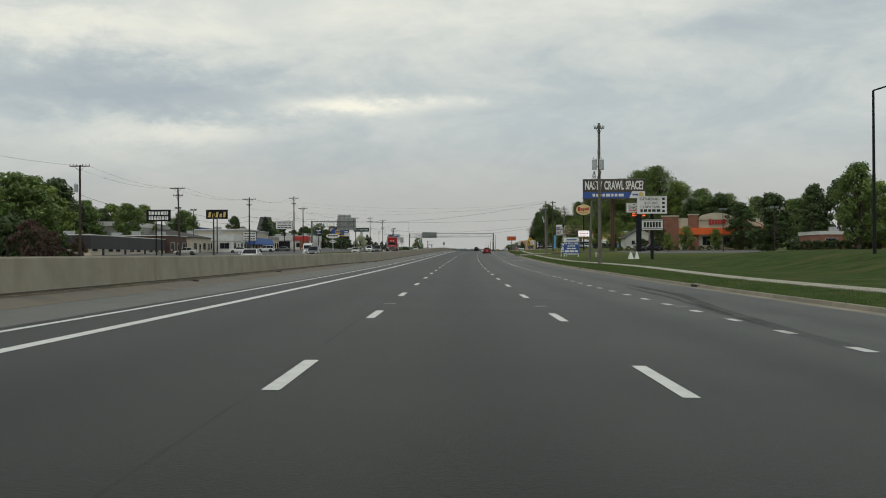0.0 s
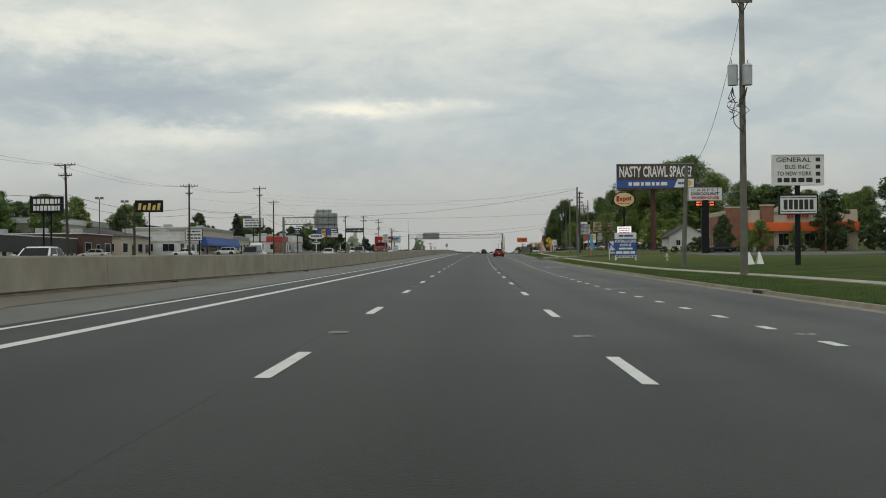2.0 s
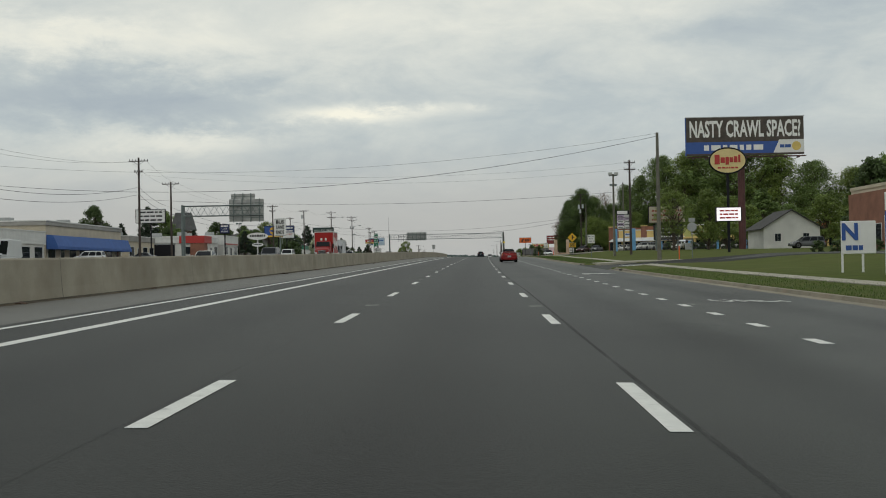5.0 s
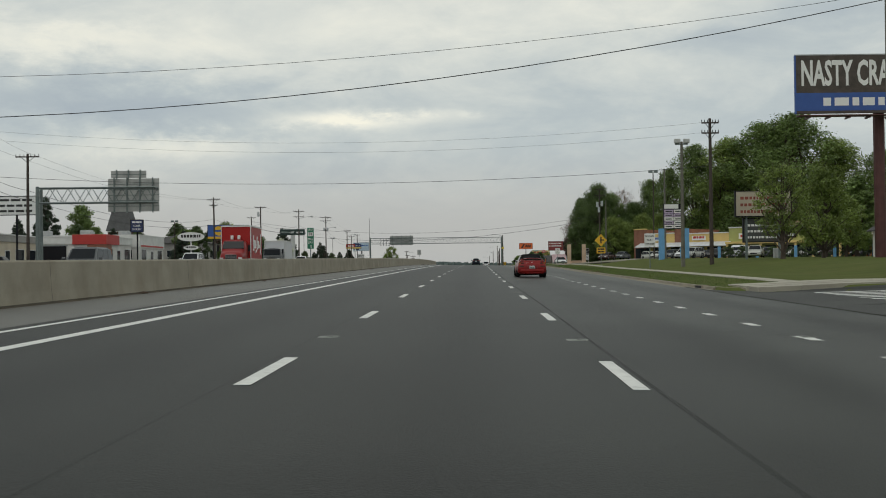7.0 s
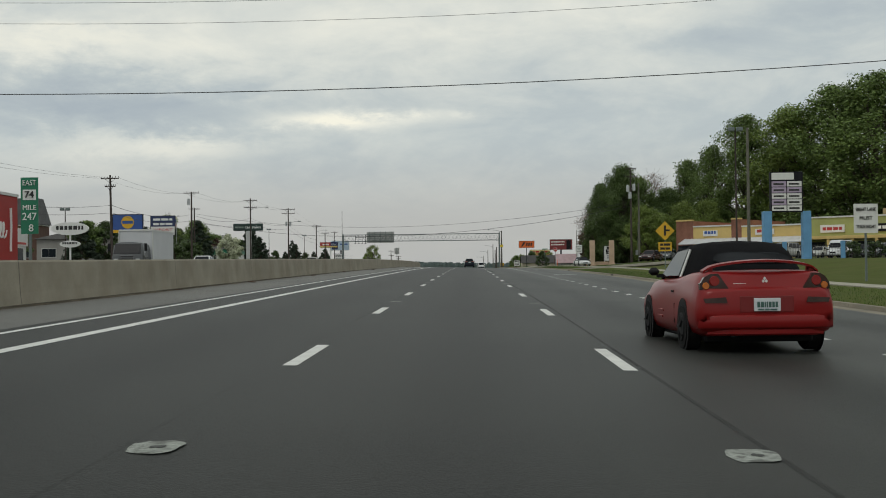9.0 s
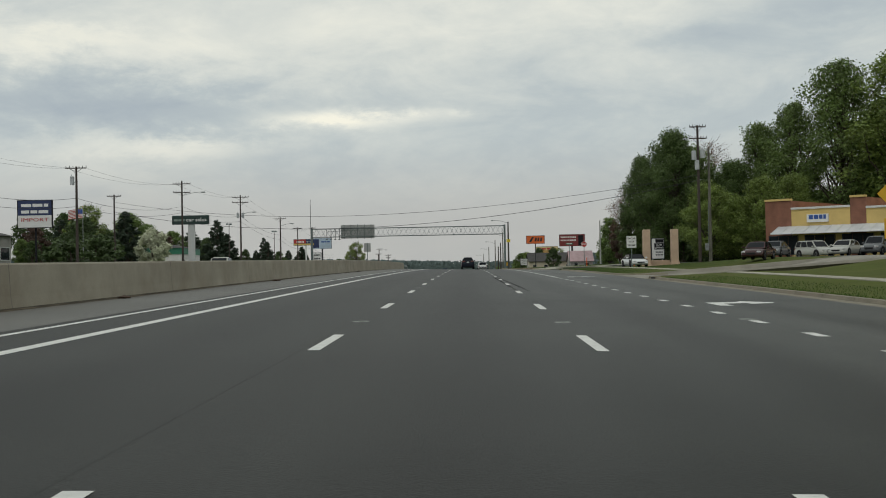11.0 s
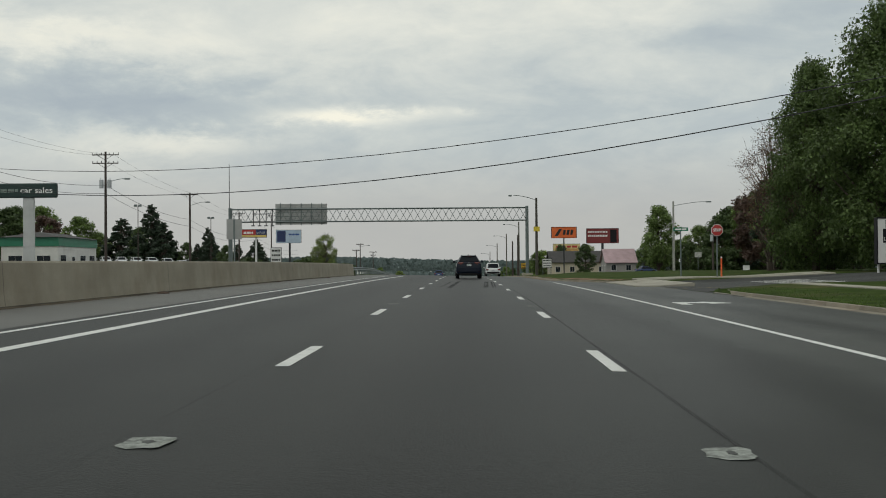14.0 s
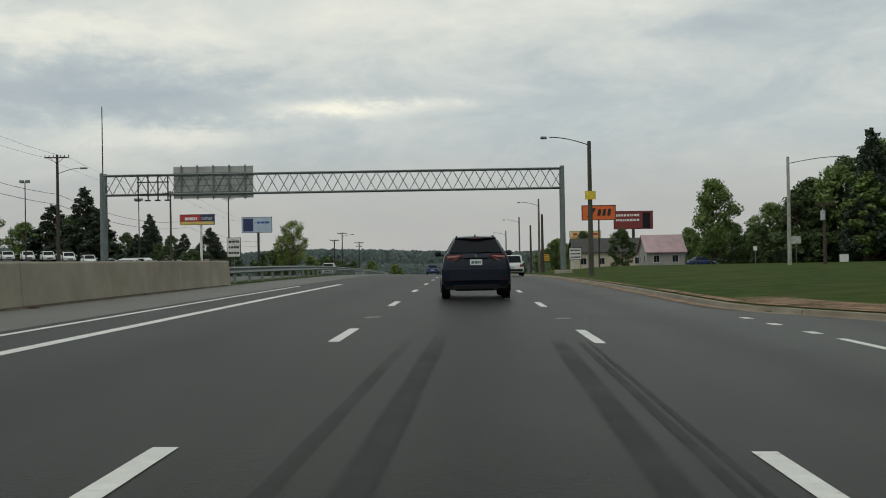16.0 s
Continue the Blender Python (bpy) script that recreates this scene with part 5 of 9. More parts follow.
def shop(name, u0, u1, y0, y1, h, label, wall, fascia=None, fascia_h=1.0, base=None, win=(), front="u", roof="flat", awning=None, category="building", extra=None):
    """A low shop: the road front is its u1 side (left of the road) with the end wall y0 towards the camera."""
    g = base if base is not None else ground_h((u0 + u1) / 2, (y0 + y1) / 2)
    b = root(name, u0, y0, g, label, category)
    w, d, H = u1 - u0, y1 - y0, h - g
    part("wall", box(0, w, 0, d, -0.5, H), wall, b)
    if fascia:
        part("fascia", box(-0.15, w + 0.15, -0.15, d + 0.15, H - fascia_h, H + 0.05), fascia, b)
    if roof == "flat":
        part("parapet", box(-0.2, w + 0.2, -0.2, d + 0.2, H + 0.054, H + 0.2), TRIM_W if wall is not GREY_WALL else GREY_PAINT, b)
        for i in range(2):
            x, yy = w * (0.3 + 0.35 * i), d * (0.3 + 0.3 * i)
            part("air_unit", box(x - 0.8, x + 0.8, yy - 0.9, yy + 0.9, H + 0.2, H + 1.1, 0.04), GREY_PAINT, b)
    else:
        rise = roof
        bm = bmesh.new()
        e = 0.5
        vs = [bm.verts.new(p) for p in ((-e, -e, H), (w + e, -e, H), (w + e, d + e, H), (-e, d + e, H))]
        k = min(w, d) / 2
        if d > w:
            r = [bm.verts.new(p) for p in ((w / 2, k, H + rise), (w / 2, d - k, H + rise))]
            fs = ((0, 1, r[0]), (1, 2, r[1], r[0]), (2, 3, r[1]), (3, 0, r[0], r[1]))
        else:
            r = [bm.verts.new(p) for p in ((k, d / 2, H + rise), (w - k, d / 2, H + rise))]
            fs = ((0, 1, r[1], r[0]), (1, 2, r[1]), (2, 3, r[0], r[1]), (3, 0, r[0]))
        for f in fs:
            bm.faces.new([vs[i] if isinstance(i, int) else i for i in f])
        bm.faces.new(vs[::-1])
        part("roof", bm, ROOF_DARK, b)
    n = max(1, int(d / 4.5))
    for i in range(n):
        c = d * (i + 0.5) / n
        if i % 3 == 1:
            dr = part("door", box(w + 0.004, w + 0.05, c - 0.9, c + 0.9, 0, 2.2), TRIM_W, b)
            part("pane", box(w + 0.052, w + 0.07, c - 0.75, c + 0.75, 0.15, 2.1), WINDOW, dr)
        else:
            window(b, c - 1.6, c + 1.6, 0.7, 2.4, w, "x", 1, 2)
    n = max(1, int(w / 4.0))
    for i in range(n):
        c = w * (i + 0.5) / n
        window(b, c - 1.2, c + 1.2, 0.8, 2.3, 0, "y", -1, 1)
    if awning:
        m, z0, z1, reach = awning
        bm = bmesh.new()
        prof = ((0.02, z1 - g), (reach * 0.6, z1 - g - 0.1), (reach, z0 - g + 0.4), (reach, z0 - g), (0.02, z0 - g))
        add_prism(bm, [(w + 0.16 + x, z) for x, z in prof], -0.2, d + 0.2)
        part("awning", bm, m, b)
    return b


shop("repair_shop", -74, -62, 199, 250, 4.0, "long low cream repair shop with a deep black fascia", CREAM, mat("black_fascia", (0.024, 0.021, 0.024), 0.6, 0, 0.25, 0.4, 0.03), 2.2, 0.6)
shop("brick_shop", -74, -62.3, 251, 267, 4.3, "low brown brick shop with a pale roof edge", BRICK_DARK, None, 0, 0.6)
shop("cream_shop", -76, -62, 270, 290, 4.2, "cream shop with a dark shingled hip roof", CREAM, None, 0, 0.6, roof=1.7)
shop("white_shop", -74, -57.5, 292, 311, 4.9, "white shop with sloping pale roof", WHITE_WALL, TRIM_W, 1.6, 0.6)
shop("awning_shop", -72, -58.5, 313, 350, 6.3, "beige shop with a long rounded blue awning", CREAM, GREY_WALL, 0.5, 0.6, awning=(BLUE_AWNING, 2.5, 4.5, 1.6))
shop("low_shop", -74, -60, 356, 374, 4.8, "low beige shop with wide eaves", CREAM, GREY_WALL, 0.8, 0.7)
wash = shop("car_wash", -66, -52, 377, 391, 4.7, "white car wash with a dark bay and red corner", WHITE_WALL, TRIM_W, 0.9, 0.8)
part("corner_fascia", box(9.5, 14.3, -0.3, 6.5, 2.9, 4.3, 0.03), RED, wash, "red corner fascia")
part("brick_pier", box(11.6, 14.25, -0.25, 2.6, -0.4, 2.88), BRICK, wash, "red brick corner pier")
# shade inside the open bay, drawn as a black panel on the wall
bay = part("bay_door", box(3.2, 8.6, -0.09, -0.066, 0.0, 2.7), SIGN_BLACK, wash, "black panel for the shade in the open wash bay")
part("frame", box(3.0, 8.8, -0.12, -0.095, 2.72, 2.9), GREY_PAINT, bay)
fuel = shop("fuel_shop", -65, -51.5, 392.5, 408, 5.2, "white shop with a deep white fascia band", WHITE_WALL, TRIM_W, 1.8, 0.8)
bars(fuel, 2.0, 7.0, 3.6, 0.7, RED, -0.165, 4, 5)
part("stripe", box(13.66, 13.68, 0.5, 15.0, 2.75, 3.0), RED, fuel)
shop("back_store", -105, -84, 296, 345, 8.2, "large pale store building behind the shops", GREY_WALL, TRIM_W, 1.0, 1.5)
shop("back_store", -108, -86, 372, 420, 8.0, "large pale store building behind the shops", GREY_WALL, BLUE_AWNING, 1.0, 1.5)
office = shop("brown_office", -92.2, -86.4, 510, 516, 9.5, "brown brick office with a steep grey mansard roof", BRICK_DARK, None, 0, 2.2)
bm = bmesh.new()
bmesh.ops.create_cone(bm, cap_ends=True, segments=4, radius1=4.7, radius2=2.9, depth=5.4, matrix=pose(2.9, 3.0, 10.25, 0, 0, 45))
part("mansard_roof", bm, mat("grey_slate", (0.085, 0.085, 0.088), 0.8, 0, 0.2, 1.0, 0.2, 10.0), office, "steep grey slate mansard")
shop("dark_house", -70, -58, 462, 480, 5.4, "low dark house with a shingled hip roof", GREY_WALL, None, 0, 1.6, roof=2.0)
shop("green_trim_office", -75.8, -66.4, 612, 634, 7.1, "white office with green fascia and a hip roof", WHITE_WALL, mat("green_fascia", (0.025, 0.17, 0.10), 0.5, 0, 0.08, 1.0, 0.0), 1.5, 1.8, roof=1.0)
shop("red_shop", -56, -48, 690, 705, 3.6, "small tan shop with a red fascia", CREAM, RED, 0.8, -0.2)


def restaurant():
    g = ground_h(50, 266)
    b = root("restaurant", 42.5, 266, g, "tan and brick restaurant with bright orange awning band", "restaurant")
    W_, D, H = 22.0, 18.0, 6.6
    part("wall", box(0, W_, 0, D, -0.5, H), CREAM, b)
    for x0, x1, z in ((-0.3, 3.3, 7.3), (5.5, 7.7, 7.6), (15.6, 17.6, 7.6)):
        p = part("pier", box(x0, x1, -0.5, -0.004, -0.5, z), BRICK, b, "red brick pier")
        part("cap", box(x0 - 0.12, x1 + 0.12, -0.62, -0.001, z + 0.002, z + 0.25), CREAM, p)
    part("side_wall", box(-0.3, -0.004, 0, D, -0.5, 6.2), BRICK, b)
    bm = bmesh.new()
    pts = [(7.72, H)] + [(11.65 - 3.93 * math.cos(math.pi * i / 12), H + 1.5 * math.sin(math.pi * i / 12)) for i in range(1, 12)] + [(15.58, H)]
    add_prism(bm, pts, -0.3, 0.4)
    part("arched_parapet", bm, CREAM, b)
    part("orange_band", box(3.4, 15.58, -0.95, -0.51, 3.3, 4.8, 0.03), ORANGE_BAND, b, "bright orange awning band")
    part("orange_band", box(17.7, 22.0, -0.9, -0.004, 3.3, 4.9, 0.03), ORANGE_BAND, b, "bright orange awning band")
    logo = bmesh.new()
    for i in range(6):
        add_box(logo, 10.0 + 0.62 * i, 10.5 + 0.62 * i, -0.36, -0.304, 5.7 - (0.25 if i == 0 else 0), 6.5 + (0.25 if i in (0, 5) else 0), 0.02)
    part("logo", logo, RED, b)
    for c in (9.5, 11.7, 13.9):
        window(b, c - 0.95, c + 0.95, 0.9, 3.0, -0.0, "y", -1, 1)
    for c in (4.4, 19.6):
        window(b, c - 0.7, c + 0.7, 0.9, 3.0, -0.0, "y", -1, 1)
    for c in (4, 9, 14):
        window(b, c - 1.3, c + 1.3, 0.9, 2.8, -0.3, "x", -1, 1)
    part("parapet", box(-0.1, W_ + 0.1, 0.45, D + 0.1, H + 0.002, H + 0.35), CREAM, b)


restaurant()


def mall():
    g = 0.7
    b = root("strip_mall", 33.0, 458, g, "long yellow, green and orange strip mall with white awning", "shopping centre", turn=-39.9)
    L = 74.0
    sections = ((0, 3.0, BRICK, 6.9), (3.0, 9.5, MALL_YELLOW, 5.9), (9.5, 11.2, BRICK, 6.9), (11.2, 21.5, MALL_YELLOW, 5.7), (21.5, 44.0, MALL_GREEN, 6.6), (44.0, 58.0, MALL_ORANGE, 6.3), (58.0, L, MALL_YELLOW, 5.9))
    for x0, x1, m, h in sections:
        s = part("shopfront", box(x0 + 0.01, x1 - 0.01, 0, 16, -0.5, h - g), m, b)
        part("coping", box(x0, x1, -0.14, 0.35, h - g + 0.002, h - g + 0.22), TRIM_W if m is not BRICK else MALL_YELLOW, s)
    aw = bmesh.new()
    xs = [1.6 + 1.2 * i for i in range(18)]
    lo = [[aw.verts.new((x, y, z)) for y, z in ((-0.05, 3.4), (-2.4, 2.55), (-2.4, 2.49), (-0.05, 3.34))] for x in xs]
    for p, q in zip(lo[:-1], lo[1:]):
        for k in range(4):
            aw.faces.new((p[k], p[(k + 1) % 4], q[(k + 1) % 4], q[k]))
    aw.faces.new(lo[0][::-1])
    aw.faces.new(lo[-1])
    bmesh.ops.recalc_face_normals(aw, faces=aw.faces[:])
    aw = part("awning", aw, WHITE_METAL, b, "white ribbed metal awning")
    for x in xs:
        bm = bmesh.new()
        add_tube(bm, (x, -0.05, 3.43), (x, -2.42, 2.57), 0.035, None, 4)
        part("rib", bm, WHITE_METAL, aw)
    for x0, x1 in ((22.0, 43.5), (44.5, 57.5), (58.5, 73.5)):
        part("canopy", box(x0, x1, -2.6, -0.02, 2.75, 3.2, 0.02), MALL_YELLOW, b)
        n = int((x1 - x0) / 3.2)
        for i in range(n + 1):
            x = x0 + 0.3 + (x1 - x0 - 0.6) * i / n
            part("pillar", box(x - 0.2, x + 0.2, -2.5, -2.1, -0.4, 2.745), MALL_YELLOW, b)
    n = 18
    for i in range(n):
        c = L * (i + 0.5) / n
        window(b, c - 1.7, c + 1.7, 0.3, 2.4, 0.0, "y", -1, 2, STEEL_DARK)
    for x, w, m, ink in ((25.5, 3.6, SIGN_WHITE, RED), (33.5, 3.8, SIGN_BLACK, WHITE_LETTER), (39.5, 3.2, SIGN_WHITE, BLACK_LETTER), (48.0, 4.2, SIGN_WHITE, BLACK_LETTER), (53.5, 2.6, SIGN_WHITE, BLUE), (64, 3.4, SIGN_WHITE, RED), (6, 2.4, SIGN_WHITE, BLUE), (15, 3.0, SIGN_WHITE, RED)):
        p = part("shop_board", box(x - w / 2, x + w / 2, -0.2, -0.01, 3.75, 4.85 if x > 20 else 4.6, 0.01), m, b)
        bars(p, x - w * 0.4, x + w * 0.4, 4.3, 0.45, ink, -0.215, 4, int(x))
    part("roof_unit", box(31, 35.5, 5, 8, 5.9, 7.2, 0.04), mat("tan_metal", (0.35, 0.26, 0.15), 0.6, 0, 0.1, 1.0, 0.02), b)
    part("roof_unit", box(50, 53, 6, 9, 5.6, 6.5, 0.04), GREY_PAINT, b)


mall()


def gable_house(u, y, w, d, h, rise, wall, roofm, label, turn=0.0):
    g = ground_h(u, y)
    b = root("house", u, y, g, label, "house", turn=turn)
    part("wall", box(-w / 2, w / 2, -d / 2, d / 2, -0.5, h), wall, b)
    bm = bmesh.new()
    add_prism(bm, ((-d / 2, h), (d / 2, h), (0, h + rise)), -w / 2 + 0.02, w / 2 - 0.02)
    bm.transform(pose(0, 0, 0, 0, 0, 90))
    part("gable", bm, wall, b)
    for s in (-1, 1):
        bm = bmesh.new()
        a = [(-w / 2 - 0.4, s * (d / 2 + 0.5), h - rise * 0.5 / (d / 2)), (w / 2 + 0.4, s * (d / 2 + 0.5), h - rise * 0.5 / (d / 2)), (w / 2 + 0.4, 0, h + rise + 0.02), (-w / 2 - 0.4, 0, h + rise + 0.02)]
        lo = [bm.verts.new(p) for p in a]
        hi = [bm.verts.new((p[0], p[1], p[2] + 0.12)) for p in a]
        bm.faces.new(lo)
        bm.faces.new(hi[::-1])
        for k in range(4):
            bm.faces.new((lo[k], hi[k], hi[(k + 1) % 4], lo[(k + 1) % 4]))
        bmesh.ops.recalc_face_normals(bm, faces=bm.faces[:])
        part("roof", bm, roofm, b)
    n = max(1, int(w / 3))
    for i in range(n):
        c = -w / 2 + w * (i + 0.5) / n
        window(b, c - 0.6, c + 0.6, 0.9, 2.2, -d / 2, "y", -1, 1)
    for c in (-d / 4, d / 4):
        window(b, c - 0.5, c + 0.5, 0.9, 2.1, -w / 2, "x", -1, 1)
    return b


gable_house(44.6, 325, 9, 8, 2.9, 2.4, WHITE_WALL, ROOF_DARK, "white gabled house with a dark roof behind the signs", turn=90)
gable_house(36.8, 686, 6.6, 9, 2.9, 2.8, GREY_WALL, ROOF_PINK, "grey house with a faded pinkish metal roof")
gable_house(31.0, 702, 17, 9, 3.4, 2.4, CREAM, ROOF_DARK, "small cream building with dark roof")


# ---- paved places ----
def lot(name, pts, label, material=ASPHALT_OLD, lift=0.03, category="parking lot"):
    """A paved place in the lie of the land: rows across its outline in plan."""
    us = steps(pts[0], pts[1], 3.0)
    ys = steps(pts[2], pts[3], 4.0)
    v, f = strip(us, ys, lambda u, y: ground_h(u, y) + lift)
    n = len(v)
    k = len(us)
    v2 = [Vector((p.x, p.y, p.z - 0.3)) for p in v]
    fs = list(f)
    for j in range(len(ys) - 1):
        a, b = j * k, (j + 1) * k
        fs.append((a, b, b + n, a + n))
        fs.append((b + k - 1, a + k - 1, a + k - 1 + n, b + k - 1 + n))
    for i in range(k - 1):
        fs.append((i + 1, i, i + n, i + 1 + n))
        a = (len(ys) - 1) * k + i
        fs.append((a, a + 1, a + 1 + n, a + n))
    return raw_mesh(name, v + v2, fs, material, None, label, False, category, "structure")


lot("parking_lot_1", (29.0, 80, 205, 250), "grey asphalt parking lot by the restaurant")
lot("parking_lot_2", (28.0, 64, 386, 440), "grey asphalt parking lot by the strip mall")
lot("parking_lot_3", (-82, -36, 190, 470), "grey asphalt forecourts of the roadside shops", lift=0.05)
lot("parking_lot_4", (-70, -36, 520, 760), "grey asphalt car dealer's lot beyond the wall", lift=0.05)
lot("parking_lot_5", (30, 60, 655, 690), "grey asphalt yard by the houses")


def side_street(name, label, material=ASPHALT_SIDE):
    """A side street that leaves the carriageway, with rounded mouths."""
    y0, y1, near, far, u1 = STREETS[name]
    ys = steps(y0 - near - 3.2, y1 + far + 3.2, 0.8)
    verts, faces = [], []
    cols = 20
    for y in ys:
        ku = kerb_u(y) - 0.46
        reach = street_reach(name, y)
        for i in range(cols + 1):
            u = ku + (reach - ku) * (i / cols) ** 1.5
            verts.append(W(u, y, street_h(u, y)))
    k = cols + 1
    for j in range(len(ys) - 1):
        for i in range(cols):
            a = j * k + i
            faces.append((a, a + 1, a + k + 1, a + k))
    return raw_mesh(name, verts, faces, material, None, label, False, "road", "structure")


street_1 = side_street("road_side_1", "asphalt side street joining the highway")
drive_1 = side_street("road_side_2", "worn pale concrete driveway apron", mat("worn_drive", (0.22, 0.205, 0.17), 0.9, 0, 0.2, 0.5, 0.2, 30.0))
street_2 = side_street("road_side_3", "asphalt side street joining the highway")


def on_street(name, pts, material, parent, lift=0.008):
    v = [W(u, y, street_h(u, y) + lift) for u, y in pts]
    return raw_mesh(name, v, [tuple(range(len(v)))], material, parent)


for i in range(8):
    y = 240.9 + i * 1.22
    on_street("crossing_bar", ((12.3, y + 0.3), (17.2, y), (17.2, y + 0.5), (12.3, y + 0.8)), PAINT_WHITE, street_1)
on_street("stop_line", ((18.2, 245.6), (18.8, 245.6), (18.8, 250.4), (18.2, 250.4)), PAINT_WHITE, street_1)
for i in range(8):
    y = 472.5 + i * 1.7
    on_street("crossing_bar", ((17.0, y), (20.0, y), (20.0, y + 0.6), (17.0, y + 0.6)), PAINT_WHITE, street_2)


def apron(name, u0, u1, y0, y1, label):
    ob = tagged(new(name), label, "footpath", "", "structure")
    for a in steps(u0, u1, 1.6)[:-1]:
        for c in steps(y0, y1, 1.6)[:-1]:
            v = [W(x, y, max(ground_h(x, y), -0.2) + h) for x, y, h in ((a, c, 0.07), (a + 1.57, c, 0.07), (a + 1.57, c + 1.57, 0.07), (a, c + 1.57, 0.07), (a, c, -0.3), (a + 1.57, c, -0.3), (a + 1.57, c + 1.57, -0.3), (a, c + 1.57, -0.3))]
            raw_mesh("slab", v, [(0, 1, 2, 3), (0, 4, 5, 1), (1, 5, 6, 2), (2, 6, 7, 3), (3, 7, 4, 0)], CONCRETE_PALE, ob)


apron("pavement_corner_1", 11.0, 23.4, 489.0, 493.0, "pale pinkish concrete corner ramp")
apron("pavement_corner_4", 8.8, 12.0, 475.6, 488.4, "cracked pale concrete island at the street corner")
apron("pavement_corner_2", 10.7, 18.6, 251.6, 257.2, "pale concrete corner ramp")


# ---- trees ----
BARK = mat("bark", (0.075, 0.058, 0.045), 0.95, 0, 0.3, 2.0, 0.4, 12.0)
LEAF = {
    "mid": leafy("leaves_mid", (0.128, 0.186, 0.052), 0.4),
    "dark": leafy("leaves_dark", (0.066, 0.100, 0.034)),
    "fresh": leafy("leaves_fresh", (0.165, 0.222, 0.052)),
    "deep": leafy("leaves_deep", (0.084, 0.127, 0.037)),
    "pine": leafy("needles", (0.034, 0.052, 0.030)),
    "red": leafy("leaves_red", (0.105, 0.066, 0.050)),
    "bloom": leafy("blossom", (0.55, 0.57, 0.42), 0.2),
    "bud": leafy("buds", (0.16, 0.10, 0.065)),
}


def leaf_cloud(rng, lobes, count, size, squash=0.75):
    """Many small leaf sprays on and inside a set of lobes, thinner towards the inside."""
    per = rng.choice(len(lobes), count, p=np.array([l[3] ** 2 for l in lobes]) / sum(l[3] ** 2 for l in lobes))
    c = np.array([l[:3] for l in lobes])[per]
    r = np.array([l[3] for l in lobes])[per]
    d = rng.normal(size=(count, 3))
    d /= np.linalg.norm(d, axis=1)[:, None]
    rad = r * (0.42 + 0.70 * rng.random(count) ** 0.65) * (0.86 + 0.30 * np.sin(d[:, 0] * 7 + per) * np.cos(d[:, 2] * 6 + d[:, 1] * 5))
    p = c + d * rad[:, None] * np.array([1, 1, squash])
    nrm = d + rng.normal(scale=0.7, size=(count, 3)) + np.array([0, 0, 0.35])
    nrm /= np.linalg.norm(nrm, axis=1)[:, None]
    t = np.cross(nrm, rng.normal(size=(count, 3)))
    t /= np.linalg.norm(t, axis=1)[:, None]
    b = np.cross(nrm, t)
    s = size * (0.5 + rng.random(count))[:, None]
    k = 0.45 + 0.4 * rng.random((count, 1))
    tri = np.stack([p - t * s, p + b * s * k + t * s * 0.75, p - b * s * k + t * s * 0.55], 1)
    return tri.reshape(-1, 3)


def cloud_mesh(name, quads, material, k=4):
    """A mesh of many loose faces of k corners."""
    n = len(quads) // k
    me = bpy.data.meshes.new(name)
    me.vertices.add(n * k)
    me.vertices.foreach_set("co", quads.astype(np.float32).ravel())
    me.loops.add(n * k)
    me.loops.foreach_set("vertex_index", np.arange(n * k, dtype=np.int32))
    me.polygons.add(n)
    me.polygons.foreach_set("loop_start", np.arange(0, n * k, k, dtype=np.int32))
    me.update(calc_edges=True)
    me.materials.append(material)
    return me


def branch(bm, a, b, r0, r1, rnd, wob=0.12, n=4):
    """A limb that wanders a little."""
    a, b = Vector(a), Vector(b)
    pts = [a.lerp(b, i / n) + Vector((rnd.uniform(-1, 1), rnd.uniform(-1, 1), rnd.uniform(-0.5, 0.5))) * wob * (b - a).length * (0 if i in (0, n) else 0.35) for i in range(n + 1)]
    for i in range(n):
        add_tube(bm, pts[i], pts[i + 1], r0 + (r1 - r0) * i / n, r0 + (r1 - r0) * (i + 1) / n, 5, False)
    return pts


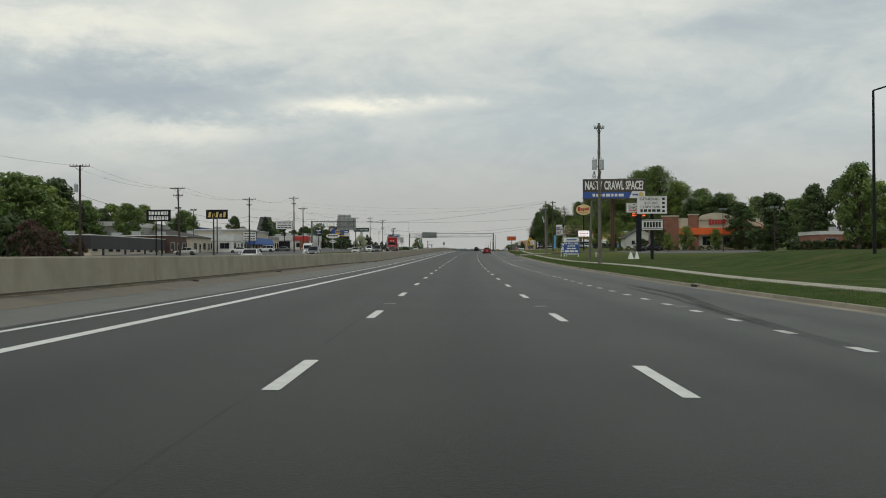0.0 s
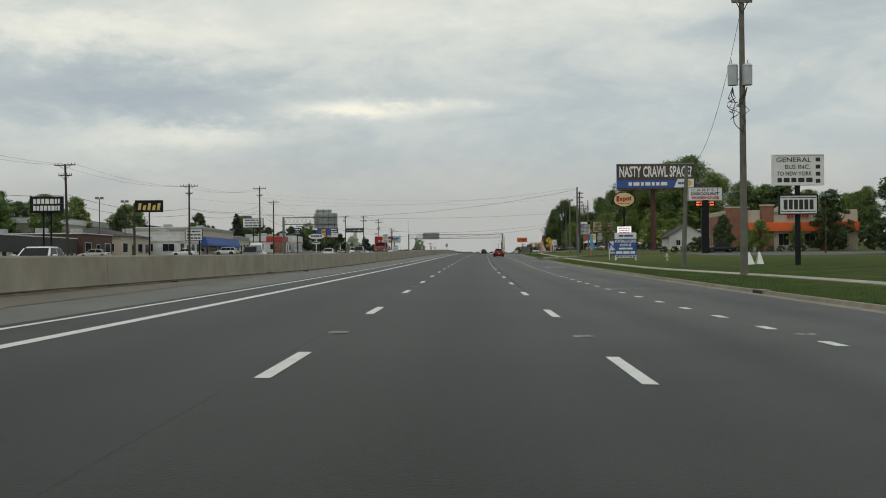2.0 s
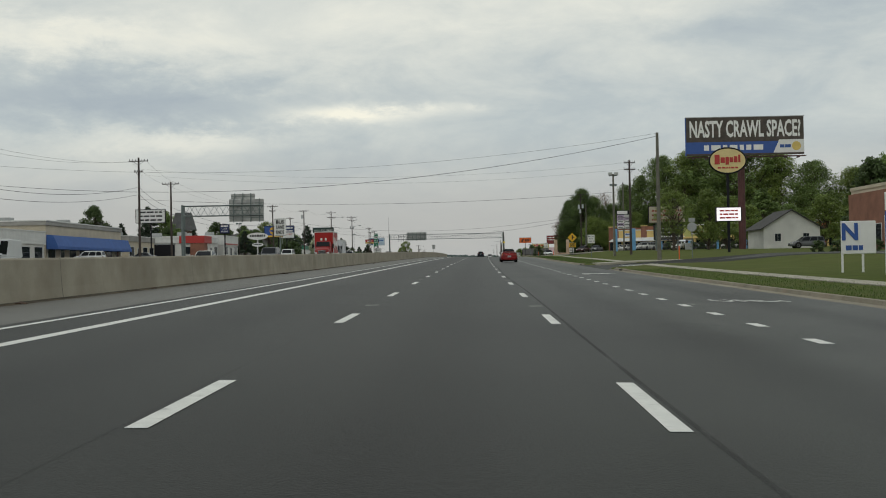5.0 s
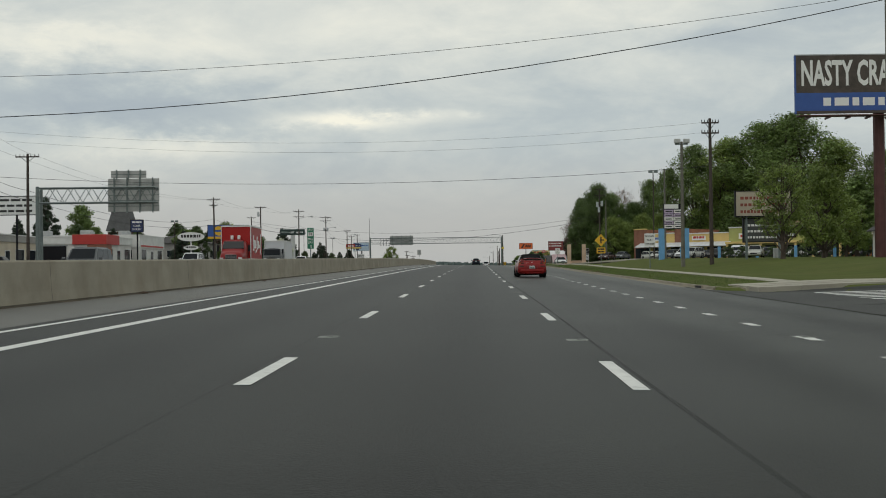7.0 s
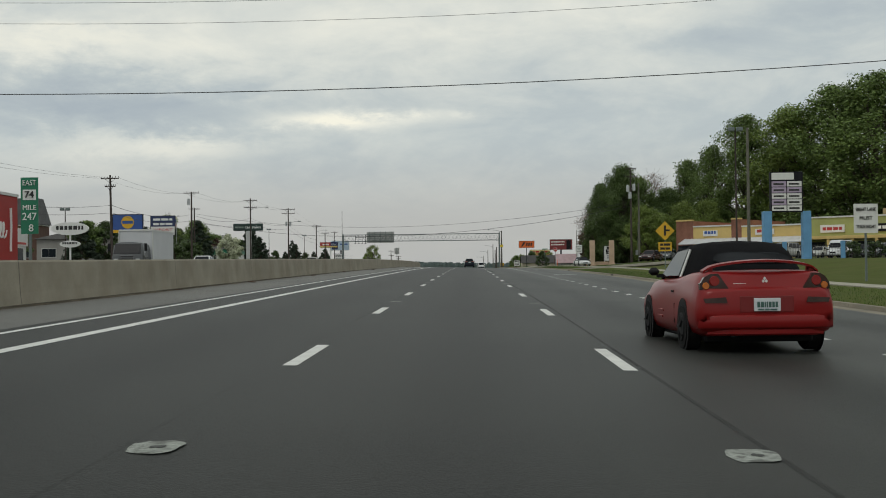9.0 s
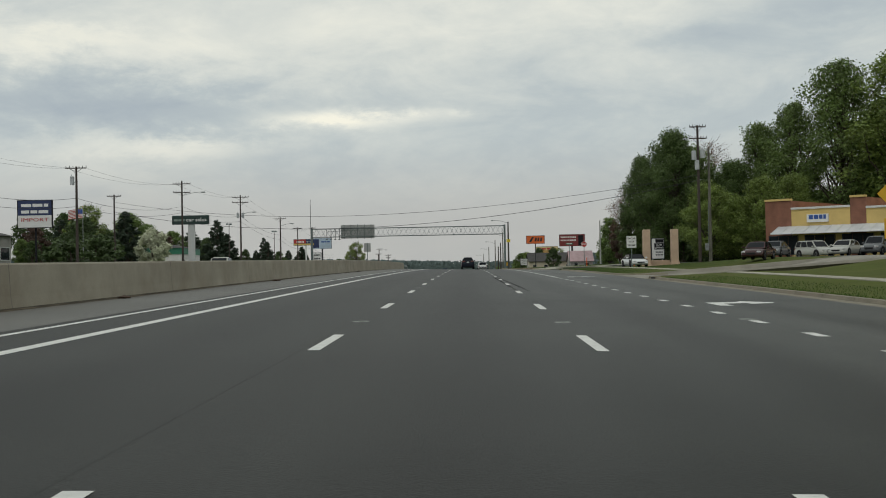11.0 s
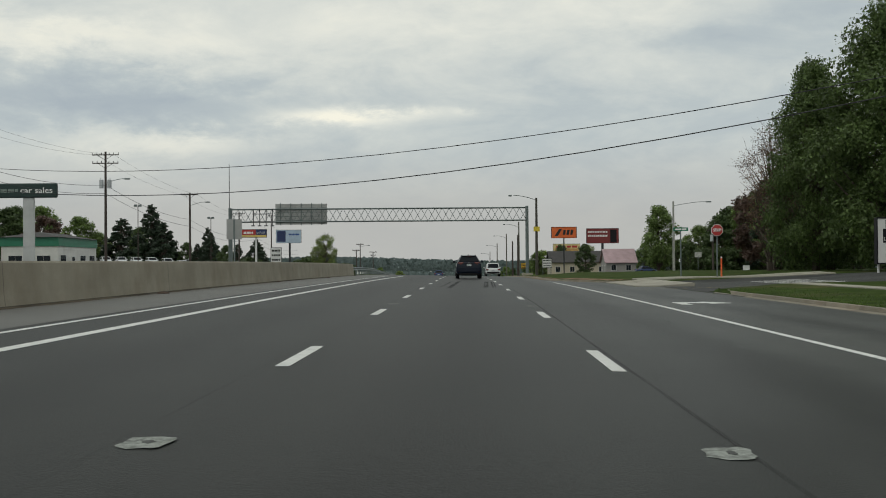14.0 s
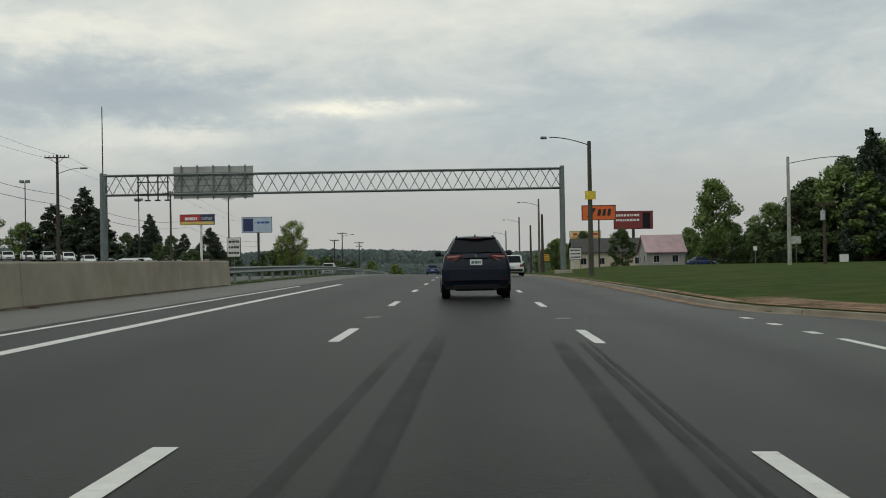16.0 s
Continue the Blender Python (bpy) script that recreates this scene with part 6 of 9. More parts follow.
def make_tree(name, seed, height, spread, tint, label, low=0.25, count=5200, size=0.34, shape="round", lobes_n=26, bare=False):
    """A tree with tapered trunk, limbs, and a crown of leaf sprays; stands at the origin."""
    rnd, rng = random.Random(seed), np.random.default_rng(seed)
    t = new(name)
    tagged(t, label, "tree", "trees beside the highway")
    bm = bmesh.new()
    top = height * (0.72 if shape != "pine" else 0.97)
    trunk = branch(bm, (0, 0, -0.5), (rnd.uniform(-0.4, 0.4), rnd.uniform(-0.4, 0.4), top), 0.022 * height + 0.05, 0.05, rnd, 0.05, 6)
    lobes = []
    for i in range(lobes_n):
        f = low + (1 - low) * ((i + 0.5) / lobes_n)
        if shape == "pine":
            R = spread * (1.05 - f) * (0.7 + 0.5 * rnd.random())
            lr = spread * 0.30 * (1.15 - f) + 0.25
        elif shape == "tall":
            R = spread * math.sin(math.pi * min(0.98, (f - low) / (1 - low) * 0.85 + 0.16)) ** 0.6 * rnd.uniform(0.3, 0.9)
            lr = spread * rnd.uniform(0.17, 0.36)
        else:
            R = spread * math.sin(math.pi * min(0.97, (f - low) / (1 - low) * 0.8 + 0.18)) ** 0.7 * rnd.uniform(0.25, 0.86)
            lr = spread * rnd.uniform(0.16, 0.34)
        a = i * 2.4 + rnd.uniform(-0.5, 0.5)
        z = height * (f * 0.93) if shape != "pine" else height * f * 0.97
        p = (R * math.cos(a), R * math.sin(a), min(z, height - lr * 0.7))
        lobes.append((*p, lr))
        z0 = min(max(0.15 * height, p[2] - 0.25 * height * rnd.uniform(0.5, 1)), top * 0.95)
        k = min(int(z0 / top * 6), 5)
        branch(bm, trunk[k], p, 0.006 * height + 0.02, 0.02, rnd, 0.25, 3)
        if bare:
            for _ in range(5):
                q = Vector(p) + Vector((rnd.uniform(-1, 1), rnd.uniform(-1, 1), rnd.uniform(-0.2, 1))) * lr * 1.3
                branch(bm, p, q, 0.025, 0.008, rnd, 0.3, 3)
    part("trunk", bm, BARK, t)
    if count:
        me = cloud_mesh("crown", leaf_cloud(rng, lobes, count, size), LEAF[tint], 3)
        c = new("crown", me)
        c.parent = t
    return t


TREES = {
    "oak": make_tree("tree", 1, 18, 6.2, "mid", "tall broad green oak in full leaf", 0.18, 8000, 0.29, "round", 44),
    "dark": make_tree("tree", 2, 18, 5.4, "dark", "tall dark green oak in full leaf", 0.08, 8000, 0.29, "tall", 44),
    "tall": make_tree("tree", 3, 20, 4.6, "mid", "tall slender green tree in leaf", 0.13, 8000, 0.29, "tall", 38),
    "fresh": make_tree("tree", 4, 9, 3.4, "fresh", "young tree in fresh yellow-green leaf", 0.22, 10000, 0.125, "round", 50),
    "light": make_tree("tree", 5, 15, 5.0, "fresh", "light green tree in young leaf", 0.12, 8000, 0.26, "tall", 38),
    "pine": make_tree("pine_tree", 6, 11, 3.2, "pine", "dark green pine with ragged outline", 0.12, 8000, 0.2, "pine", 36),
    "red": make_tree("tree", 7, 9, 3.8, "red", "small ornamental tree with reddish leaves", 0.15, 7000, 0.18),
    "bloom": make_tree("blossom_tree", 8, 6.2, 3.0, "bloom", "white blossoming tree beside the highway", 0.15, 9000, 0.135),
    "bare": make_tree("tree", 9, 15, 4.6, "bud", "leafless tree with a few buds", 0.30, 4000, 0.08, "tall", 30, True),
    "bush": make_tree("bush", 10, 3.6, 2.6, "dark", "dense dark green roadside bush", 0.05, 2400, 0.19, "round", 16),
    "thin": make_tree("tree", 11, 8, 3.0, "fresh", "thinly leaved young spring tree", 0.3, 8000, 0.085, "round", 30, True),
    "near_oak": make_tree("tree", 21, 18, 6.2, "mid", "tall broad green oak in full leaf", 0.16, 48000, 0.13, "round", 84),
    "near_dark": make_tree("tree", 22, 18, 5.4, "deep", "tall dark green oak in full leaf", 0.06, 64000, 0.118, "tall", 96),
    "near_light": make_tree("tree", 25, 15, 5.0, "fresh", "light green tree in young leaf", 0.12, 36000, 0.12, "tall", 60),
    "wood": make_tree("tree", 31, 28, 7.0, "mid", "very tall green forest tree in full leaf", 0.10, 36000, 0.165, "tall", 90),
    "pale_wood": make_tree("tree", 32, 28, 6.6, "fresh", "very tall light green forest tree in young leaf", 0.10, 32000, 0.165, "tall", 84),
}
USED = set()


def plant(kind, u, y, height=None, turn=0.0, sink=0.0, wide=1.0):
    own = {"oak": 18, "dark": 18, "tall": 20, "fresh": 9, "light": 15, "pine": 11, "red": 9, "bloom": 6.2, "bare": 15, "bush": 3.6, "thin": 8, "wood": 28, "pale_wood": 28}[kind]
    if kind in ("oak", "dark", "light") and 20 < u < 46 and 474 < y < 520:
        kind = "near_" + kind
    src = TREES[kind]
    s = (height or own) / own
    w = W(u, y, ground_h(u, y) - sink)
    m = Matrix.LocRotScale(w, Euler((0, 0, radians(turn))), (s * wide, s * wide, s))
    if kind not in USED:
        USED.add(kind)
        src.matrix_basis = m
        return src
    c = src.copy()
    scene.collection.objects.link(c)
    for ch in src.children:
        k = ch.copy()
        scene.collection.objects.link(k)
        k.parent = c
    c.matrix_basis = m
    return c


rt = random.Random(42)


def grove(kinds, spots, h, seed=0):
    r = random.Random(seed)
    for u, y in spots:
        plant(r.choice(kinds), u + r.uniform(-1.5, 1.5), y + r.uniform(-2, 2), h * r.uniform(0.78, 1.15), r.uniform(0, 360), 0.2, r.uniform(1.05, 1.4))


# beside the right-hand verge: far clump, then the wood behind the strip mall
plant("dark", 29.4, 495, 19.5, 20, 0.3, 0.94)
plant("dark", -78.5, 395, 11.0, 20, 0.3, 1.0)
plant("dark", -78.5, 324, 10.5, 120, 0.3, 0.9)
plant("dark", -78.5, 337, 9.5, 220, 0.3, 0.9)
plant("dark", 26.2, 503, 16.5, 130, 0.3, 0.78)
plant("oak", 33.0, 499, 17.5, 200, 0.3, 0.9)
plant("dark", 31.0, 515, 16.0, 75, 0.3, 1.0)
plant("light", 31.5, 481, 11.0, 40, 0.3, 1.2)
plant("light", 35.0, 486, 10.0, 300, 0.3, 1.3)
plant("dark", 38.0, 496, 15.0, 20, 0.3, 1.2)
plant("bush", 30.0, 492, 4.5, 20, 0.1)
plant("bush", 33.5, 490, 4.5, 120, 0.1)
plant("bush", 37.0, 489, 4.5, 220, 0.1)
plant("bush", 41.0, 487, 4.5, 320, 0.1)
plant("light", 37.5, 478, 11.5, 140, 0.3, 1.1)
plant("light", 42.5, 482, 12.0, 240, 0.3, 1.1)
plant("bare", 36.5, 505, 19.0, 10, 0.3)
plant("red", 25.8, 515, 8.0, 50, 0.2)
plant("bare", 23.6, 506, 10.5, 100, 0.2, 1.0)
plant("bare", 24.6, 509, 12.5, 210, 0.2, 0.8)
plant("wood", 46.5, 494, 23.5, 15)
plant("wood", 42.5, 498, 21.0, 135)
plant("wood", 52.0, 490, 29.0, 80, 0, 1.1)
plant("pale_wood", 58.0, 484, 29.5, 160, 0, 1.4)
plant("wood", 65.0, 480, 33.0, 220, 0, 1.5)
plant("wood", 71.0, 474, 34.5, 10, 0, 1.5)
plant("pale_wood", 79.0, 470, 27.5, 300, 0, 1.5)
plant("wood", 87.0, 462, 24.0, 45, 0, 1.5)
plant("pale_wood", 95.0, 455, 21.0, 90, 0, 1.5)
plant("wood", 104.0, 446, 19.0, 140, 0, 1.5)
grove(("wood", "pale_wood"), ((60, 500), (75, 492), (90, 482), (105, 470), (118, 455), (120, 438), (112, 425)), 20, 3)
# young trees before the mall, and on the verge
plant("thin", 26.2, 309, 8.4, 0, 0.1, 1.0)
plant("fresh", 32.8, 320, 8.8, 120, 0.1, 1.0)
plant("fresh", 41.0, 348, 9.0, 200, 0.1, 1.1)
grove(("fresh", "light"), ((48, 362), (58, 352), (66, 362), (75, 350)), 9.5, 8)
# behind the billboard and the restaurant
grove(("oak", "dark", "tall", "light"), ((52, 372), (60, 385), (70, 378), (82, 372), (92, 362), (100, 350), (108, 336)), 10.5, 5)
grove(("oak", "dark"), ((70, 330), (78, 318), (88, 305), (96, 290)), 7.5, 6)
plant("dark", 53.5, 212, 11.0, 70, 0.2, 1.6)
for u, y, h, k in ((61, 335, 14.5, "dark"), (65, 337, 15.5, "oak"), (68.5, 334, 16.0, "dark"), (73, 336, 13.5, "dark"), (77, 335, 12.0, "oak"), (84.8, 300, 16.5, "dark"), (91.5, 301, 17.5, "dark"), (97.5, 299, 17.0, "oak")):
    plant(k, u, y, h, 37 * u, 0.3, 1.05)
plant("oak", 66.5, 206, 16.0, 190, 0.2, 0.95)
plant("light", 72.0, 212, 13.0, 20, 0.2, 1.0)
plant("dark", 77.0, 216, 11.5, 120, 0.2, 1.2)
for i in range(9):
    plant("bush", 58.0 + 1.7 * i, 213.5 + rt.uniform(-0.6, 0.6), 2.2, i * 43, 0.1)
grove(("dark",), ((88, 262), (96, 250), (60, 262)), 9.5, 7)
plant("fresh", 41.0, 262, 4.6, 30, 0.1)
plant("fresh", 53.5, 263, 4.8, 80, 0.1)
plant("fresh", 38.0, 230, 3.8, 60, 0.1)
plant("dark", 40.4, 259, 6.4, 200, 0.1, 1.0)
plant("bush", 38.6, 272, 2.6, 30, 0.1, 1.0)
plant("fresh", 46.2, 258, 5.4, 250, 0.1, 1.1)
plant("dark", 66.0, 262, 7.5, 80, 0.1, 1.1)
for i in range(14):
    plant("bush", 30.0 + 1.7 * i, 254.5 + rt.uniform(-0.3, 0.3), 1.1, i * 37, 0.1)
for i in range(12):
    plant("bush", 36.5 + 2.0 * i, 381 - 0.5 * i, 1.7, i * 51, 0.1)
# beyond the third street
plant("oak", 45.4, 682, 16.2, 10, 0.3, 0.95)
grove(("dark", "oak", "pine"), ((56, 606), (60, 590), (58, 572), (66, 578), (64, 560), (70, 565), (72, 548), (76, 556), (80, 540), (86, 548), (90, 528)), 13.0, 9)
grove(("oak", "dark"), ((50, 705), (58, 700), (70, 690), (62, 720), (80, 705), (95, 690), (30, 735), (38, 770), (24, 742)), 8.5, 10)
grove(("dark", "dark", "tall"), ((67, 652), (61, 646), (72, 668), (68, 690), (74, 652), (80, 664), (78, 640), (70, 630), (84, 634)), 17.0, 31)
for i, (u, h) in enumerate(((47.5, 7.0), (50.5, 10.5), (53.5, 12.5), (56.5, 14.5), (59.5, 16.0), (62.5, 18.0), (66.0, 20.0), (70.0, 21.0), (74.5, 21.0), (79.0, 20.0))):
    plant(("dark", "oak", "dark")[i % 3], u, 658 + 5 * (i % 2), h, 67 * i, 0.3, 1.15 if h < 15 else 0.95)
    plant("bush", u + 1.5, 652 + 3 * (i % 2), 5.0, 41 * i, 0.2, 1.1)
plant("pine", 64.0, 655, 21.0, 20, 0.3, 0.9)
plant("pine", 60.5, 648, 17.0, 80, 0.3, 0.9)
grove(("dark", "oak", "bush"), ((52, 700), (56, 712), (49, 722), (60, 705), (46, 735)), 8.5, 32)
plant("dark", 27.2, 668, 6.9, 0, 0.3, 1.15)
plant("thin", 33.0, 712, 8.0)
# beyond the median wall
grove(("dark", "oak"), ((-84, 218), (-90, 228), (-86, 240), (-96, 236), (-92, 250), (-98, 262), (-88, 258), (-80, 226)), 14.5, 11)
grove(("dark", "light"), ((-82, 234), (-90, 242), (-96, 226), (-84, 250), (-94, 258), (-102, 250)), 12.5, 41)
grove(("dark", "oak"), ((-92, 664), (-99, 668), (-106, 660), (-96, 676), (-88, 672), (-112, 668), (-84, 680)), 15.0, 42)
plant("red", -78, 640, 9.5, 30, 0.2, 1.2)
grove(("light", "oak"), ((-92, 290), (-96, 300), (-90, 306), (-104, 314), (-98, 322), (-84, 292), (-88, 318)), 13.0, 12)
for u, y, h in ((-47.5, 134, 4.6), (-49.5, 142, 4.2), (-51.0, 150, 3.8), (-50.5, 158, 3.2), (-46.0, 128, 4.8)):
    plant("red", u, y, h, 40 * h)
    plant("bush", u - 3.5, y + 3, h * 1.1, 90 * h)
grove(("oak", "dark"), ((-92, 300), (-98, 280), (-110, 330), (-78, 330), (-100, 360)), 10.5, 13)
shop("brick_store", 70, 84, 242, 256, ground_h(76, 249) + 3.5, "low red brick store beyond the restaurant", BRICK, TRIM_W, 0.5)
grove(("dark", "pine", "oak"), ((-70, 418), (-66, 424), (-62, 430), (-72, 436), (-64, 440), (-58, 446), (-60, 452), (-74, 428), (-80, 420), (-56, 456)), 6.8, 14)
plant("pine", -70, 404, 10.5)
plant("oak", -76, 440, 11.0)
grove(("dark", "bush", "oak"), ((-56, 484), (-60, 490), (-55, 496), (-62, 502), (-56, 508), (-66, 508)), 4.6, 15)
plant("bloom", -49.2, 515, 6.8, 0, 0.1, 1.0)
plant("red", -62, 498, 6.0, 0)
grove(("pine", "dark"), ((-70, 545), (-66, 538), (-74, 536), (-63, 550)), 10.5, 16)
plant("thin", -72, 556, 12.5, 0)
grove(("dark", "bush"), ((-62, 520), (-66, 528), (-64, 536)), 5.5, 17)
plant("oak", -67, 566, 11.8, 40, 0.2, 1.25)
plant("dark", -72.5, 560, 10.5, 120, 0.2, 1.2)
plant("pine", -77, 556, 9.5, 200, 0.2, 1.3)
plant("pine", -80.0, 731.5, 19.0, 30, 0, 1.1)
plant("pine", -76.0, 728, 14.0, 130, 0, 1.4)
plant("pine", -92.0, 747, 16.5, 200, 0, 1.7)
plant("pine", -86.0, 740, 13.0, 90, 0, 1.6)
plant("oak", -99.0, 748, 13.0, 260, 0, 1.1)
plant("dark", -85.0, 738, 14.0, 310, 0, 1.0)
plant("dark", -70.0, 728, 9.0, 10, 0, 1.0)
grove(("dark", "bush", "oak"), ((-50, 684), (-54, 690), (-46, 682)), 5.5, 18)
grove(("dark", "pine"), ((-60, 706), (-56.5, 712), (-52.5, 708), (-49, 714), (-64, 716), (-50, 722)), 8.8, 34)
plant("pine", -62, 716, 11.5, 60)
plant("thin", -31.4, 703, 11.6, 0, 0.2, 0.9)
plant("thin", -33.0, 706, 9.0, 80, 0.2, 0.9)
grove(("bush", "dark", "oak"), ((-38, 760), (-44, 780), (-36, 800), (-50, 820), (-40, 840), (-34, 870), (-46, 900), (-56, 760), (-60, 800), (-34, 745), (-42, 752), (-48, 770), (-32, 780), (-29, 820), (-36, 850)), 6.6, 19)
grove(("oak", "dark", "light"), ((28, 790), (36, 830), (30, 870), (44, 860), (26, 910), (40, 930), (-30, 940), (-24, 980), (24, 960)), 9.0, 20)
for k in TREES:
    if k not in USED and not k.startswith("near"):
        plant(k, 130, 600)


# ---- far woods over the valley ----
def far_woods():
    rng = np.random.default_rng(77)
    quads = []
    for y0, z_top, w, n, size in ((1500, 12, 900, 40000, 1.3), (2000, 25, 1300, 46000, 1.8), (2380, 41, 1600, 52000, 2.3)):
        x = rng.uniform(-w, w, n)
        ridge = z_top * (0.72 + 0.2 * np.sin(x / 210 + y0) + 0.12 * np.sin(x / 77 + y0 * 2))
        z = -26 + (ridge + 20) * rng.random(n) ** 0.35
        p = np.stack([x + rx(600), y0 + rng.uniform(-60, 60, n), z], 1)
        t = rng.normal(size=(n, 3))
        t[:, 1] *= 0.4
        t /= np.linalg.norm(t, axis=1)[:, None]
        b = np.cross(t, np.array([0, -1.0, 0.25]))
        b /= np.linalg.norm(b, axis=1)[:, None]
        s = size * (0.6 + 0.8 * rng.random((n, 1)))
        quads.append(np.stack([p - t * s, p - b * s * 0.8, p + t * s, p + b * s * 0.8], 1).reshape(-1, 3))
    # distance haze is put into the leaf colour: pale, bluish, low contrast
    me = cloud_mesh("far_woods", np.concatenate(quads), leafy("hazed_leaves", (0.115, 0.15, 0.145), 0.10))
    tagged(new("far_woods", me), "wooded ridge beyond the valley, haze in its leaf colour", "woods", "", "stuff")


far_woods()


# ---- grass ----
def tufts(seed, n, u0, u1, y0, y1, blade=0.13, name="grass"):
    rng = np.random.default_rng(seed)
    u = rng.uniform(u0, u1, n)
    y = y0 + (y1 - y0) * rng.random(n)
    keep = ~(((y > 224) & (y < 256)) | ((y > 390) & (y < 411)) | ((y > 464) & (y < 494)))
    keep &= ~((u > 13.2) & (u < 17.2) & (y < 466))
    u, y = u[keep], y[keep]
    n = len(u)
    base = np.array([W(max(a, kerb_u(b) + 0.25), b, ground_h(max(a, kerb_u(b) + 0.25), b)) for a, b in zip(u, y)])
    a = rng.uniform(0, math.tau, n)
    h = blade * (0.5 + rng.random(n))
    dx, dy = np.cos(a), np.sin(a)
    z = np.zeros(n)
    lean = rng.normal(scale=0.35, size=(n, 2))
    wd = 0.006 + 0.008 * rng.random(n)
    v0 = base + np.stack([-dx * wd, -dy * wd, z - 0.02], 1)
    v1 = base + np.stack([dx * wd, dy * wd, z - 0.02], 1)
    v2 = base + np.stack([lean[:, 0] * h + dx * wd * 0.4, lean[:, 1] * h + dy * wd * 0.4, h], 1)
    v3 = base + np.stack([lean[:, 0] * h - dx * wd * 0.4, lean[:, 1] * h - dy * wd * 0.4, h * 0.9], 1)
    me = cloud_mesh(name, np.stack([v0, v1, v2, v3], 1).reshape(-1, 3), leafy("grass_blades", (0.066, 0.110, 0.022), 0.22))
    tagged(new(name, me), "mown green grass on the roadside verge", "grass", "", "stuff")


tufts(1, 130000, 9.8, 17.0, 20, 470, 0.045)


# ---- vehicles ----
def paint(name, base, rough=0.25):
    m = mat(name, base, rough, 0.0, 0.04, 0.8, 0.0, spec=0.25)
    m.node_tree.nodes["Principled BSDF"].inputs["Coat Weight"].default_value = 0.08
    return m


CAR_GLASS = glass("car_glass", (0.012, 0.014, 0.017), 0.04)
CAR_BLACK = mat("car_black_plastic", (0.013, 0.013, 0.014), 0.7, 0, 0.1, 3.0, 0.0, spec=0.2)
RIM = mat("alloy_rim", (0.16, 0.16, 0.165), 0.4, 0.7, 0.1, 3.0, 0.0)
LAMP_RED = mat("tail_lamp", (0.13, 0.024, 0.022), 0.15, 0, 0.1, 6.0, 0.0, spec=0.5)
LAMP_AMBER = mat("amber_lamp", (0.5, 0.14, 0.02), 0.15, 0, 0.1, 6.0, 0.0, spec=0.8)
LAMP_CLEAR = mat("head_lamp", (0.6, 0.6, 0.6), 0.1, 0.2, 0.1, 6.0, 0.0, spec=0.9)
PLATE_INK = mat("plate_ink", (0.05, 0.12, 0.10), 0.5)
PLATE_W = mat("number_plate", (0.62, 0.64, 0.66), 0.4, 0, 0.05, 6.0, 0.0)


def loft(stations, prof, closed=True):
    """A body from cross-sections: stations of (y, half width, bottom, top, top half width), prof: shares of width and height from sill to crown."""
    bm = bmesh.new()
    rows = []
    for y, w, z0, z1, wt in stations:
        right = []
        for kx, kz in prof:
            x = w * kx if kz < 0.62 else (w + (wt - w) * (kz - 0.62) / 0.38) * kx
            right.append((x, z0 + (z1 - z0) * kz))
        ring = [(-x, z) for x, z in right] + [(x, z) for x, z in reversed(right) if x > 1e-4]
        rows.append([bm.verts.new((x, y, z)) for x, z in ring])
    n = len(rows[0])
    for a, b in zip(rows[:-1], rows[1:]):
        for i in range(n):
            bm.faces.new((a[i], a[(i + 1) % n], b[(i + 1) % n], b[i]))
    bm.faces.new(rows[0])
    bm.faces.new(rows[-1][::-1])
    bmesh.ops.recalc_face_normals(bm, faces=bm.faces[:])
    return bm


PROF = ((0.90, 0.0), (0.975, 0.10), (0.995, 0.30), (1.0, 0.48), (0.985, 0.66), (0.97, 0.84), (0.93, 0.95), (0.80, 1.0), (0.40, 1.025), (0.0, 1.03))


def wheel(parent, x, y, r, w, rim_mat=RIM):
    s = 1 if x > 0 else -1
    bm = bmesh.new()
    bmesh.ops.create_cone(bm, cap_ends=True, segments=26, radius1=r, radius2=r, depth=w, matrix=pose(x, y, r, 0, 90, 0))
    edges = [e for e in bm.edges if len(e.link_faces) == 2 and max(len(f.verts) for f in e.link_faces) > 4]
    bmesh.ops.bevel(bm, geom=edges, offset=r * 0.1, segments=2, affect="EDGES")
    t = part("wheel", bm, RUBBER, parent, smooth=False)
    bm = bmesh.new()
    bmesh.ops.create_cone(bm, cap_ends=True, segments=22, radius1=r * 0.64, radius2=r * 0.55, depth=0.03, matrix=pose(x + s * (w / 2 + 0.003), y, r, 0, 90 * s, 0))
    part("rim", bm, rim_mat, t)
    bm = bmesh.new()
    for i in range(5):
        a = math.tau * i / 5
        add_tube(bm, (x + s * (w / 2 + 0.012), y, r), (x + s * (w / 2 + 0.012), y + math.cos(a) * r * 0.56, r + math.sin(a) * r * 0.56), 0.035, 0.025, 6)
    part("spokes", bm, CAR_BLACK, t)


def arch(parent, x, y, r):
    s = 1 if x > 0 else -1
    bm = bmesh.new()
    bmesh.ops.create_cone(bm, cap_ends=True, segments=24, radius1=r, radius2=r, depth=0.012, matrix=pose(x, y, r * 0.93, 0, 90, 0))
    part("wheel_arch", bm, CAR_BLACK, parent)


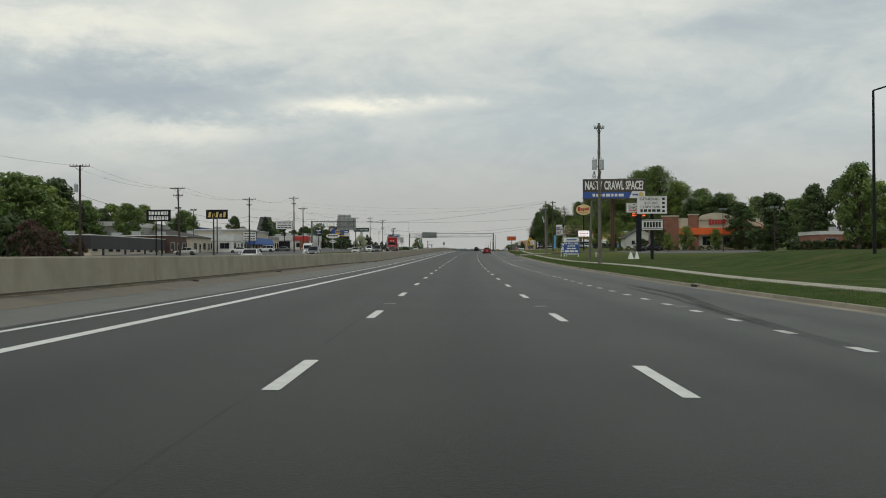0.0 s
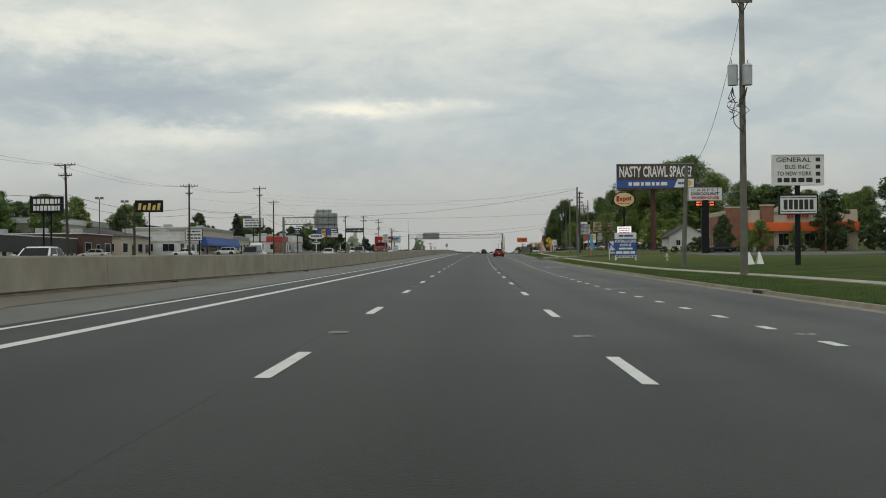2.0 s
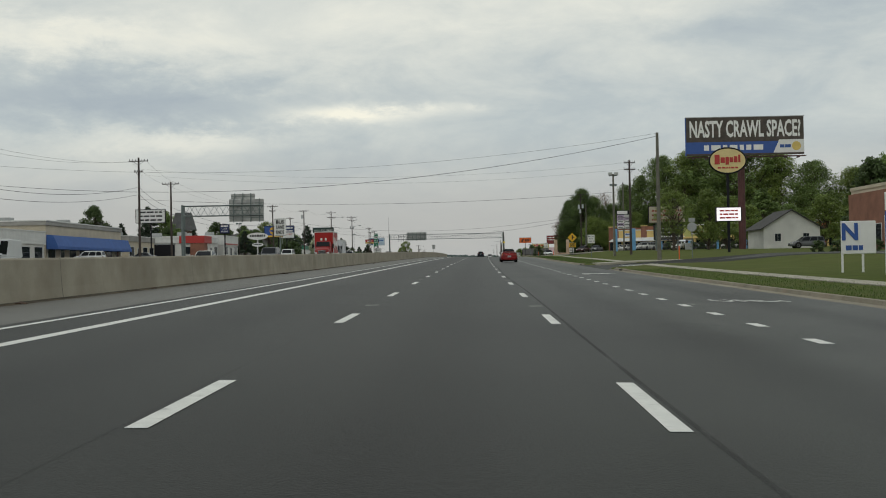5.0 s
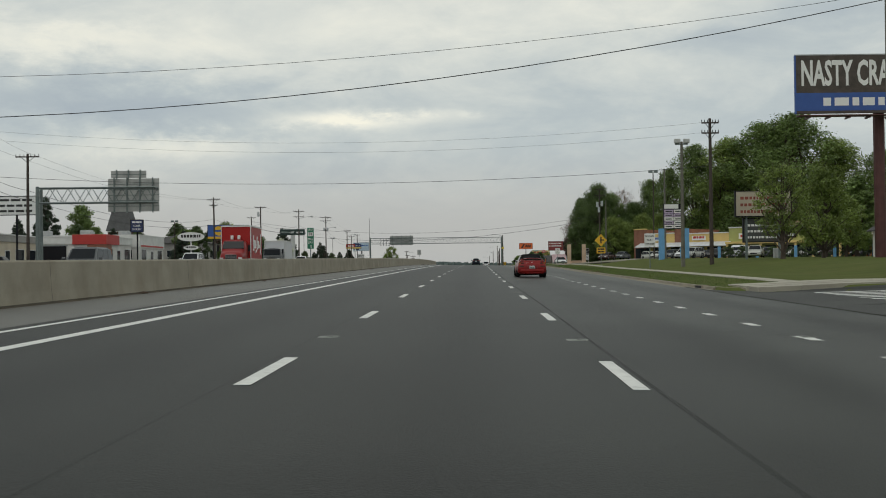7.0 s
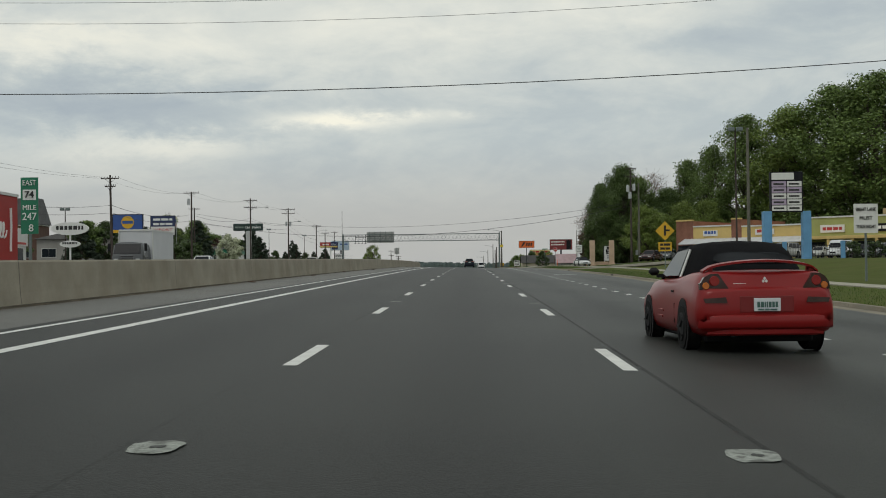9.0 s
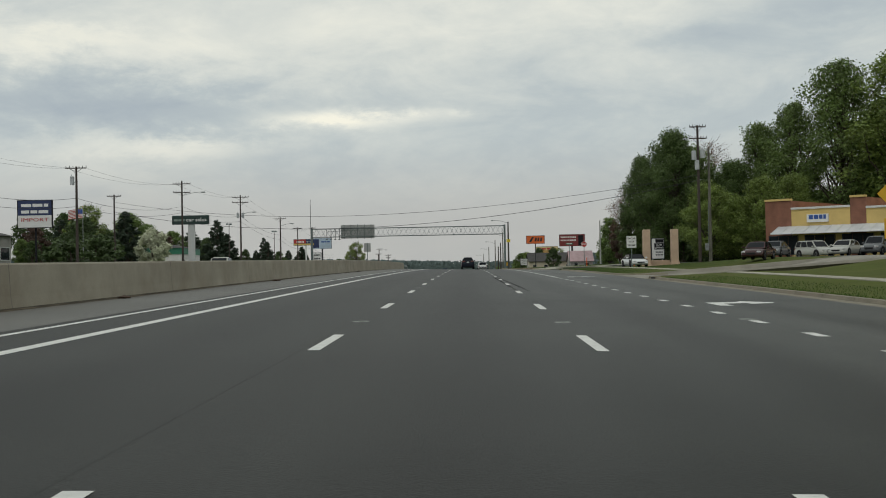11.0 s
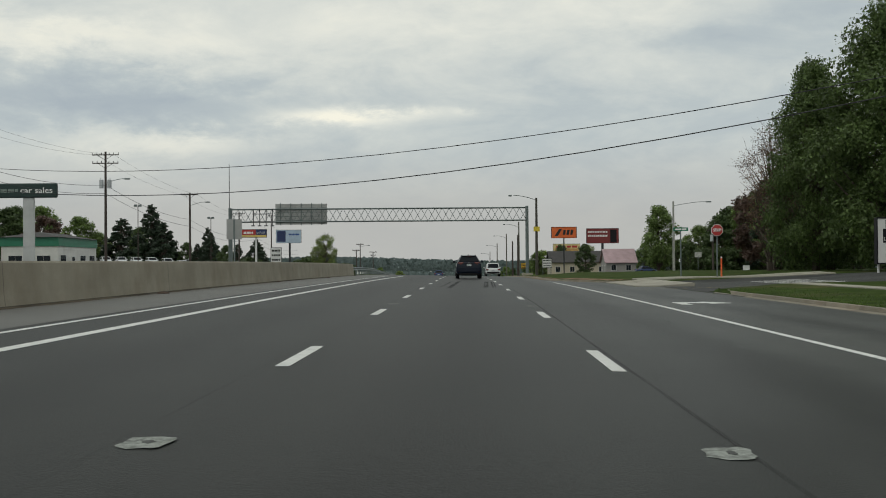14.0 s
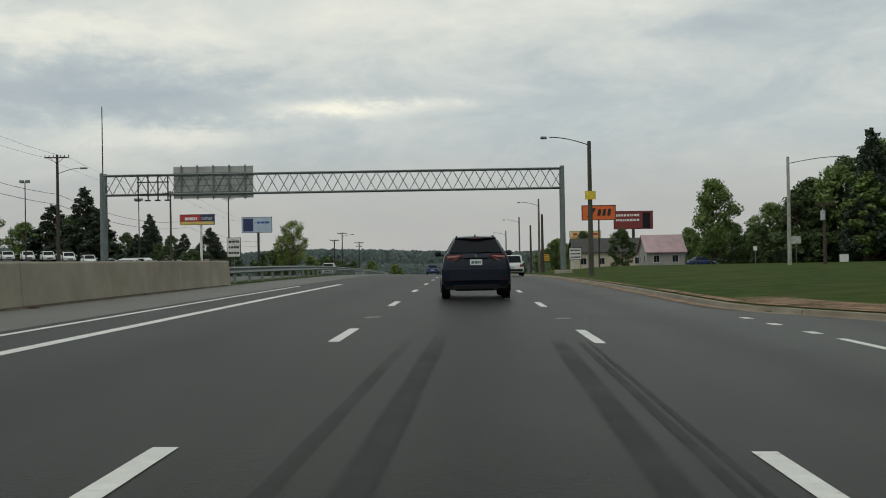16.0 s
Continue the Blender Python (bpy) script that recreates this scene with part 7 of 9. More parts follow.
def quad_panel(parent, name, pts, material, off=0.008):
    """A thin pane laid on a face: four corners in order, pushed out along their normal."""
    a = [Vector(p) for p in pts]
    n = (a[1] - a[0]).cross(a[3] - a[0]).normalized()
    bm = bmesh.new()
    lo = [bm.verts.new(p - n * 0.004) for p in a]
    hi = [bm.verts.new(p + n * off) for p in a]
    bm.faces.new(lo[::-1])
    bm.faces.new(hi)
    for i in range(4):
        bm.faces.new((lo[i], lo[(i + 1) % 4], hi[(i + 1) % 4], hi[i]))
    return part(name, bm, material, parent)


def inset(pts, k, m=None):
    c = sum((Vector(p) for p in pts), Vector()) / 4
    return [c + (Vector(p) - c) * k for p in pts]


def car(name, u, y, h, label, colour, L=4.6, Wd=1.82, H=1.45, kind="sedan", turn=0.0, group="", plate_on=True):
    """A parked or standing car; its tail is towards -y."""
    c = root(name, u, y, h, label, "van" if kind == "van" else "car", group, turn)
    hw = Wd / 2
    belt = {"sedan": 0.64, "suv": 0.60, "van": 0.52}[kind] * H
    hood = {"sedan": 0.58, "suv": 0.60, "van": 0.50}[kind] * H
    tail = {"sedan": 0.66, "suv": 0.60, "van": 0.52}[kind] * H
    z0 = 0.2 if kind == "sedan" else 0.26
    st = [(0.0, hw * 0.90, z0 + 0.12, tail * 0.84, hw * 0.80), (0.08, hw * 0.965, z0 + 0.05, tail * 0.97, hw * 0.86), (0.35, hw, z0, tail, hw * 0.9), (L * 0.3, hw, z0, belt, hw * 0.93), (L * 0.62, hw, z0, belt * 0.99, hw * 0.93), (L * 0.8, hw * 0.99, z0, hood, hw * 0.86), (L * 0.93, hw * 0.94, z0, hood * 0.9, hw * 0.76), (L * 0.985, hw * 0.84, z0 + 0.06, hood * 0.72, hw * 0.66), (L, hw * 0.76, z0 + 0.12, hood * 0.58, hw * 0.6)]
    part("body", loft(st, PROF), colour, c, smooth=True)
    yr0, yr1, yf1, yf0 = {"sedan": (0.16, 0.27, 0.56, 0.72), "suv": (0.02, 0.075, 0.60, 0.76), "van": (0.012, 0.03, 0.70, 0.90)}[kind]
    yr0, yr1, yf1, yf0 = yr0 * L, yr1 * L, yf1 * L, yf0 * L
    wb, wr = hw * 0.90, hw * (0.70 if kind == "sedan" else 0.76 if kind == "suv" else 0.84)
    zb, zr = belt * 0.97, H
    bm = bmesh.new()
    lo = [bm.verts.new(p) for p in ((-wb, yr0, zb), (wb, yr0, zb), (wb, yf0, zb), (-wb, yf0, zb))]
    hi = [bm.verts.new(p) for p in ((-wr, yr1, zr), (wr, yr1, zr), (wr, yf1, zr), (-wr, yf1, zr))]
    bm.faces.new(lo[::-1])
    bm.faces.new(hi)
    for i in range(4):
        bm.faces.new((lo[i], lo[(i + 1) % 4], hi[(i + 1) % 4], hi[i]))
    bmesh.ops.bevel(bm, geom=[e for e in bm.edges if all(v.co.z > zr - 0.01 for v in e.verts)], offset=0.09, segments=3, affect="EDGES")
    part("cabin", bm, colour, c, smooth=False)
    A = [Vector((-wb, yr0, zb)), Vector((wb, yr0, zb)), Vector((wb, yf0, zb)), Vector((-wb, yf0, zb))]
    B = [Vector((-wr, yr1, zr)), Vector((wr, yr1, zr)), Vector((wr, yf1, zr)), Vector((-wr, yf1, zr))]

    def face(i, s0, s1, t0=0.12, t1=0.86):
        j = (i + 1) % 4
        f = lambda s, t: (A[i].lerp(A[j], s)).lerp(B[i].lerp(B[j], s), t)
        return [f(s0, t0), f(s1, t0), f(s1, t1), f(s0, t1)]

    quad_panel(c, "rear_window", face(0, 0.08, 0.92), CAR_GLASS)
    quad_panel(c, "windscreen", face(2, 0.06, 0.94) if kind != "van" else face(2, 0.08, 0.92, 0.10, 0.66), CAR_GLASS)
    cuts = ((0.05, 0.46), (0.50, 0.94)) if kind == "sedan" else ((0.03, 0.27), (0.30, 0.60), (0.63, 0.95))
    if kind == "van":
        cuts = ((0.62, 0.94),)
    for s0, s1 in cuts:
        quad_panel(c, "side_window", face(1, s0, s1), CAR_GLASS)
        quad_panel(c, "side_window", face(3, 1 - s1, 1 - s0), CAR_GLASS)
    r = 0.33 if kind == "sedan" else 0.37
    for yy in (0.2 * L, 0.79 * L):
        for s in (-1, 1):
            arch(c, s * (hw * 0.992 + 0.002), yy, r * 1.16)
            wheel(c, s * (hw - 0.095), yy, r, 0.21)
    zt = tail * 0.82
    for s in (-1, 1):
        part("tail_lamp", box(s * hw * 0.62, s * hw * 0.93, -0.02, 0.16, zt - 0.09, zt + 0.1, 0.03), LAMP_RED, c)
        part("head_lamp", box(s * hw * 0.5, s * hw * 0.84, L * 0.93, L * 0.992, hood * 0.64, hood * 0.8, 0.03), LAMP_CLEAR, c)
        part("mirror", box(s * (hw + 0.0), s * (hw + 0.2), yf0 - 0.35, yf0 - 0.2, belt * 1.0, belt * 1.0 + 0.15, 0.03), colour, c)
    part("grille", box(-hw * 0.42, hw * 0.42, L * 0.975, L * 1.002, hood * 0.48, hood * 0.66, 0.01), CAR_BLACK, c)
    part("bumper", box(-hw * 0.86, hw * 0.86, -0.03, 0.12, z0 + 0.12, z0 + 0.3, 0.03), CAR_BLACK if kind != "sedan" else colour, c)
    if plate_on:
        p = part("number_plate", box(-0.16, 0.16, -0.035, -0.012, zt - 0.2, zt - 0.05), PLATE_W, c)
        bars(p, -0.12, 0.12, zt - 0.125, 0.06, PLATE_INK, -0.042, 4, 2)
    return c


NAVY = paint("navy_paint", (0.006, 0.0105, 0.021), 0.28)
WHITE_PAINT = paint("white_paint", (0.60, 0.61, 0.61))
SILVER = paint("silver_paint", (0.38, 0.38, 0.35))
GREY_CAR = paint("grey_paint_car", (0.10, 0.105, 0.11))
BLACK_CAR = paint("black_paint_car", (0.015, 0.015, 0.018))
MAROON_CAR = paint("maroon_paint", (0.045, 0.02, 0.02))
RED_CAR = paint("red_paint", (0.215, 0.010, 0.010), 0.28)
BLUE_CAR = paint("blue_paint", (0.03, 0.05, 0.12))


def hull(stations):
    """A body from whole cross-sections: (y, right-hand outline of (x, z) from the keel to the crown)."""
    bm = bmesh.new()
    rows = []
    for y, half in stations:
        ring = [(x, z) for x, z in half] + [(-x, z) for x, z in reversed(half) if x > 1e-4]
        rows.append([bm.verts.new((x, y, z)) for x, z in ring])
    n = len(rows[0])
    for a, b in zip(rows[:-1], rows[1:]):
        for i in range(n):
            bm.faces.new((a[i], a[(i + 1) % n], b[(i + 1) % n], b[i]))
    bm.faces.new(rows[0])
    bm.faces.new(rows[-1][::-1])
    bmesh.ops.recalc_face_normals(bm, faces=bm.faces[:])
    return bm


def moulding(outline, front, depth=0.15):
    """A piece let into a bowed face: outline of (x, z), its front at y = front(x)."""
    bm = bmesh.new()
    lo = [bm.verts.new((x, front(x), z)) for x, z in outline]
    hi = [bm.verts.new((x, front(x) + depth, z)) for x, z in outline]
    n = len(outline)
    for i in range(n):
        bm.faces.new((lo[i], lo[(i + 1) % n], hi[(i + 1) % n], hi[i]))
    bm.faces.new(lo)
    bm.faces.new(hi[::-1])
    bmesh.ops.recalc_face_normals(bm, faces=bm.faces[:])
    return bm


def belt(half, z0, z1, front, depth=0.15, n=16):
    """A band across the tail with rounded upper and lower edges."""
    bm = bmesh.new()
    rows = []
    for i in range(n + 1):
        x = half * (2 * i / n - 1)
        y, e = front(x), 0.02
        rows.append([bm.verts.new((x, y + dy, z)) for dy, z in ((depth, z0), (e, z0), (0.0, z0 + e), (0.0, z1 - e), (e, z1), (depth, z1))])
    for a, b in zip(rows[:-1], rows[1:]):
        for i in range(6):
            bm.faces.new((a[i], a[(i + 1) % 6], b[(i + 1) % 6], b[i]))
    bm.faces.new(rows[0][::-1])
    bm.faces.new(rows[-1])
    bmesh.ops.recalc_face_normals(bm, faces=bm.faces[:])
    return bm


def disc(x, y, z, r, depth=0.02, n=18):
    bm = bmesh.new()
    bmesh.ops.create_cone(bm, cap_ends=True, segments=n, radius1=r, radius2=r * 0.86, depth=depth, matrix=pose(x, y, z, 90))
    return bm


CLEAR_RED = mat("clear_red_lens", (0.36, 0.17, 0.15), 0.12, 0, 0.1, 6.0, 0.0, spec=0.6)


def navy_suv():
    """The sport utility car ahead in the same lane, seen from behind."""
    y = 503.8
    c = root("sport_utility_car", 0.26, y, lane_h(0.26), "dark navy sport utility car on the road, rear view", "car")
    c.matrix_basis = c.matrix_basis @ Matrix.Diagonal((1, 1, 1.045, 1))

    def ring(w, zb, zs, ws, zr, wr):
        return ((0, zb), (0.78 * w, zb), (0.93 * w, zb + 0.07), (0.985 * w, zb + 0.2), (w, 0.62), (w, 0.80), (0.97 * w, 0.96), (ws + 0.025, zs - 0.06), (ws, zs), (ws - 0.035, zs + 0.02), (wr + 0.10 * (ws - wr), zr - 0.09 * (zr - zs)), (wr - 0.02, zr - 0.03 * (zr - zs)), (wr * 0.72, zr), (0, zr + 0.018))

    st = [(0.0, ring(0.86, 0.34, 0.98, 0.80, 1.00, 0.72)), (0.05, ring(0.93, 0.31, 1.12, 0.84, 1.15, 0.74)), (0.12, ring(0.955, 0.30, 1.19, 0.855, 1.25, 0.74)), (0.24, ring(0.965, 0.29, 1.20, 0.86, 1.44, 0.66)), (0.42, ring(0.965, 0.28, 1.205, 0.865, 1.63, 0.57)), (0.62, ring(0.965, 0.28, 1.205, 0.87, 1.675, 0.565)), (1.5, ring(0.965, 0.28, 1.19, 0.875, 1.715, 0.575)), (2.5, ring(0.965, 0.28, 1.17, 0.875, 1.69, 0.58)), (3.0, ring(0.965, 0.28, 1.15, 0.87, 1.50, 0.62)), (3.6, ring(0.96, 0.29, 1.10, 0.85, 1.14, 0.70)), (4.4, ring(0.91, 0.31, 1.0, 0.76, 1.02, 0.62)), (4.75, ring(0.80, 0.36, 0.9, 0.62, 0.92, 0.5))]
    part("body", hull(st), NAVY, c, smooth=True)
    quad_panel(c, "rear_window", ((-0.73, 0.105, 1.245), (0.73, 0.105, 1.245), (0.545, 0.375, 1.605), (-0.545, 0.375, 1.605)), CAR_GLASS, 0.022)
    part("spoiler", belt(0.57, 1.615, 1.668, lambda x: 0.27 + 0.09 * (x / 0.57) ** 2, 0.35), NAVY, c)
    part("brake_light", box(-0.17, 0.17, 0.262, 0.275, 1.628, 1.65), LAMP_RED, c)
    part("wiper", tube((0.0, 0.075, 1.25), (0.40, 0.10, 1.285), 0.012), CAR_BLACK, c)
    tail = lambda x: -0.016 + 0.10 * max(0.0, (abs(x) - 0.5) / 0.4) ** 2
    for s in (-1, 1):
        quad_panel(c, "side_window", [(s * 0.845, 0.62, 1.24), (s * 0.85, 2.85, 1.20), (s * 0.655, 2.45, 1.60), (s * 0.635, 0.8, 1.59)][::s], CAR_GLASS, 0.012)
        l = part("tail_lamp", moulding(((s * 0.37, 1.155), (s * 0.55, 1.06), (s * 0.72, 1.0), (s * 0.88, 0.99), (s * 0.875, 1.12), (s * 0.80, 1.205), (s * 0.62, 1.215), (s * 0.40, 1.195)), tail, 0.2), LAMP_RED, c)
        part("lens_strip", moulding(((s * 0.44, 1.165), (s * 0.60, 1.13), (s * 0.80, 1.11), (s * 0.80, 1.165), (s * 0.60, 1.185), (s * 0.46, 1.185)), lambda x: tail(x) - 0.012, 0.03), CLEAR_RED, l)
        part("reflector", moulding(((s * 0.70, 0.50), (s * 0.90, 0.53), (s * 0.90, 0.575), (s * 0.72, 0.545)), lambda x: -0.048 + 0.10 * abs(x / 0.95) ** 6, 0.05), mat("dark_red_lens", (0.05, 0.008, 0.010), 0.2, 0, 0.1, 6.0, 0.0), c)
        bm = box(s * 0.98, s * 1.17, 2.95, 3.08, 1.17, 1.33, 0.045)
        add_box(bm, s * 0.84, s * 1.0, 2.98, 3.04, 1.17, 1.21)
        part("mirror", bm, NAVY, c)
        for yy in (0.95, 3.85):
            arch(c, s * 0.958, yy, 0.42)
            wheel(c, s * 0.845, yy, 0.37, 0.24)
        part("roof_rail", tube((s * 0.52, 0.75, 1.70), (s * 0.52, 2.4, 1.725), 0.02), CAR_BLACK, c)
    part("garnish", belt(0.33, 1.10, 1.13, lambda x: -0.03, 0.05, 6), CAR_BLACK, c)
    part("badge", disc(0, -0.035, 1.165, 0.045, 0.02), RIM, c, "small bright badge")
    p = part("number_plate", box(-0.17, 0.17, -0.032, -0.008, 0.92, 1.075), PLATE_W, c)
    bars(p, -0.13, 0.13, 0.995, 0.06, PLATE_INK, -0.039, 4, 2)
    part("bumper", belt(0.955, 0.50, 0.84, lambda x: -0.04 + 0.10 * abs(x / 0.95) ** 6, 0.2), NAVY, c)
    part("bumper_skirt", belt(0.86, 0.27, 0.40, lambda x: -0.02 + 0.10 * abs(x / 0.88) ** 6, 0.25), RUBBER, c)
    part("exhaust", tube((0.5, -0.02, 0.29), (0.5, 0.3, 0.29), 0.04), CAR_BLACK, c)
    part("axle_beam", box(-0.6, 0.6, 0.75, 1.1, 0.22, 0.36, 0.04), CAR_BLACK, c)
    part("aerial", moulding(((-0.02, 1.70), (0.02, 1.70), (0.008, 1.765), (-0.008, 1.765)), lambda x: 0.75, 0.12), NAVY, c)


navy_suv()


def red_convertible():
    """The low red two-door car with its black cloth top up."""
    c = root("convertible_car", 3.88, 281.9, lane_h(3.8), "red two-door convertible with black cloth top raised", "car")

    def ring(w, zb, zt, wt):
        m = max(zt - 0.1, 0.58)
        return ((0, zb), (0.80 * w, zb), (0.93 * w, zb + 0.05), (0.98 * w, zb + 0.14), (w, 0.44), (w, 0.54), (0.985 * w, 0.60 + 0.25 * (m - 0.58)), (0.5 * (0.985 * w + wt) + 0.02, m - 0.03), (wt + 0.035, m + 0.045), (wt, zt - 0.02), (wt - 0.05, zt), (wt * 0.5, zt + 0.012), (0, zt + 0.016))

    st = [(0.0, ring(0.77, 0.36, 0.79, 0.70)), (0.03, ring(0.835, 0.31, 0.825, 0.75)), (0.075, ring(0.862, 0.27, 0.845, 0.76)), (0.10, ring(0.872, 0.26, 0.99, 0.72)), (0.17, ring(0.882, 0.24, 1.045, 0.73)), (0.40, ring(0.892, 0.22, 1.06, 0.755)), (0.90, ring(0.895, 0.21, 1.04, 0.79)), (1.45, ring(0.885, 0.20, 0.99, 0.80)), (2.1, ring(0.88, 0.19, 0.96, 0.805)), (2.8, ring(0.885, 0.19, 0.955, 0.80)), (3.5, ring(0.895, 0.20, 0.92, 0.78)), (3.95, ring(0.885, 0.21, 0.84, 0.72)), (4.3, ring(0.80, 0.24, 0.72, 0.60)), (4.49, ring(0.62, 0.3, 0.66, 0.46))]
    part("body", hull(st), RED_CAR, c, smooth=True)
    cloth = mat("black_cloth", (0.008, 0.008, 0.009), 1.0, 0, 0.2, 6.0, 0.1, 60.0, spec=0.08)

    def hood(w, zt, wt):
        return ((0, 0.9), (w, 0.9), (w, 1.02), (w - 0.42 * (w - wt), 1.02 + 0.4 * (zt - 1.02)), (wt + 0.035, zt - 0.075), (wt - 0.03, zt - 0.02), (wt * 0.6, zt), (0, zt + 0.012))

    top = [(0.52, hood(0.62, 1.07, 0.58)), (0.66, hood(0.66, 1.15, 0.57)), (0.92, hood(0.69, 1.33, 0.55)), (1.15, hood(0.71, 1.43, 0.53)), (1.55, hood(0.73, 1.465, 0.53)), (2.2, hood(0.74, 1.45, 0.53)), (2.5, hood(0.74, 1.40, 0.545)), (2.56, hood(0.74, 1.36, 0.55))]
    part("soft_top", hull(top), cloth, c, "black cloth soft top", smooth=True)
    pane = [(0.50 * math.copysign(abs(math.cos(a)) ** 0.6, math.cos(a)), math.copysign(abs(math.sin(a)) ** 0.6, math.sin(a))) for a in (math.tau * i / 24 for i in range(24))]
    bm = bmesh.new()
    v = [bm.verts.new((x * (1 - 0.12 * k), 0.772 + 0.11 * k - 0.022, 1.225 + 0.075 * k + 0.014)) for x, k in pane]
    bm.faces.new(v)
    bmesh.ops.solidify(bm, geom=bm.faces[:], thickness=0.01)
    part("rear_window", bm, CAR_GLASS, c)
    for s in (-1, 1):
        quad_panel(c, "side_window", [(s * 0.765, 1.62, 0.99), (s * 0.765, 2.95, 0.97), (s * 0.60, 2.5, 1.33), (s * 0.59, 1.75, 1.36)][::s], CAR_GLASS, 0.03)
        part("window_trim", tube((s * 0.772, 1.58, 0.98), (s * 0.60, 1.72, 1.36), 0.018, None, 6), TRIM_W, c, "bright upright strip behind the side window")
        part("pillar", tube((s * 0.745, 3.05, 0.96), (s * 0.58, 2.50, 1.38), 0.032, None, 8), CAR_BLACK, c)
        part("side_strake", box(s * 0.874, s * 0.892, 2.35, 2.75, 0.40, 0.43, 0.005), RED_CAR, c)
        part("side_strake", box(s * 0.874, s * 0.892, 2.30, 2.70, 0.49, 0.52, 0.005), RED_CAR, c)
    quad_panel(c, "windscreen", ((0.70, 3.05, 0.96), (-0.70, 3.05, 0.96), (-0.55, 2.54, 1.38), (0.55, 2.54, 1.38)), CAR_GLASS, 0.02)
    bm = bmesh.new()
    rings = []
    for i in range(19):
        x = -0.745 + 1.49 * i / 18
        k = abs(x / 0.745)
        yy, z = 0.10 + 0.26 * k ** 2, 1.185 - 0.085 * k ** 2 - 0.05 * k ** 12
        rings.append([bm.verts.new((x, yy + dy, z + dz)) for dy, dz in ((-0.07, -0.014), (-0.07, 0.012), (0.06, 0.026), (0.11, 0.006), (0.04, -0.016))])
    for a, b in zip(rings[:-1], rings[1:]):
        for i in range(5):
            bm.faces.new((a[i], a[(i + 1) % 5], b[(i + 1) % 5], b[i]))
    bm.faces.new(rings[0][::-1])
    bm.faces.new(rings[-1])
    for s in (-1, 1):
        add_box(bm, s * 0.62, s * 0.68, 0.27, 0.42, 1.0, 1.11)
    bmesh.ops.recalc_face_normals(bm, faces=bm.faces[:])
    part("spoiler", bm, RED_CAR, c)
    dark = mat("smoked_lens", (0.052, 0.03, 0.027), 0.14, 0, 0.2, 8.0, 0.0, spec=0.6)
    lens_red = mat("round_red_lens", (0.24, 0.016, 0.014), 0.15, 0, 0.1, 8.0, 0.0, spec=0.5)
    lid = lambda x: 0.04 + 0.045 * max(0.0, (abs(x) - 0.42) / 0.38) ** 2
    rear = lambda x: -0.016 + 0.014 * max(0.0, (abs(x) - 0.4) / 0.42) ** 2
    for s in (-1, 1):
        l = part("tail_lamp", moulding(((s * 0.46, 0.825), (s * 0.65, 0.815), (s * 0.83, 0.825), (s * 0.825, 0.90), (s * 0.77, 0.985), (s * 0.70, 1.025), (s * 0.60, 1.03), (s * 0.545, 0.95)), lid, 0.2), dark, c, "smoked tail lamp cluster")
        part("lens", disc(s * 0.645, lid(0.645) - 0.004, 0.935, 0.068), lens_red, l)
        part("lens", disc(s * 0.752, lid(0.752) - 0.012, 0.875, 0.046), LAMP_AMBER, l)
        part("reflector", moulding(((s * 0.50, 0.66), (s * 0.78, 0.66), (s * 0.80, 0.715), (s * 0.52, 0.73)), rear, 0.1), dark, c)
        bm = box(s * 0.85, s * 1.0, 2.74, 2.88, 1.0, 1.12, 0.045)
        add_box(bm, s * 0.74, s * 0.88, 2.79, 2.85, 0.97, 1.02)
        part("mirror", bm, CAR_BLACK, c)
        for yy in (0.88, 3.48):
            arch(c, s * 0.888, yy, 0.365)
            wheel(c, s * 0.80, yy, 0.32, 0.215, CAR_BLACK)
        part("door_line", box(s * 0.878, s * 0.886, 1.50, 1.512, 0.35, 0.62), CAR_BLACK, c)
        part("door_handle", box(s * 0.845, s * 0.872, 1.62, 1.80, 0.77, 0.80, 0.006), CAR_BLACK, c)
    part("bumper", belt(0.85, 0.33, 0.505, lambda x: -0.035 + 0.02 * abs(x / 0.86) ** 2 + 0.075 * abs(x / 0.86) ** 8, 0.25), RED_CAR, c, smooth=True)
    part("bumper_skirt", belt(0.74, 0.245, 0.335, lambda x: -0.005 + 0.08 * abs(x / 0.74) ** 4, 0.3), RED_CAR, c)
    # darker copy of the body red paints in the recess's shade
    part("plate_recess", box(-0.345, 0.345, -0.006, 0.05, 0.535, 0.745, 0.008), mat("recess_shade_red", (0.17, 0.009, 0.009), 0.35, 0, 0.05, 1.0, 0.0), c)
    p = part("number_plate", box(-0.168, 0.168, -0.03, -0.008, 0.55, 0.715, 0.004), PLATE_W, c)
    bars(p, -0.13, 0.13, 0.635, 0.07, PLATE_INK, -0.037, 7, 2)
    bars(p, -0.12, 0.12, 0.572, 0.018, PLATE_INK, -0.037, 3, 4)
    bm = bmesh.new()
    for a in (90, 210, 330):
        x, z = 0.024 * math.cos(radians(a)), 0.024 * math.sin(radians(a))
        bmesh.ops.create_cone(bm, cap_ends=True, segments=4, radius1=0.021, radius2=0.021, depth=0.012, matrix=pose(x, 0.088, 0.94 + z, 90, 0, 0))
    part("badge", bm, SIGN_WHITE, c, "small bright badge")
    bars(c, -0.40, -0.24, 0.895, 0.018, SIGN_WHITE, 0.082, 1, 3, "name_bar")
    part("exhaust", tube((-0.42, 0.03, 0.265), (-0.42, 0.3, 0.265), 0.045), CAR_BLACK, c)
    part("underbody", box(-0.7, 0.7, 0.4, 3.9, 0.14, 0.24, 0.02), CAR_BLACK, c)


red_convertible()
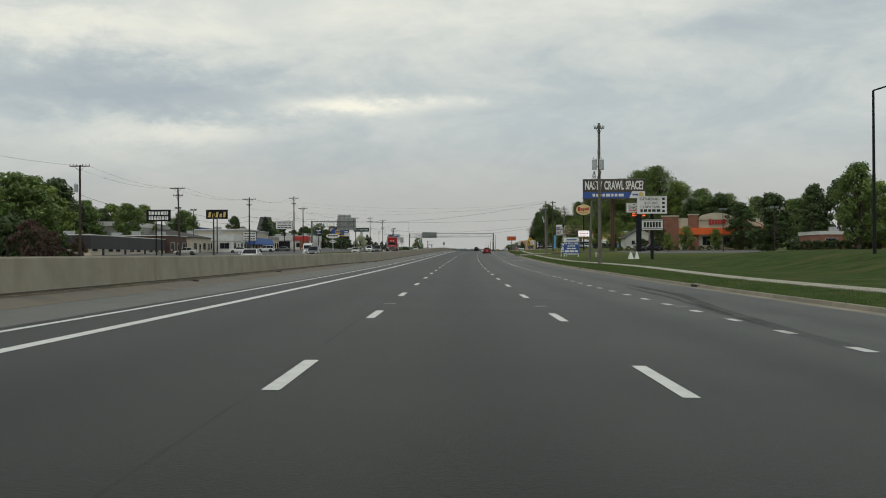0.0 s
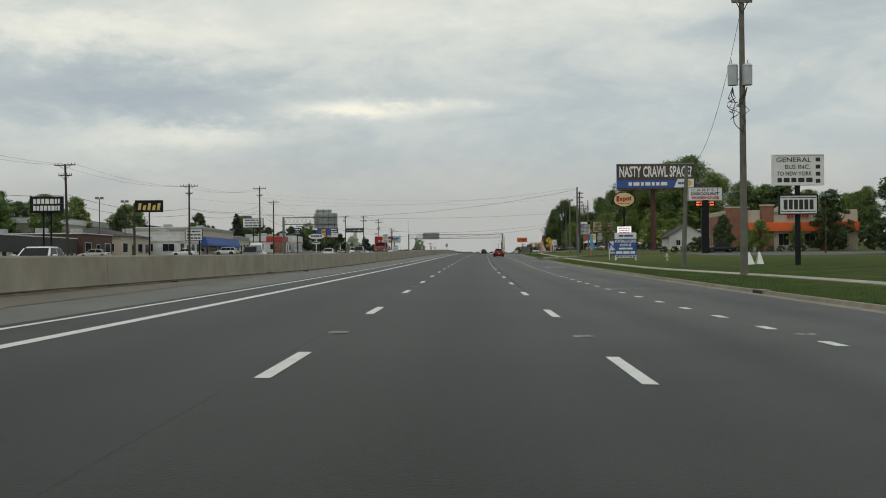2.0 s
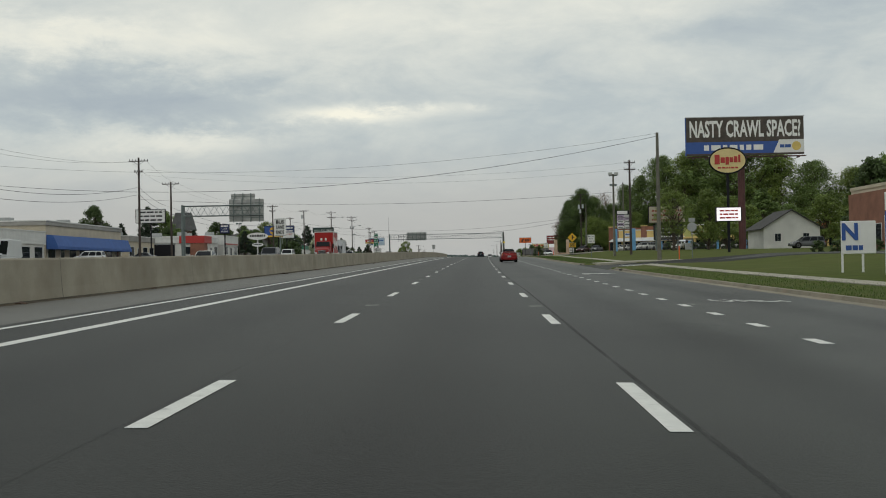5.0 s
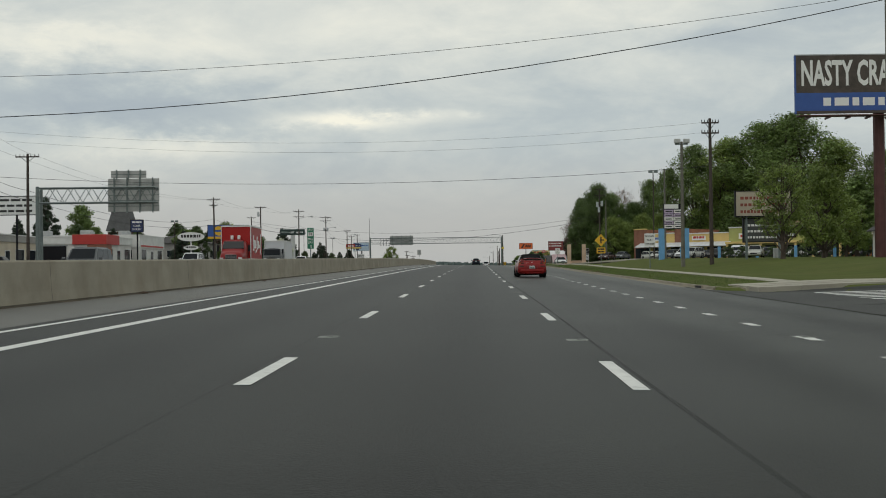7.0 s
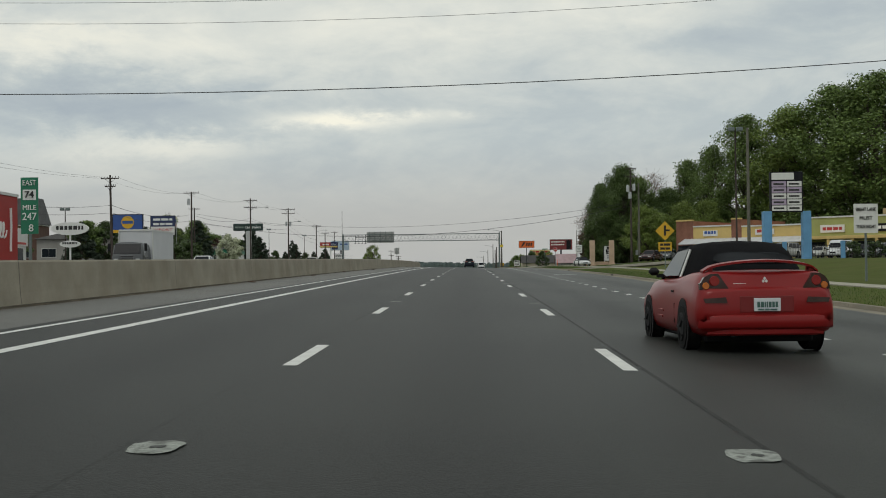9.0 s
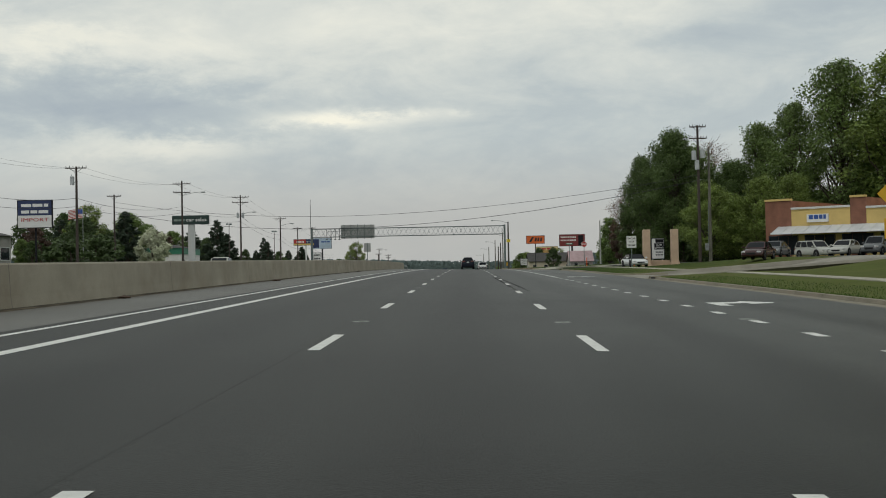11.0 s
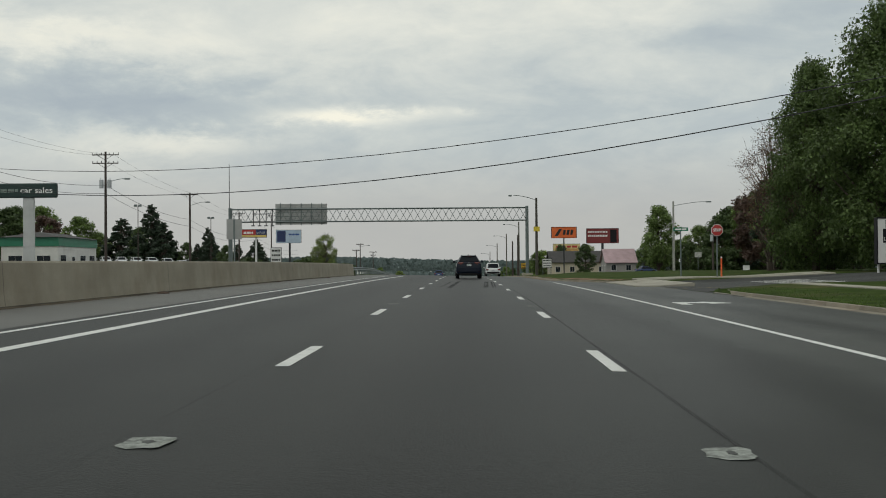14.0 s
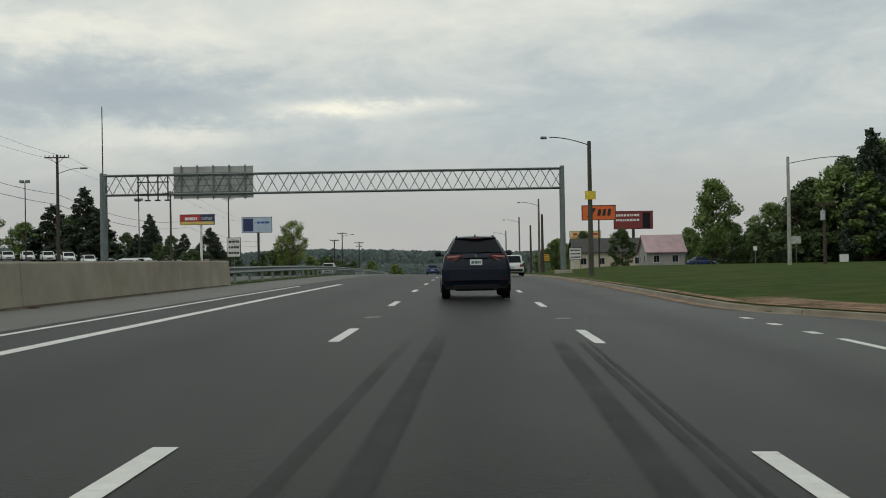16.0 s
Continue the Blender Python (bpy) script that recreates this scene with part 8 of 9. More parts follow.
car("sport_utility_car", 3.72, 563, lane_h(3.75), "white sport utility car on the road", WHITE_PAINT, 4.6, 1.85, 1.66, "suv")
car("sedan_car", -3.7, 648, lane_h(-3.7), "dark blue saloon car on the road", BLUE_CAR)
# parked and waiting cars
wc = car("coupe_car", 16.6, 449, ground_h(16.2, 447), "white two-door car with black cloth top parked on grass", WHITE_PAINT, 4.4, 1.76, 1.3, "sedan", 187)
car("sport_utility_car", 33.5, 446, ground_h(33, 444), "silver sport utility car parked by the mall", SILVER, 4.5, 1.82, 1.72, "suv", 200)
car("sedan_car", 24.5, 424, ground_h(24, 424), "maroon saloon car parked by the mall", MAROON_CAR, 4.5, 1.8, 1.45, "sedan", 150)
car("sedan_car", 28.4, 434, ground_h(28, 434), "dark blue-grey saloon car parked by the mall", GREY_CAR, 4.5, 1.8, 1.45, "sedan", 150)
for i, (u, y, col, k) in enumerate(((38, 420, WHITE_PAINT, "suv"), (42, 416.5, BLACK_CAR, "sedan"), (46, 413, WHITE_PAINT, "van"), (50, 409.5, GREY_CAR, "suv"), (54, 406, SILVER, "sedan"), (58, 402.5, MAROON_CAR, "suv"), (62, 399, BLACK_CAR, "sedan"), (36, 400, SILVER, "suv"), (44, 394, GREY_CAR, "sedan"))):
    car({"suv": "sport_utility_car", "sedan": "sedan_car", "van": "van"}[k], u, y, ground_h(u, y) + 0.03, {"suv": "sport utility car parked in the mall lot", "sedan": "saloon car parked in the mall lot", "van": "white van parked in the mall lot"}[k], col, 4.6, 1.82, {"suv": 1.7, "sedan": 1.45, "van": 2.1}[k], k, 140, "cars in the mall lot")
car("sedan_car", 39.0, 243, ground_h(39, 243) + 0.03, "black saloon car parked by the restaurant", BLACK_CAR, 4.6, 1.8, 1.45, "sedan", 90)
car("sport_utility_car", 46.0, 309, ground_h(44, 309), "dark car parked by the white house", GREY_CAR, 4.6, 1.8, 1.55, "suv", 90)
car("sedan_car", 38.0, 668, ground_h(38, 668) + 0.03, "blue saloon car beside the grey house", BLUE_CAR, 4.6, 1.8, 1.45, "sedan", -75)
car("sedan_car", 34.0, 352, ground_h(34, 352), "silver saloon car on the mall's edge", SILVER, 4.5, 1.8, 1.45, "sedan", 160)
for ch in wc.children:
    if ch.name.startswith("cabin"):
        ch.data.materials[0] = mat("black_cloth", (0.008, 0.008, 0.009))
# a row of cars before the strip mall
mall_row = car("sedan_car", 36.0, 437, ground_h(36, 437) + 0.03, "pale saloon car parked before the strip mall", SILVER, 4.6, 1.82, 1.48, "sedan", 140, "cars before the strip mall")
for i in range(1, 10):
    u, y = 36.0 + 2.35 * i, 437 - 1.95 * i
    w = W(u, y, ground_h(u, y) + 0.03)
    if i % 3 == 1:
        car("sport_utility_car", u, y, ground_h(u, y) + 0.03, "dark sport utility car parked before the strip mall", GREY_CAR if i < 5 else BLACK_CAR, 4.6, 1.82, 1.72, "suv", 140, "cars before the strip mall")
    else:
        copy_thing(mall_row, pose(w.x, w.y, w.z, 0, 0, 140))
# the opposite carriageway and the forecourts
for i, (u, y, col, k, turn, txt) in enumerate((
    (-24.5, 196, GREY_CAR, "suv", 180, "grey sport utility car on the far carriageway"),
    (-29.6, 227, WHITE_PAINT, "van", 180, "white delivery van on the far carriageway"),
    (-21.0, 122, WHITE_PAINT, "sedan", 180, "white saloon car on the far carriageway"),
    (-24.5, 262, SILVER, "sedan", 180, "silver saloon car on the far carriageway"),
    (-21.0, 276, GREY_CAR, "suv", 180, "grey sport utility car on the far carriageway"),
    (-28.0, 330, WHITE_PAINT, "suv", 180, "white sport utility car on the far carriageway"),
    (-24.5, 380, WHITE_PAINT, "sedan", 180, "white saloon car on the far carriageway"),
    (-21.0, 430, SILVER, "sedan", 180, "silver saloon car on the far carriageway"),
    (-24.5, 560, WHITE_PAINT, "sedan", 180, "white saloon car on the far carriageway"),
    (-18.0, 640, SILVER, "suv", 180, "pale sport utility car on the far carriageway"),
    (-18.0, 700, GREY_CAR, "sedan", 180, "grey saloon car on the far carriageway"),
    (-52.0, 232, SILVER, "sedan", 90, "silver saloon car parked before the shops"),
    (-52.0, 283, WHITE_PAINT, "sedan", 90, "white saloon car parked before the shops"),
    (-52.0, 318, WHITE_PAINT, "suv", 90, "white sport utility car parked before the shops"),
    (-52.0, 344, GREY_CAR, "sedan", 90, "grey saloon car parked before the shops"),
)):
    car({"suv": "sport_utility_car", "sedan": "sedan_car", "van": "van"}[k], u, y, 0.22 if u > -31 else ground_h(u, y) + 0.05, txt, col, {"van": 5.2}.get(k, 4.6), {"van": 1.92}.get(k, 1.82), {"suv": 1.75, "sedan": 1.47, "van": 2.3}[k], k, turn, plate_on=False)
dealer = car("sedan_car", -49.5, 640, ground_h(-49.5, 640) + 0.05, "white car in a dealer's row", WHITE_PAINT, 4.6, 1.82, 1.5, "suv", 205, "cars in the dealer's row", False)
for i in range(1, 12):
    u, y = -49.5 - 3.05 * i, 640 + 0.6 * i
    w = W(u, y, ground_h(u, y) + 0.05)
    copy_thing(dealer, pose(w.x, w.y, w.z, 0, 0, 205))
for i in range(4):
    u, y = -38.5 - 1.2 * i, 662 + 3.2 * i
    w = W(u, y, ground_h(u, y) + 0.05)
    copy_thing(dealer, pose(w.x, w.y, w.z, 0, 0, 120))
car("van", -45.5, 634, ground_h(-45.5, 634) + 0.05, "white panel van in a dealer's lot", WHITE_PAINT, 5.4, 1.95, 2.2, "van", 250, plate_on=False)
car("sedan_car", -40.5, 634, ground_h(-40.5, 634) + 0.05, "black saloon car in a dealer's lot", BLACK_CAR, 4.6, 1.82, 1.5, "sedan", 235, plate_on=False)


def truck(name, u, y, label, cab, boxm, L=9.0, Wd=2.5, H=3.9, logo=False, snub=False):
    """A box truck that faces the camera."""
    c = root(name, u, y, 0.22, label, "truck", turn=180)
    part("cargo_box", box(-Wd / 2, Wd / 2, 0.0, L - 2.6, 0.95, H, 0.04), boxm, c)
    part("frame_rail", box(-0.5, 0.5, 0.1, L - 0.5, 0.6, 0.945), CAR_BLACK, c)
    for s in (-1, 1):
        for z in (0.98, H - 0.03):
            part("corner_trim", box(s * (Wd / 2 + 0.003), s * (Wd / 2 + 0.05), 0.0, L - 2.6, z - 0.06, z + 0.06), TRIM_W, c)
        part("corner_trim", box(s * (Wd / 2 + 0.003), s * (Wd / 2 + 0.06), L - 2.72, L - 2.56, 1.05, H - 0.1), TRIM_W, c)
    for z in (1.0, H - 0.03):
        part("corner_trim", box(-Wd / 2, Wd / 2, L - 2.596, L - 2.55, z - 0.06, z + 0.06), TRIM_W, c)
    st = [(L - 2.5, Wd * 0.44, 0.55, 2.55, Wd * 0.40), (L - 1.7, Wd * 0.44, 0.5, 2.6, Wd * 0.39), (L - 1.3, Wd * 0.44, 0.5, 2.0, Wd * 0.42), (L - 1.1, Wd * 0.43, 0.5, 1.72, Wd * 0.38), (L - 0.2, Wd * 0.40, 0.5, 1.55, Wd * 0.34), (L, Wd * 0.36, 0.55, 1.4, Wd * 0.32)]
    lo, hi = (L - 1.22, 1.86), (L - 1.62, 2.5)
    if snub:
        st = [(L - 2.5, Wd * 0.46, 0.5, 2.2, Wd * 0.43), (L - 0.42, Wd * 0.46, 0.5, 2.25, Wd * 0.42), (L - 0.06, Wd * 0.45, 0.5, 1.4, Wd * 0.44), (L, Wd * 0.44, 0.5, 1.25, Wd * 0.43)]
        lo, hi = (L - 0.08, 1.45), (L - 0.38, 2.15)
    part("cab", loft(st, PROF), cab, c, smooth=True)
    quad_panel(c, "windscreen", ((Wd * 0.4, *lo), (-Wd * 0.4, *lo), (-Wd * 0.38, *hi), (Wd * 0.38, *hi)) if snub else ((Wd * 0.37, *lo), (-Wd * 0.37, *lo), (-Wd * 0.34, *hi), (Wd * 0.34, *hi)), CAR_GLASS, 0.05)
    g = part("grille", box(-0.5, 0.5, L - 0.02, L + 0.03, 0.75, 1.35, 0.02), RIM, c)
    for i in range(5):
        part("bar", box(-0.46, 0.46, L + 0.032, L + 0.045, 0.80 + 0.11 * i, 0.84 + 0.11 * i), CAR_BLACK, g)
    part("bumper", box(-Wd * 0.42, Wd * 0.42, L - 0.1, L + 0.12, 0.4, 0.68, 0.04), RIM, c)
    for s in (-1, 1):
        part("head_lamp", box(s * 0.62, s * 0.95, L - 0.12, L + 0.01, 0.9, 1.12, 0.03), LAMP_CLEAR, c)
        part("mirror", box(s * (Wd * 0.5), s * (Wd * 0.5 + 0.2), lo[0] - 0.18, lo[0] - 0.08, 1.65, 2.2, 0.03), CAR_BLACK, c)
        for yy in (1.8, L - 1.0):
            wheel(c, s * (Wd / 2 - 0.17), yy, 0.48, 0.3)
    if logo:
        for s in (-1, 1):
            # two rows of slanting loops joined by a long flourish, and an upright bar
            bm = bmesh.new()
            xo = s * (Wd / 2 + 0.012)
            for x0, n, big in ((4.9, 4, 0.62), (2.9, 4, 0.58)):
                loop = []
                for i in range(16 * n + 1):
                    a = math.tau * i / 16
                    k = big if i < 16 else big * 0.55
                    yy = x0 - 0.34 * i / 16 - 0.16 * math.cos(a) * (1.5 if i < 16 else 1.0)
                    zz = 2.45 + k * math.sin(a) - (0 if i < 16 else 0.12)
                    loop.append((xo, yy - 0.14 * (zz - 2.4), zz))
                add_path(bm, loop, 0.045, 5)
            add_path(bm, [(xo, 5.1 - 0.22 * i, 1.72 + 0.16 * math.sin(i * 0.75)) for i in range(12)], 0.05, 5)
            add_path(bm, [(xo, 0.95, 1.45), (xo, 0.95, 1.9), (xo, 0.9, 2.5), (xo, 0.95, 3.3)], 0.07, 6)
            part("logo", bm, WHITE_LETTER, c, "white script logo shapes")
        for x in (-0.3, 0.3):
            part("roof_lamp", box(x - 0.12, x + 0.12, L - 2.48, L - 2.3, 2.7, 3.05, 0.02), SIGN_WHITE, c)
    return c


truck("box_truck", -20.7, 319.0, "red drinks delivery truck with white script", RED_CAR, paint("red_box", (0.33, 0.014, 0.012), 0.45), logo=True)
truck("box_truck", -24.5, 362.0, "white box delivery truck with a snub dark cab", GREY_CAR, paint("white_box", (0.55, 0.56, 0.58), 0.4), 9.6, 2.4, 3.25, snub=True)


# ---- wires ----
def wire(a, b, sag, r=0.012, name="overhead_wire", label="black overhead wire between poles"):
    p, q = W(*a), W(*b)
    n = 22
    pts = []
    for i in range(n + 1):
        t = i / n
        v = p.lerp(q, t)
        v.z -= sag * 4 * t * (1 - t)
        pts.append(v)
    bm = bmesh.new()
    add_path(bm, pts, r, 5)
    mesh_object(name, bm, CABLE, None, label, False, "wire")


LP = ((-48.0, 151, 12.2), (-48.7, 205, 12.0), (-46.6, 256, 12.0), (-46.5, 316, 14.5), (-46.9, 334.5, 12.4), (-47.3, 426.5, 12.5), (-46.7, 470, 13.1), (-45.4, 519, 14.6), (-42.8, 557, 14.8), (-39.6, 588.6, 12.2), (-41.0, 655, 12.7), (-40, 720, 11.7))
wire((-48.0, 60, 13.0), LP[0], 1.2)
for a, b in zip(LP[:-1], LP[1:]):
    d = b[1] - a[1]
    for off in (-1.1, 1.1):
        wire((a[0] + off, a[1], a[2]), (b[0] + off, b[1], b[2]), 0.012 * d + 0.2, 0.011)
    wire((a[0], a[1], a[2] - 3.6), (b[0], b[1], b[2] - 3.6), 0.016 * d + 0.2, 0.022)
    wire((a[0], a[1], a[2] - 4.6), (b[0], b[1], b[2] - 4.6), 0.014 * d + 0.2, 0.022)
wire((-46.6, 256, 8.3), (16.1, 253, 10.8), 2.55, 0.018)
wire((-46.6, 256, 10.0), (16.1, 253, 11.05), 2.0, 0.009)
wire((-46.5, 316, 9.2), (21.1, 313.5, 9.0), 1.2, 0.018)
wire((-60, 532, 11.0), (26.2, 460.5, 9.6), 4.1, 0.03)
wire((-60, 532, 12.7), (26.2, 460.5, 10.2), 3.5, 0.024)
wire((13.5, 120, 13.2), (15.2, 147, 7.2), 2.4, 0.012)
wire((15.2, 147, 7.1), (32.0, 165, 6.2), 1.6, 0.012)
wire((-46.5, 316, 13.4), (21.1, 313.5, 12.9), 1.6, 0.008)
wire((-46.5, 316, 12.6), (21.1, 313.5, 12.0), 1.6, 0.008)
utility_pole(15.2, 147, 0.05, 7.3, "leaning weathered wooden pole in the grass", (), WOOD, lean=2.2)


def drops():
    """Loose service cables that hang from the transformers."""
    rnd = random.Random(4)
    p = near_pole
    for k in range(7):
        a = Vector((rnd.choice((-0.5, 0.2)), -0.15, 9.1))
        b = Vector((rnd.uniform(-0.7, 0.1), -0.15, rnd.uniform(6.2, 8.4)))
        pts = [a.lerp(b, i / 8) + Vector((math.sin(i / 8 * math.pi) * rnd.uniform(-0.35, 0.2), 0, -math.sin(i / 8 * math.pi) * 0.3)) for i in range(9)]
        bm = bmesh.new()
        add_path(bm, pts, 0.022, 5)
        part("service_cable", bm, CABLE, p)


drops()


def flag_pole(u, y, top):
    g = ground_h(u, y)
    f = root("flag_pole", u, y, g, "pale flag pole with a striped red and white flag", "flag pole")
    part("pole", tube((0, 0, -0.3), (0, 0, top - g), 0.06, 0.04, 8), GREY_PAINT, f)
    part("finial", tube((0, 0, top - g), (0, 0, top - g + 0.18), 0.09, 0.05, 8), YELLOW, f)

    def cloth(x0, x1, z0, z1, off):
        """A rippling strip of cloth, hanging out to the left."""
        bm = bmesh.new()
        rows = []
        for i in range(9):
            x = x0 + (x1 - x0) * i / 8
            yy = 0.12 * math.sin(x * 3.1) + off
            dz = -0.05 * x * x
            rows.append([bm.verts.new((-x, yy + d, z + dz)) for z, d in ((z0, 0.0), (z1, 0.0), (z1, 0.012), (z0, 0.012))])
        for a, b in zip(rows[:-1], rows[1:]):
            for k in range(4):
                bm.faces.new((a[k], a[(k + 1) % 4], b[(k + 1) % 4], b[k]))
        bm.faces.new(rows[0][::-1])
        bm.faces.new(rows[-1])
        bmesh.ops.recalc_face_normals(bm, faces=bm.faces[:])
        return bm

    z = top - g - 0.25
    flag = part("flag", cloth(0.05, 2.3, z - 1.43, z, 0.0), SIGN_WHITE, f, "striped cloth flag")
    for i in range(7):
        part("stripe", cloth(0.05, 2.3, z - 0.11 * (2 * i + 1), z - 0.22 * i, -0.006), RED, flag)
    part("canton", cloth(0.05, 0.95, z - 0.77, z, -0.014), BLUE, flag)


flag_pole(-59.5, 513, 10.8)


# ---- street lamps ----
def black_lamp(u, y, H, label, side=1):
    g = ground_h(u, y)
    s = root("street_lamp", u, y, g, label, "street lamp")
    part("pole", tube((0, 0, -0.3), (0, 0, H - g), 0.11, 0.07, 12), SIGN_BLACK, s)
    bm = bmesh.new()
    add_path(bm, [(0, 0, H - g), (side * 0.7, 0, H - g + 0.22), (side * 1.6, 0, H - g + 0.42)], 0.05)
    part("arm", bm, SIGN_BLACK, s)
    part("lamp_head", box(side * 1.5, side * 2.3, -0.2, 0.2, H - g + 0.36, H - g + 0.52, 0.04), SIGN_BLACK, s)


black_lamp(24.3, 72, 10.7, "tall black steel street lamp on the grass bank")


def flood(u, y, H, label):
    g = ground_h(u, y)
    s = root("lamp_post", u, y, g, label, "lamp post", "parking lot lamps")
    part("pole", tube((0, 0, -0.3), (0, 0, H - g), 0.1, 0.07, 8), WOOD_DARK, s)
    for x in (-0.4, 0.4):
        part("lamp_head", box(x - 0.3, x + 0.3, -0.3, 0.1, H - g - 0.1, H - g + 0.3, 0.05), STEEL, s)


for u, y, H in ((-63.5, 263, 10.4), (-63.6, 277.6, 10.4), (47, 223, 8.2), (52, 205, 8.0), (26.6, 386, 13.6), (-58, 440, 9.0), (-58.9, 634.5, 13.6), (-52, 668, 13.2)):
    flood(u, y, H, "dark post with twin flood lamps over a parking lot")
for y in (640, 690, 745, 805):
    utility_pole(11.5 + (y - 640) * 0.004, y, -0.1, 10.5, "distant wooden street lighting pole", (), WOOD, lamp=(-1, 9.6, 2.4))


# ---- guard rail, fence, small things ----
def guard_rail():
    g = root("guard_rail", 0, 521, 0, "galvanised steel guard rail on posts after the wall", "guard rail")
    o = g.matrix_basis.translation
    f = lambda y: -10.25 - 2.3 * smooth(522, 620, y) - 1.5 * smooth(620, 760, y)
    ys = steps(520.5, 720, 3.8)
    prof = ((0, 0.45), (0.05, 0.50), (0.0, 0.58), (0.0, 0.62), (0.05, 0.70), (0.0, 0.76))
    for a, b in zip(ys[:-1], ys[1:]):
        v = [W(f(y) + du, y, 0.22 + h) - o for y in (a, b) for du, h in prof] + [W(f(y) + du - 0.015, y, 0.22 + h) - o for y in (a, b) for du, h in prof]
        n = len(prof)
        fs = [(i, i + 1, n + i + 1, n + i) for i in range(n - 1)] + [(2 * n + i + 1, 2 * n + i, 3 * n + i, 3 * n + i + 1) for i in range(n - 1)]
        raw_mesh("rail", v, fs, STEEL, g)
        p = W(f(a), a, 0.22) - o
        part("post", box(p.x - 0.2, p.x - 0.06, p.y - 0.08, p.y + 0.08, p.z - 0.7, p.z + 0.72), STEEL, g)


guard_rail()
slab("median", -11.25, -10.06, WALL_END, 1000, lambda u, y: 0.24 - 0.02 * (u + 10), GRASS_SOIL, "grass median strip beyond the wall's end", "grass", thick=0.6)


def iron_fence():
    f = root("iron_fence", 29.5, 379, ground_h(30, 379), "black iron railing along the parking lot", "fence", turn=-12)
    for z in (0.25, 1.15):
        part("rail", box(0, 26, -0.02, 0.02, z, z + 0.04), STEEL_DARK, f)
    me = mesh_of(box(-0.015, 0.015, -0.015, 0.015, -0.1, 1.3), STEEL_DARK)
    for i in range(105):
        shared("bar", me, f, pose(i * 0.25, 0, 0))
    me = mesh_of(box(-0.2, 0.2, -0.2, 0.2, -0.3, 1.6, 0.02), SKYBLUE)
    for i in range(6):
        shared("post", me, f, pose(i * 5.2, 0.05, 0))


iron_fence()


def hydrant(u, y):
    s = root("hydrant", u, y, ground_h(u, y), "pale painted fire hydrant in the grass", "hydrant")
    m = mat("hydrant_paint", (0.45, 0.42, 0.36), 0.6, 0.1, 0.2, 4.0, 0.05)
    bm = tube((0, 0, -0.1), (0, 0, 0.6), 0.12, 0.11, 14)
    add_tube(bm, (0, 0, 0.6), (0, 0, 0.74), 0.14, 0.06, 14)
    add_tube(bm, (0, 0, 0.05), (0, 0, 0.1), 0.18, 0.18, 14)
    part("barrel", bm, m, s)
    for a, b in (((-0.22, 0, 0.45), (0.22, 0, 0.45)), ((0, -0.22, 0.42), (0, 0, 0.42))):
        part("outlet", tube(a, b, 0.06, None, 10), m, s)


hydrant(19.7, 183.3)
for du, w in ((0.0, 0.34), (0.75, 0.26)):
    tent = root("small_tent", 20.6 + du, 150.3, ground_h(20.6 + du, 150.3), "small white folded board sign in the grass", "board sign")
    for k in (-1, 1):
        quad_panel(tent, "board", [(-w, k * 0.35, 0), (w, k * 0.35, 0), (0.06, 0, 0.9), (-0.06, 0, 0.9)][::-k], SIGN_WHITE, 0.02)


def manhole_box(u, y):
    s = root("junction_box", u, y, ground_h(u, y), "grey electrical cabinet on the grass", "cabinet")
    part("body", box(-0.45, 0.45, -0.3, 0.3, -0.1, 1.05, 0.03), GREY_PAINT, s)
    d = part("door", box(-0.4, 0.4, -0.325, -0.304, 0.05, 0.98, 0.005), GREY_PAINT, s)
    part("handle", box(0.28, 0.32, -0.35, -0.326, 0.45, 0.6), STEEL_DARK, d)


manhole_box(33, 338)


def drain(y):
    k = kerb_u(y)
    s = tagged(new("drain_inlet"), "dark kerb drain inlet in a concrete throat", "drain")
    o = W(k, y, -0.2)
    s.location = o
    part("throat", box(-0.02, 0.3, -0.8, 0.8, -0.02, 0.125, 0.01), KERB, s)
    part("opening", box(-0.03, -0.021, -0.6, 0.6, -0.005, 0.095), SIGN_BLACK, s)


for y in (51.8, 101.5, 227.5, 258.5, 353.5, 393.0):
    drain(y)


# ---- road wear ----
TAR = soften(mat("tar_seam", (0.022, 0.022, 0.022), 0.8, 0, 0.2, 3.0, 0.1), 0.42, 0.35)
TAR_PLAIN = mat("bare_tar", (0.05, 0.052, 0.048), 0.85, 0, 0.3, 9.0, 0.1)
SKID = soften(mat("tyre_mark", (0.020, 0.020, 0.021), 0.8, 0, 0.2, 1.5, 0.1, 30.0), 0.75, 0.5)
SEAM_FAINT = soften(mat("old_seam", (0.026, 0.026, 0.026), 0.8, 0, 0.2, 3.0, 0.1), 0.14, 0.2)
SKID_OLD = soften(mat("old_tyre_mark", (0.022, 0.022, 0.022), 0.8, 0, 0.2, 1.5, 0.1, 30.0), 0.4, 0.5)
DIRT_THIN = soften(mat("drifted_dirt", (0.24, 0.15, 0.09), 0.95, 0, 0.3, 1.2, 0.3, 20.0), 0.9, 0.8)
SILT = soften(mat("brown_silt", (0.105, 0.082, 0.05), 0.95, 0, 0.3, 1.2, 0.3, 20.0), 0.9, 0.6)
SCAR = mat("marker_scar", (0.235, 0.25, 0.225), 0.85, 0, 0.35, 9.0, 0.3, 25.0, stain=((0.06, 0.06, 0.055), 7.0, 0.52, 0.62, 0.8))


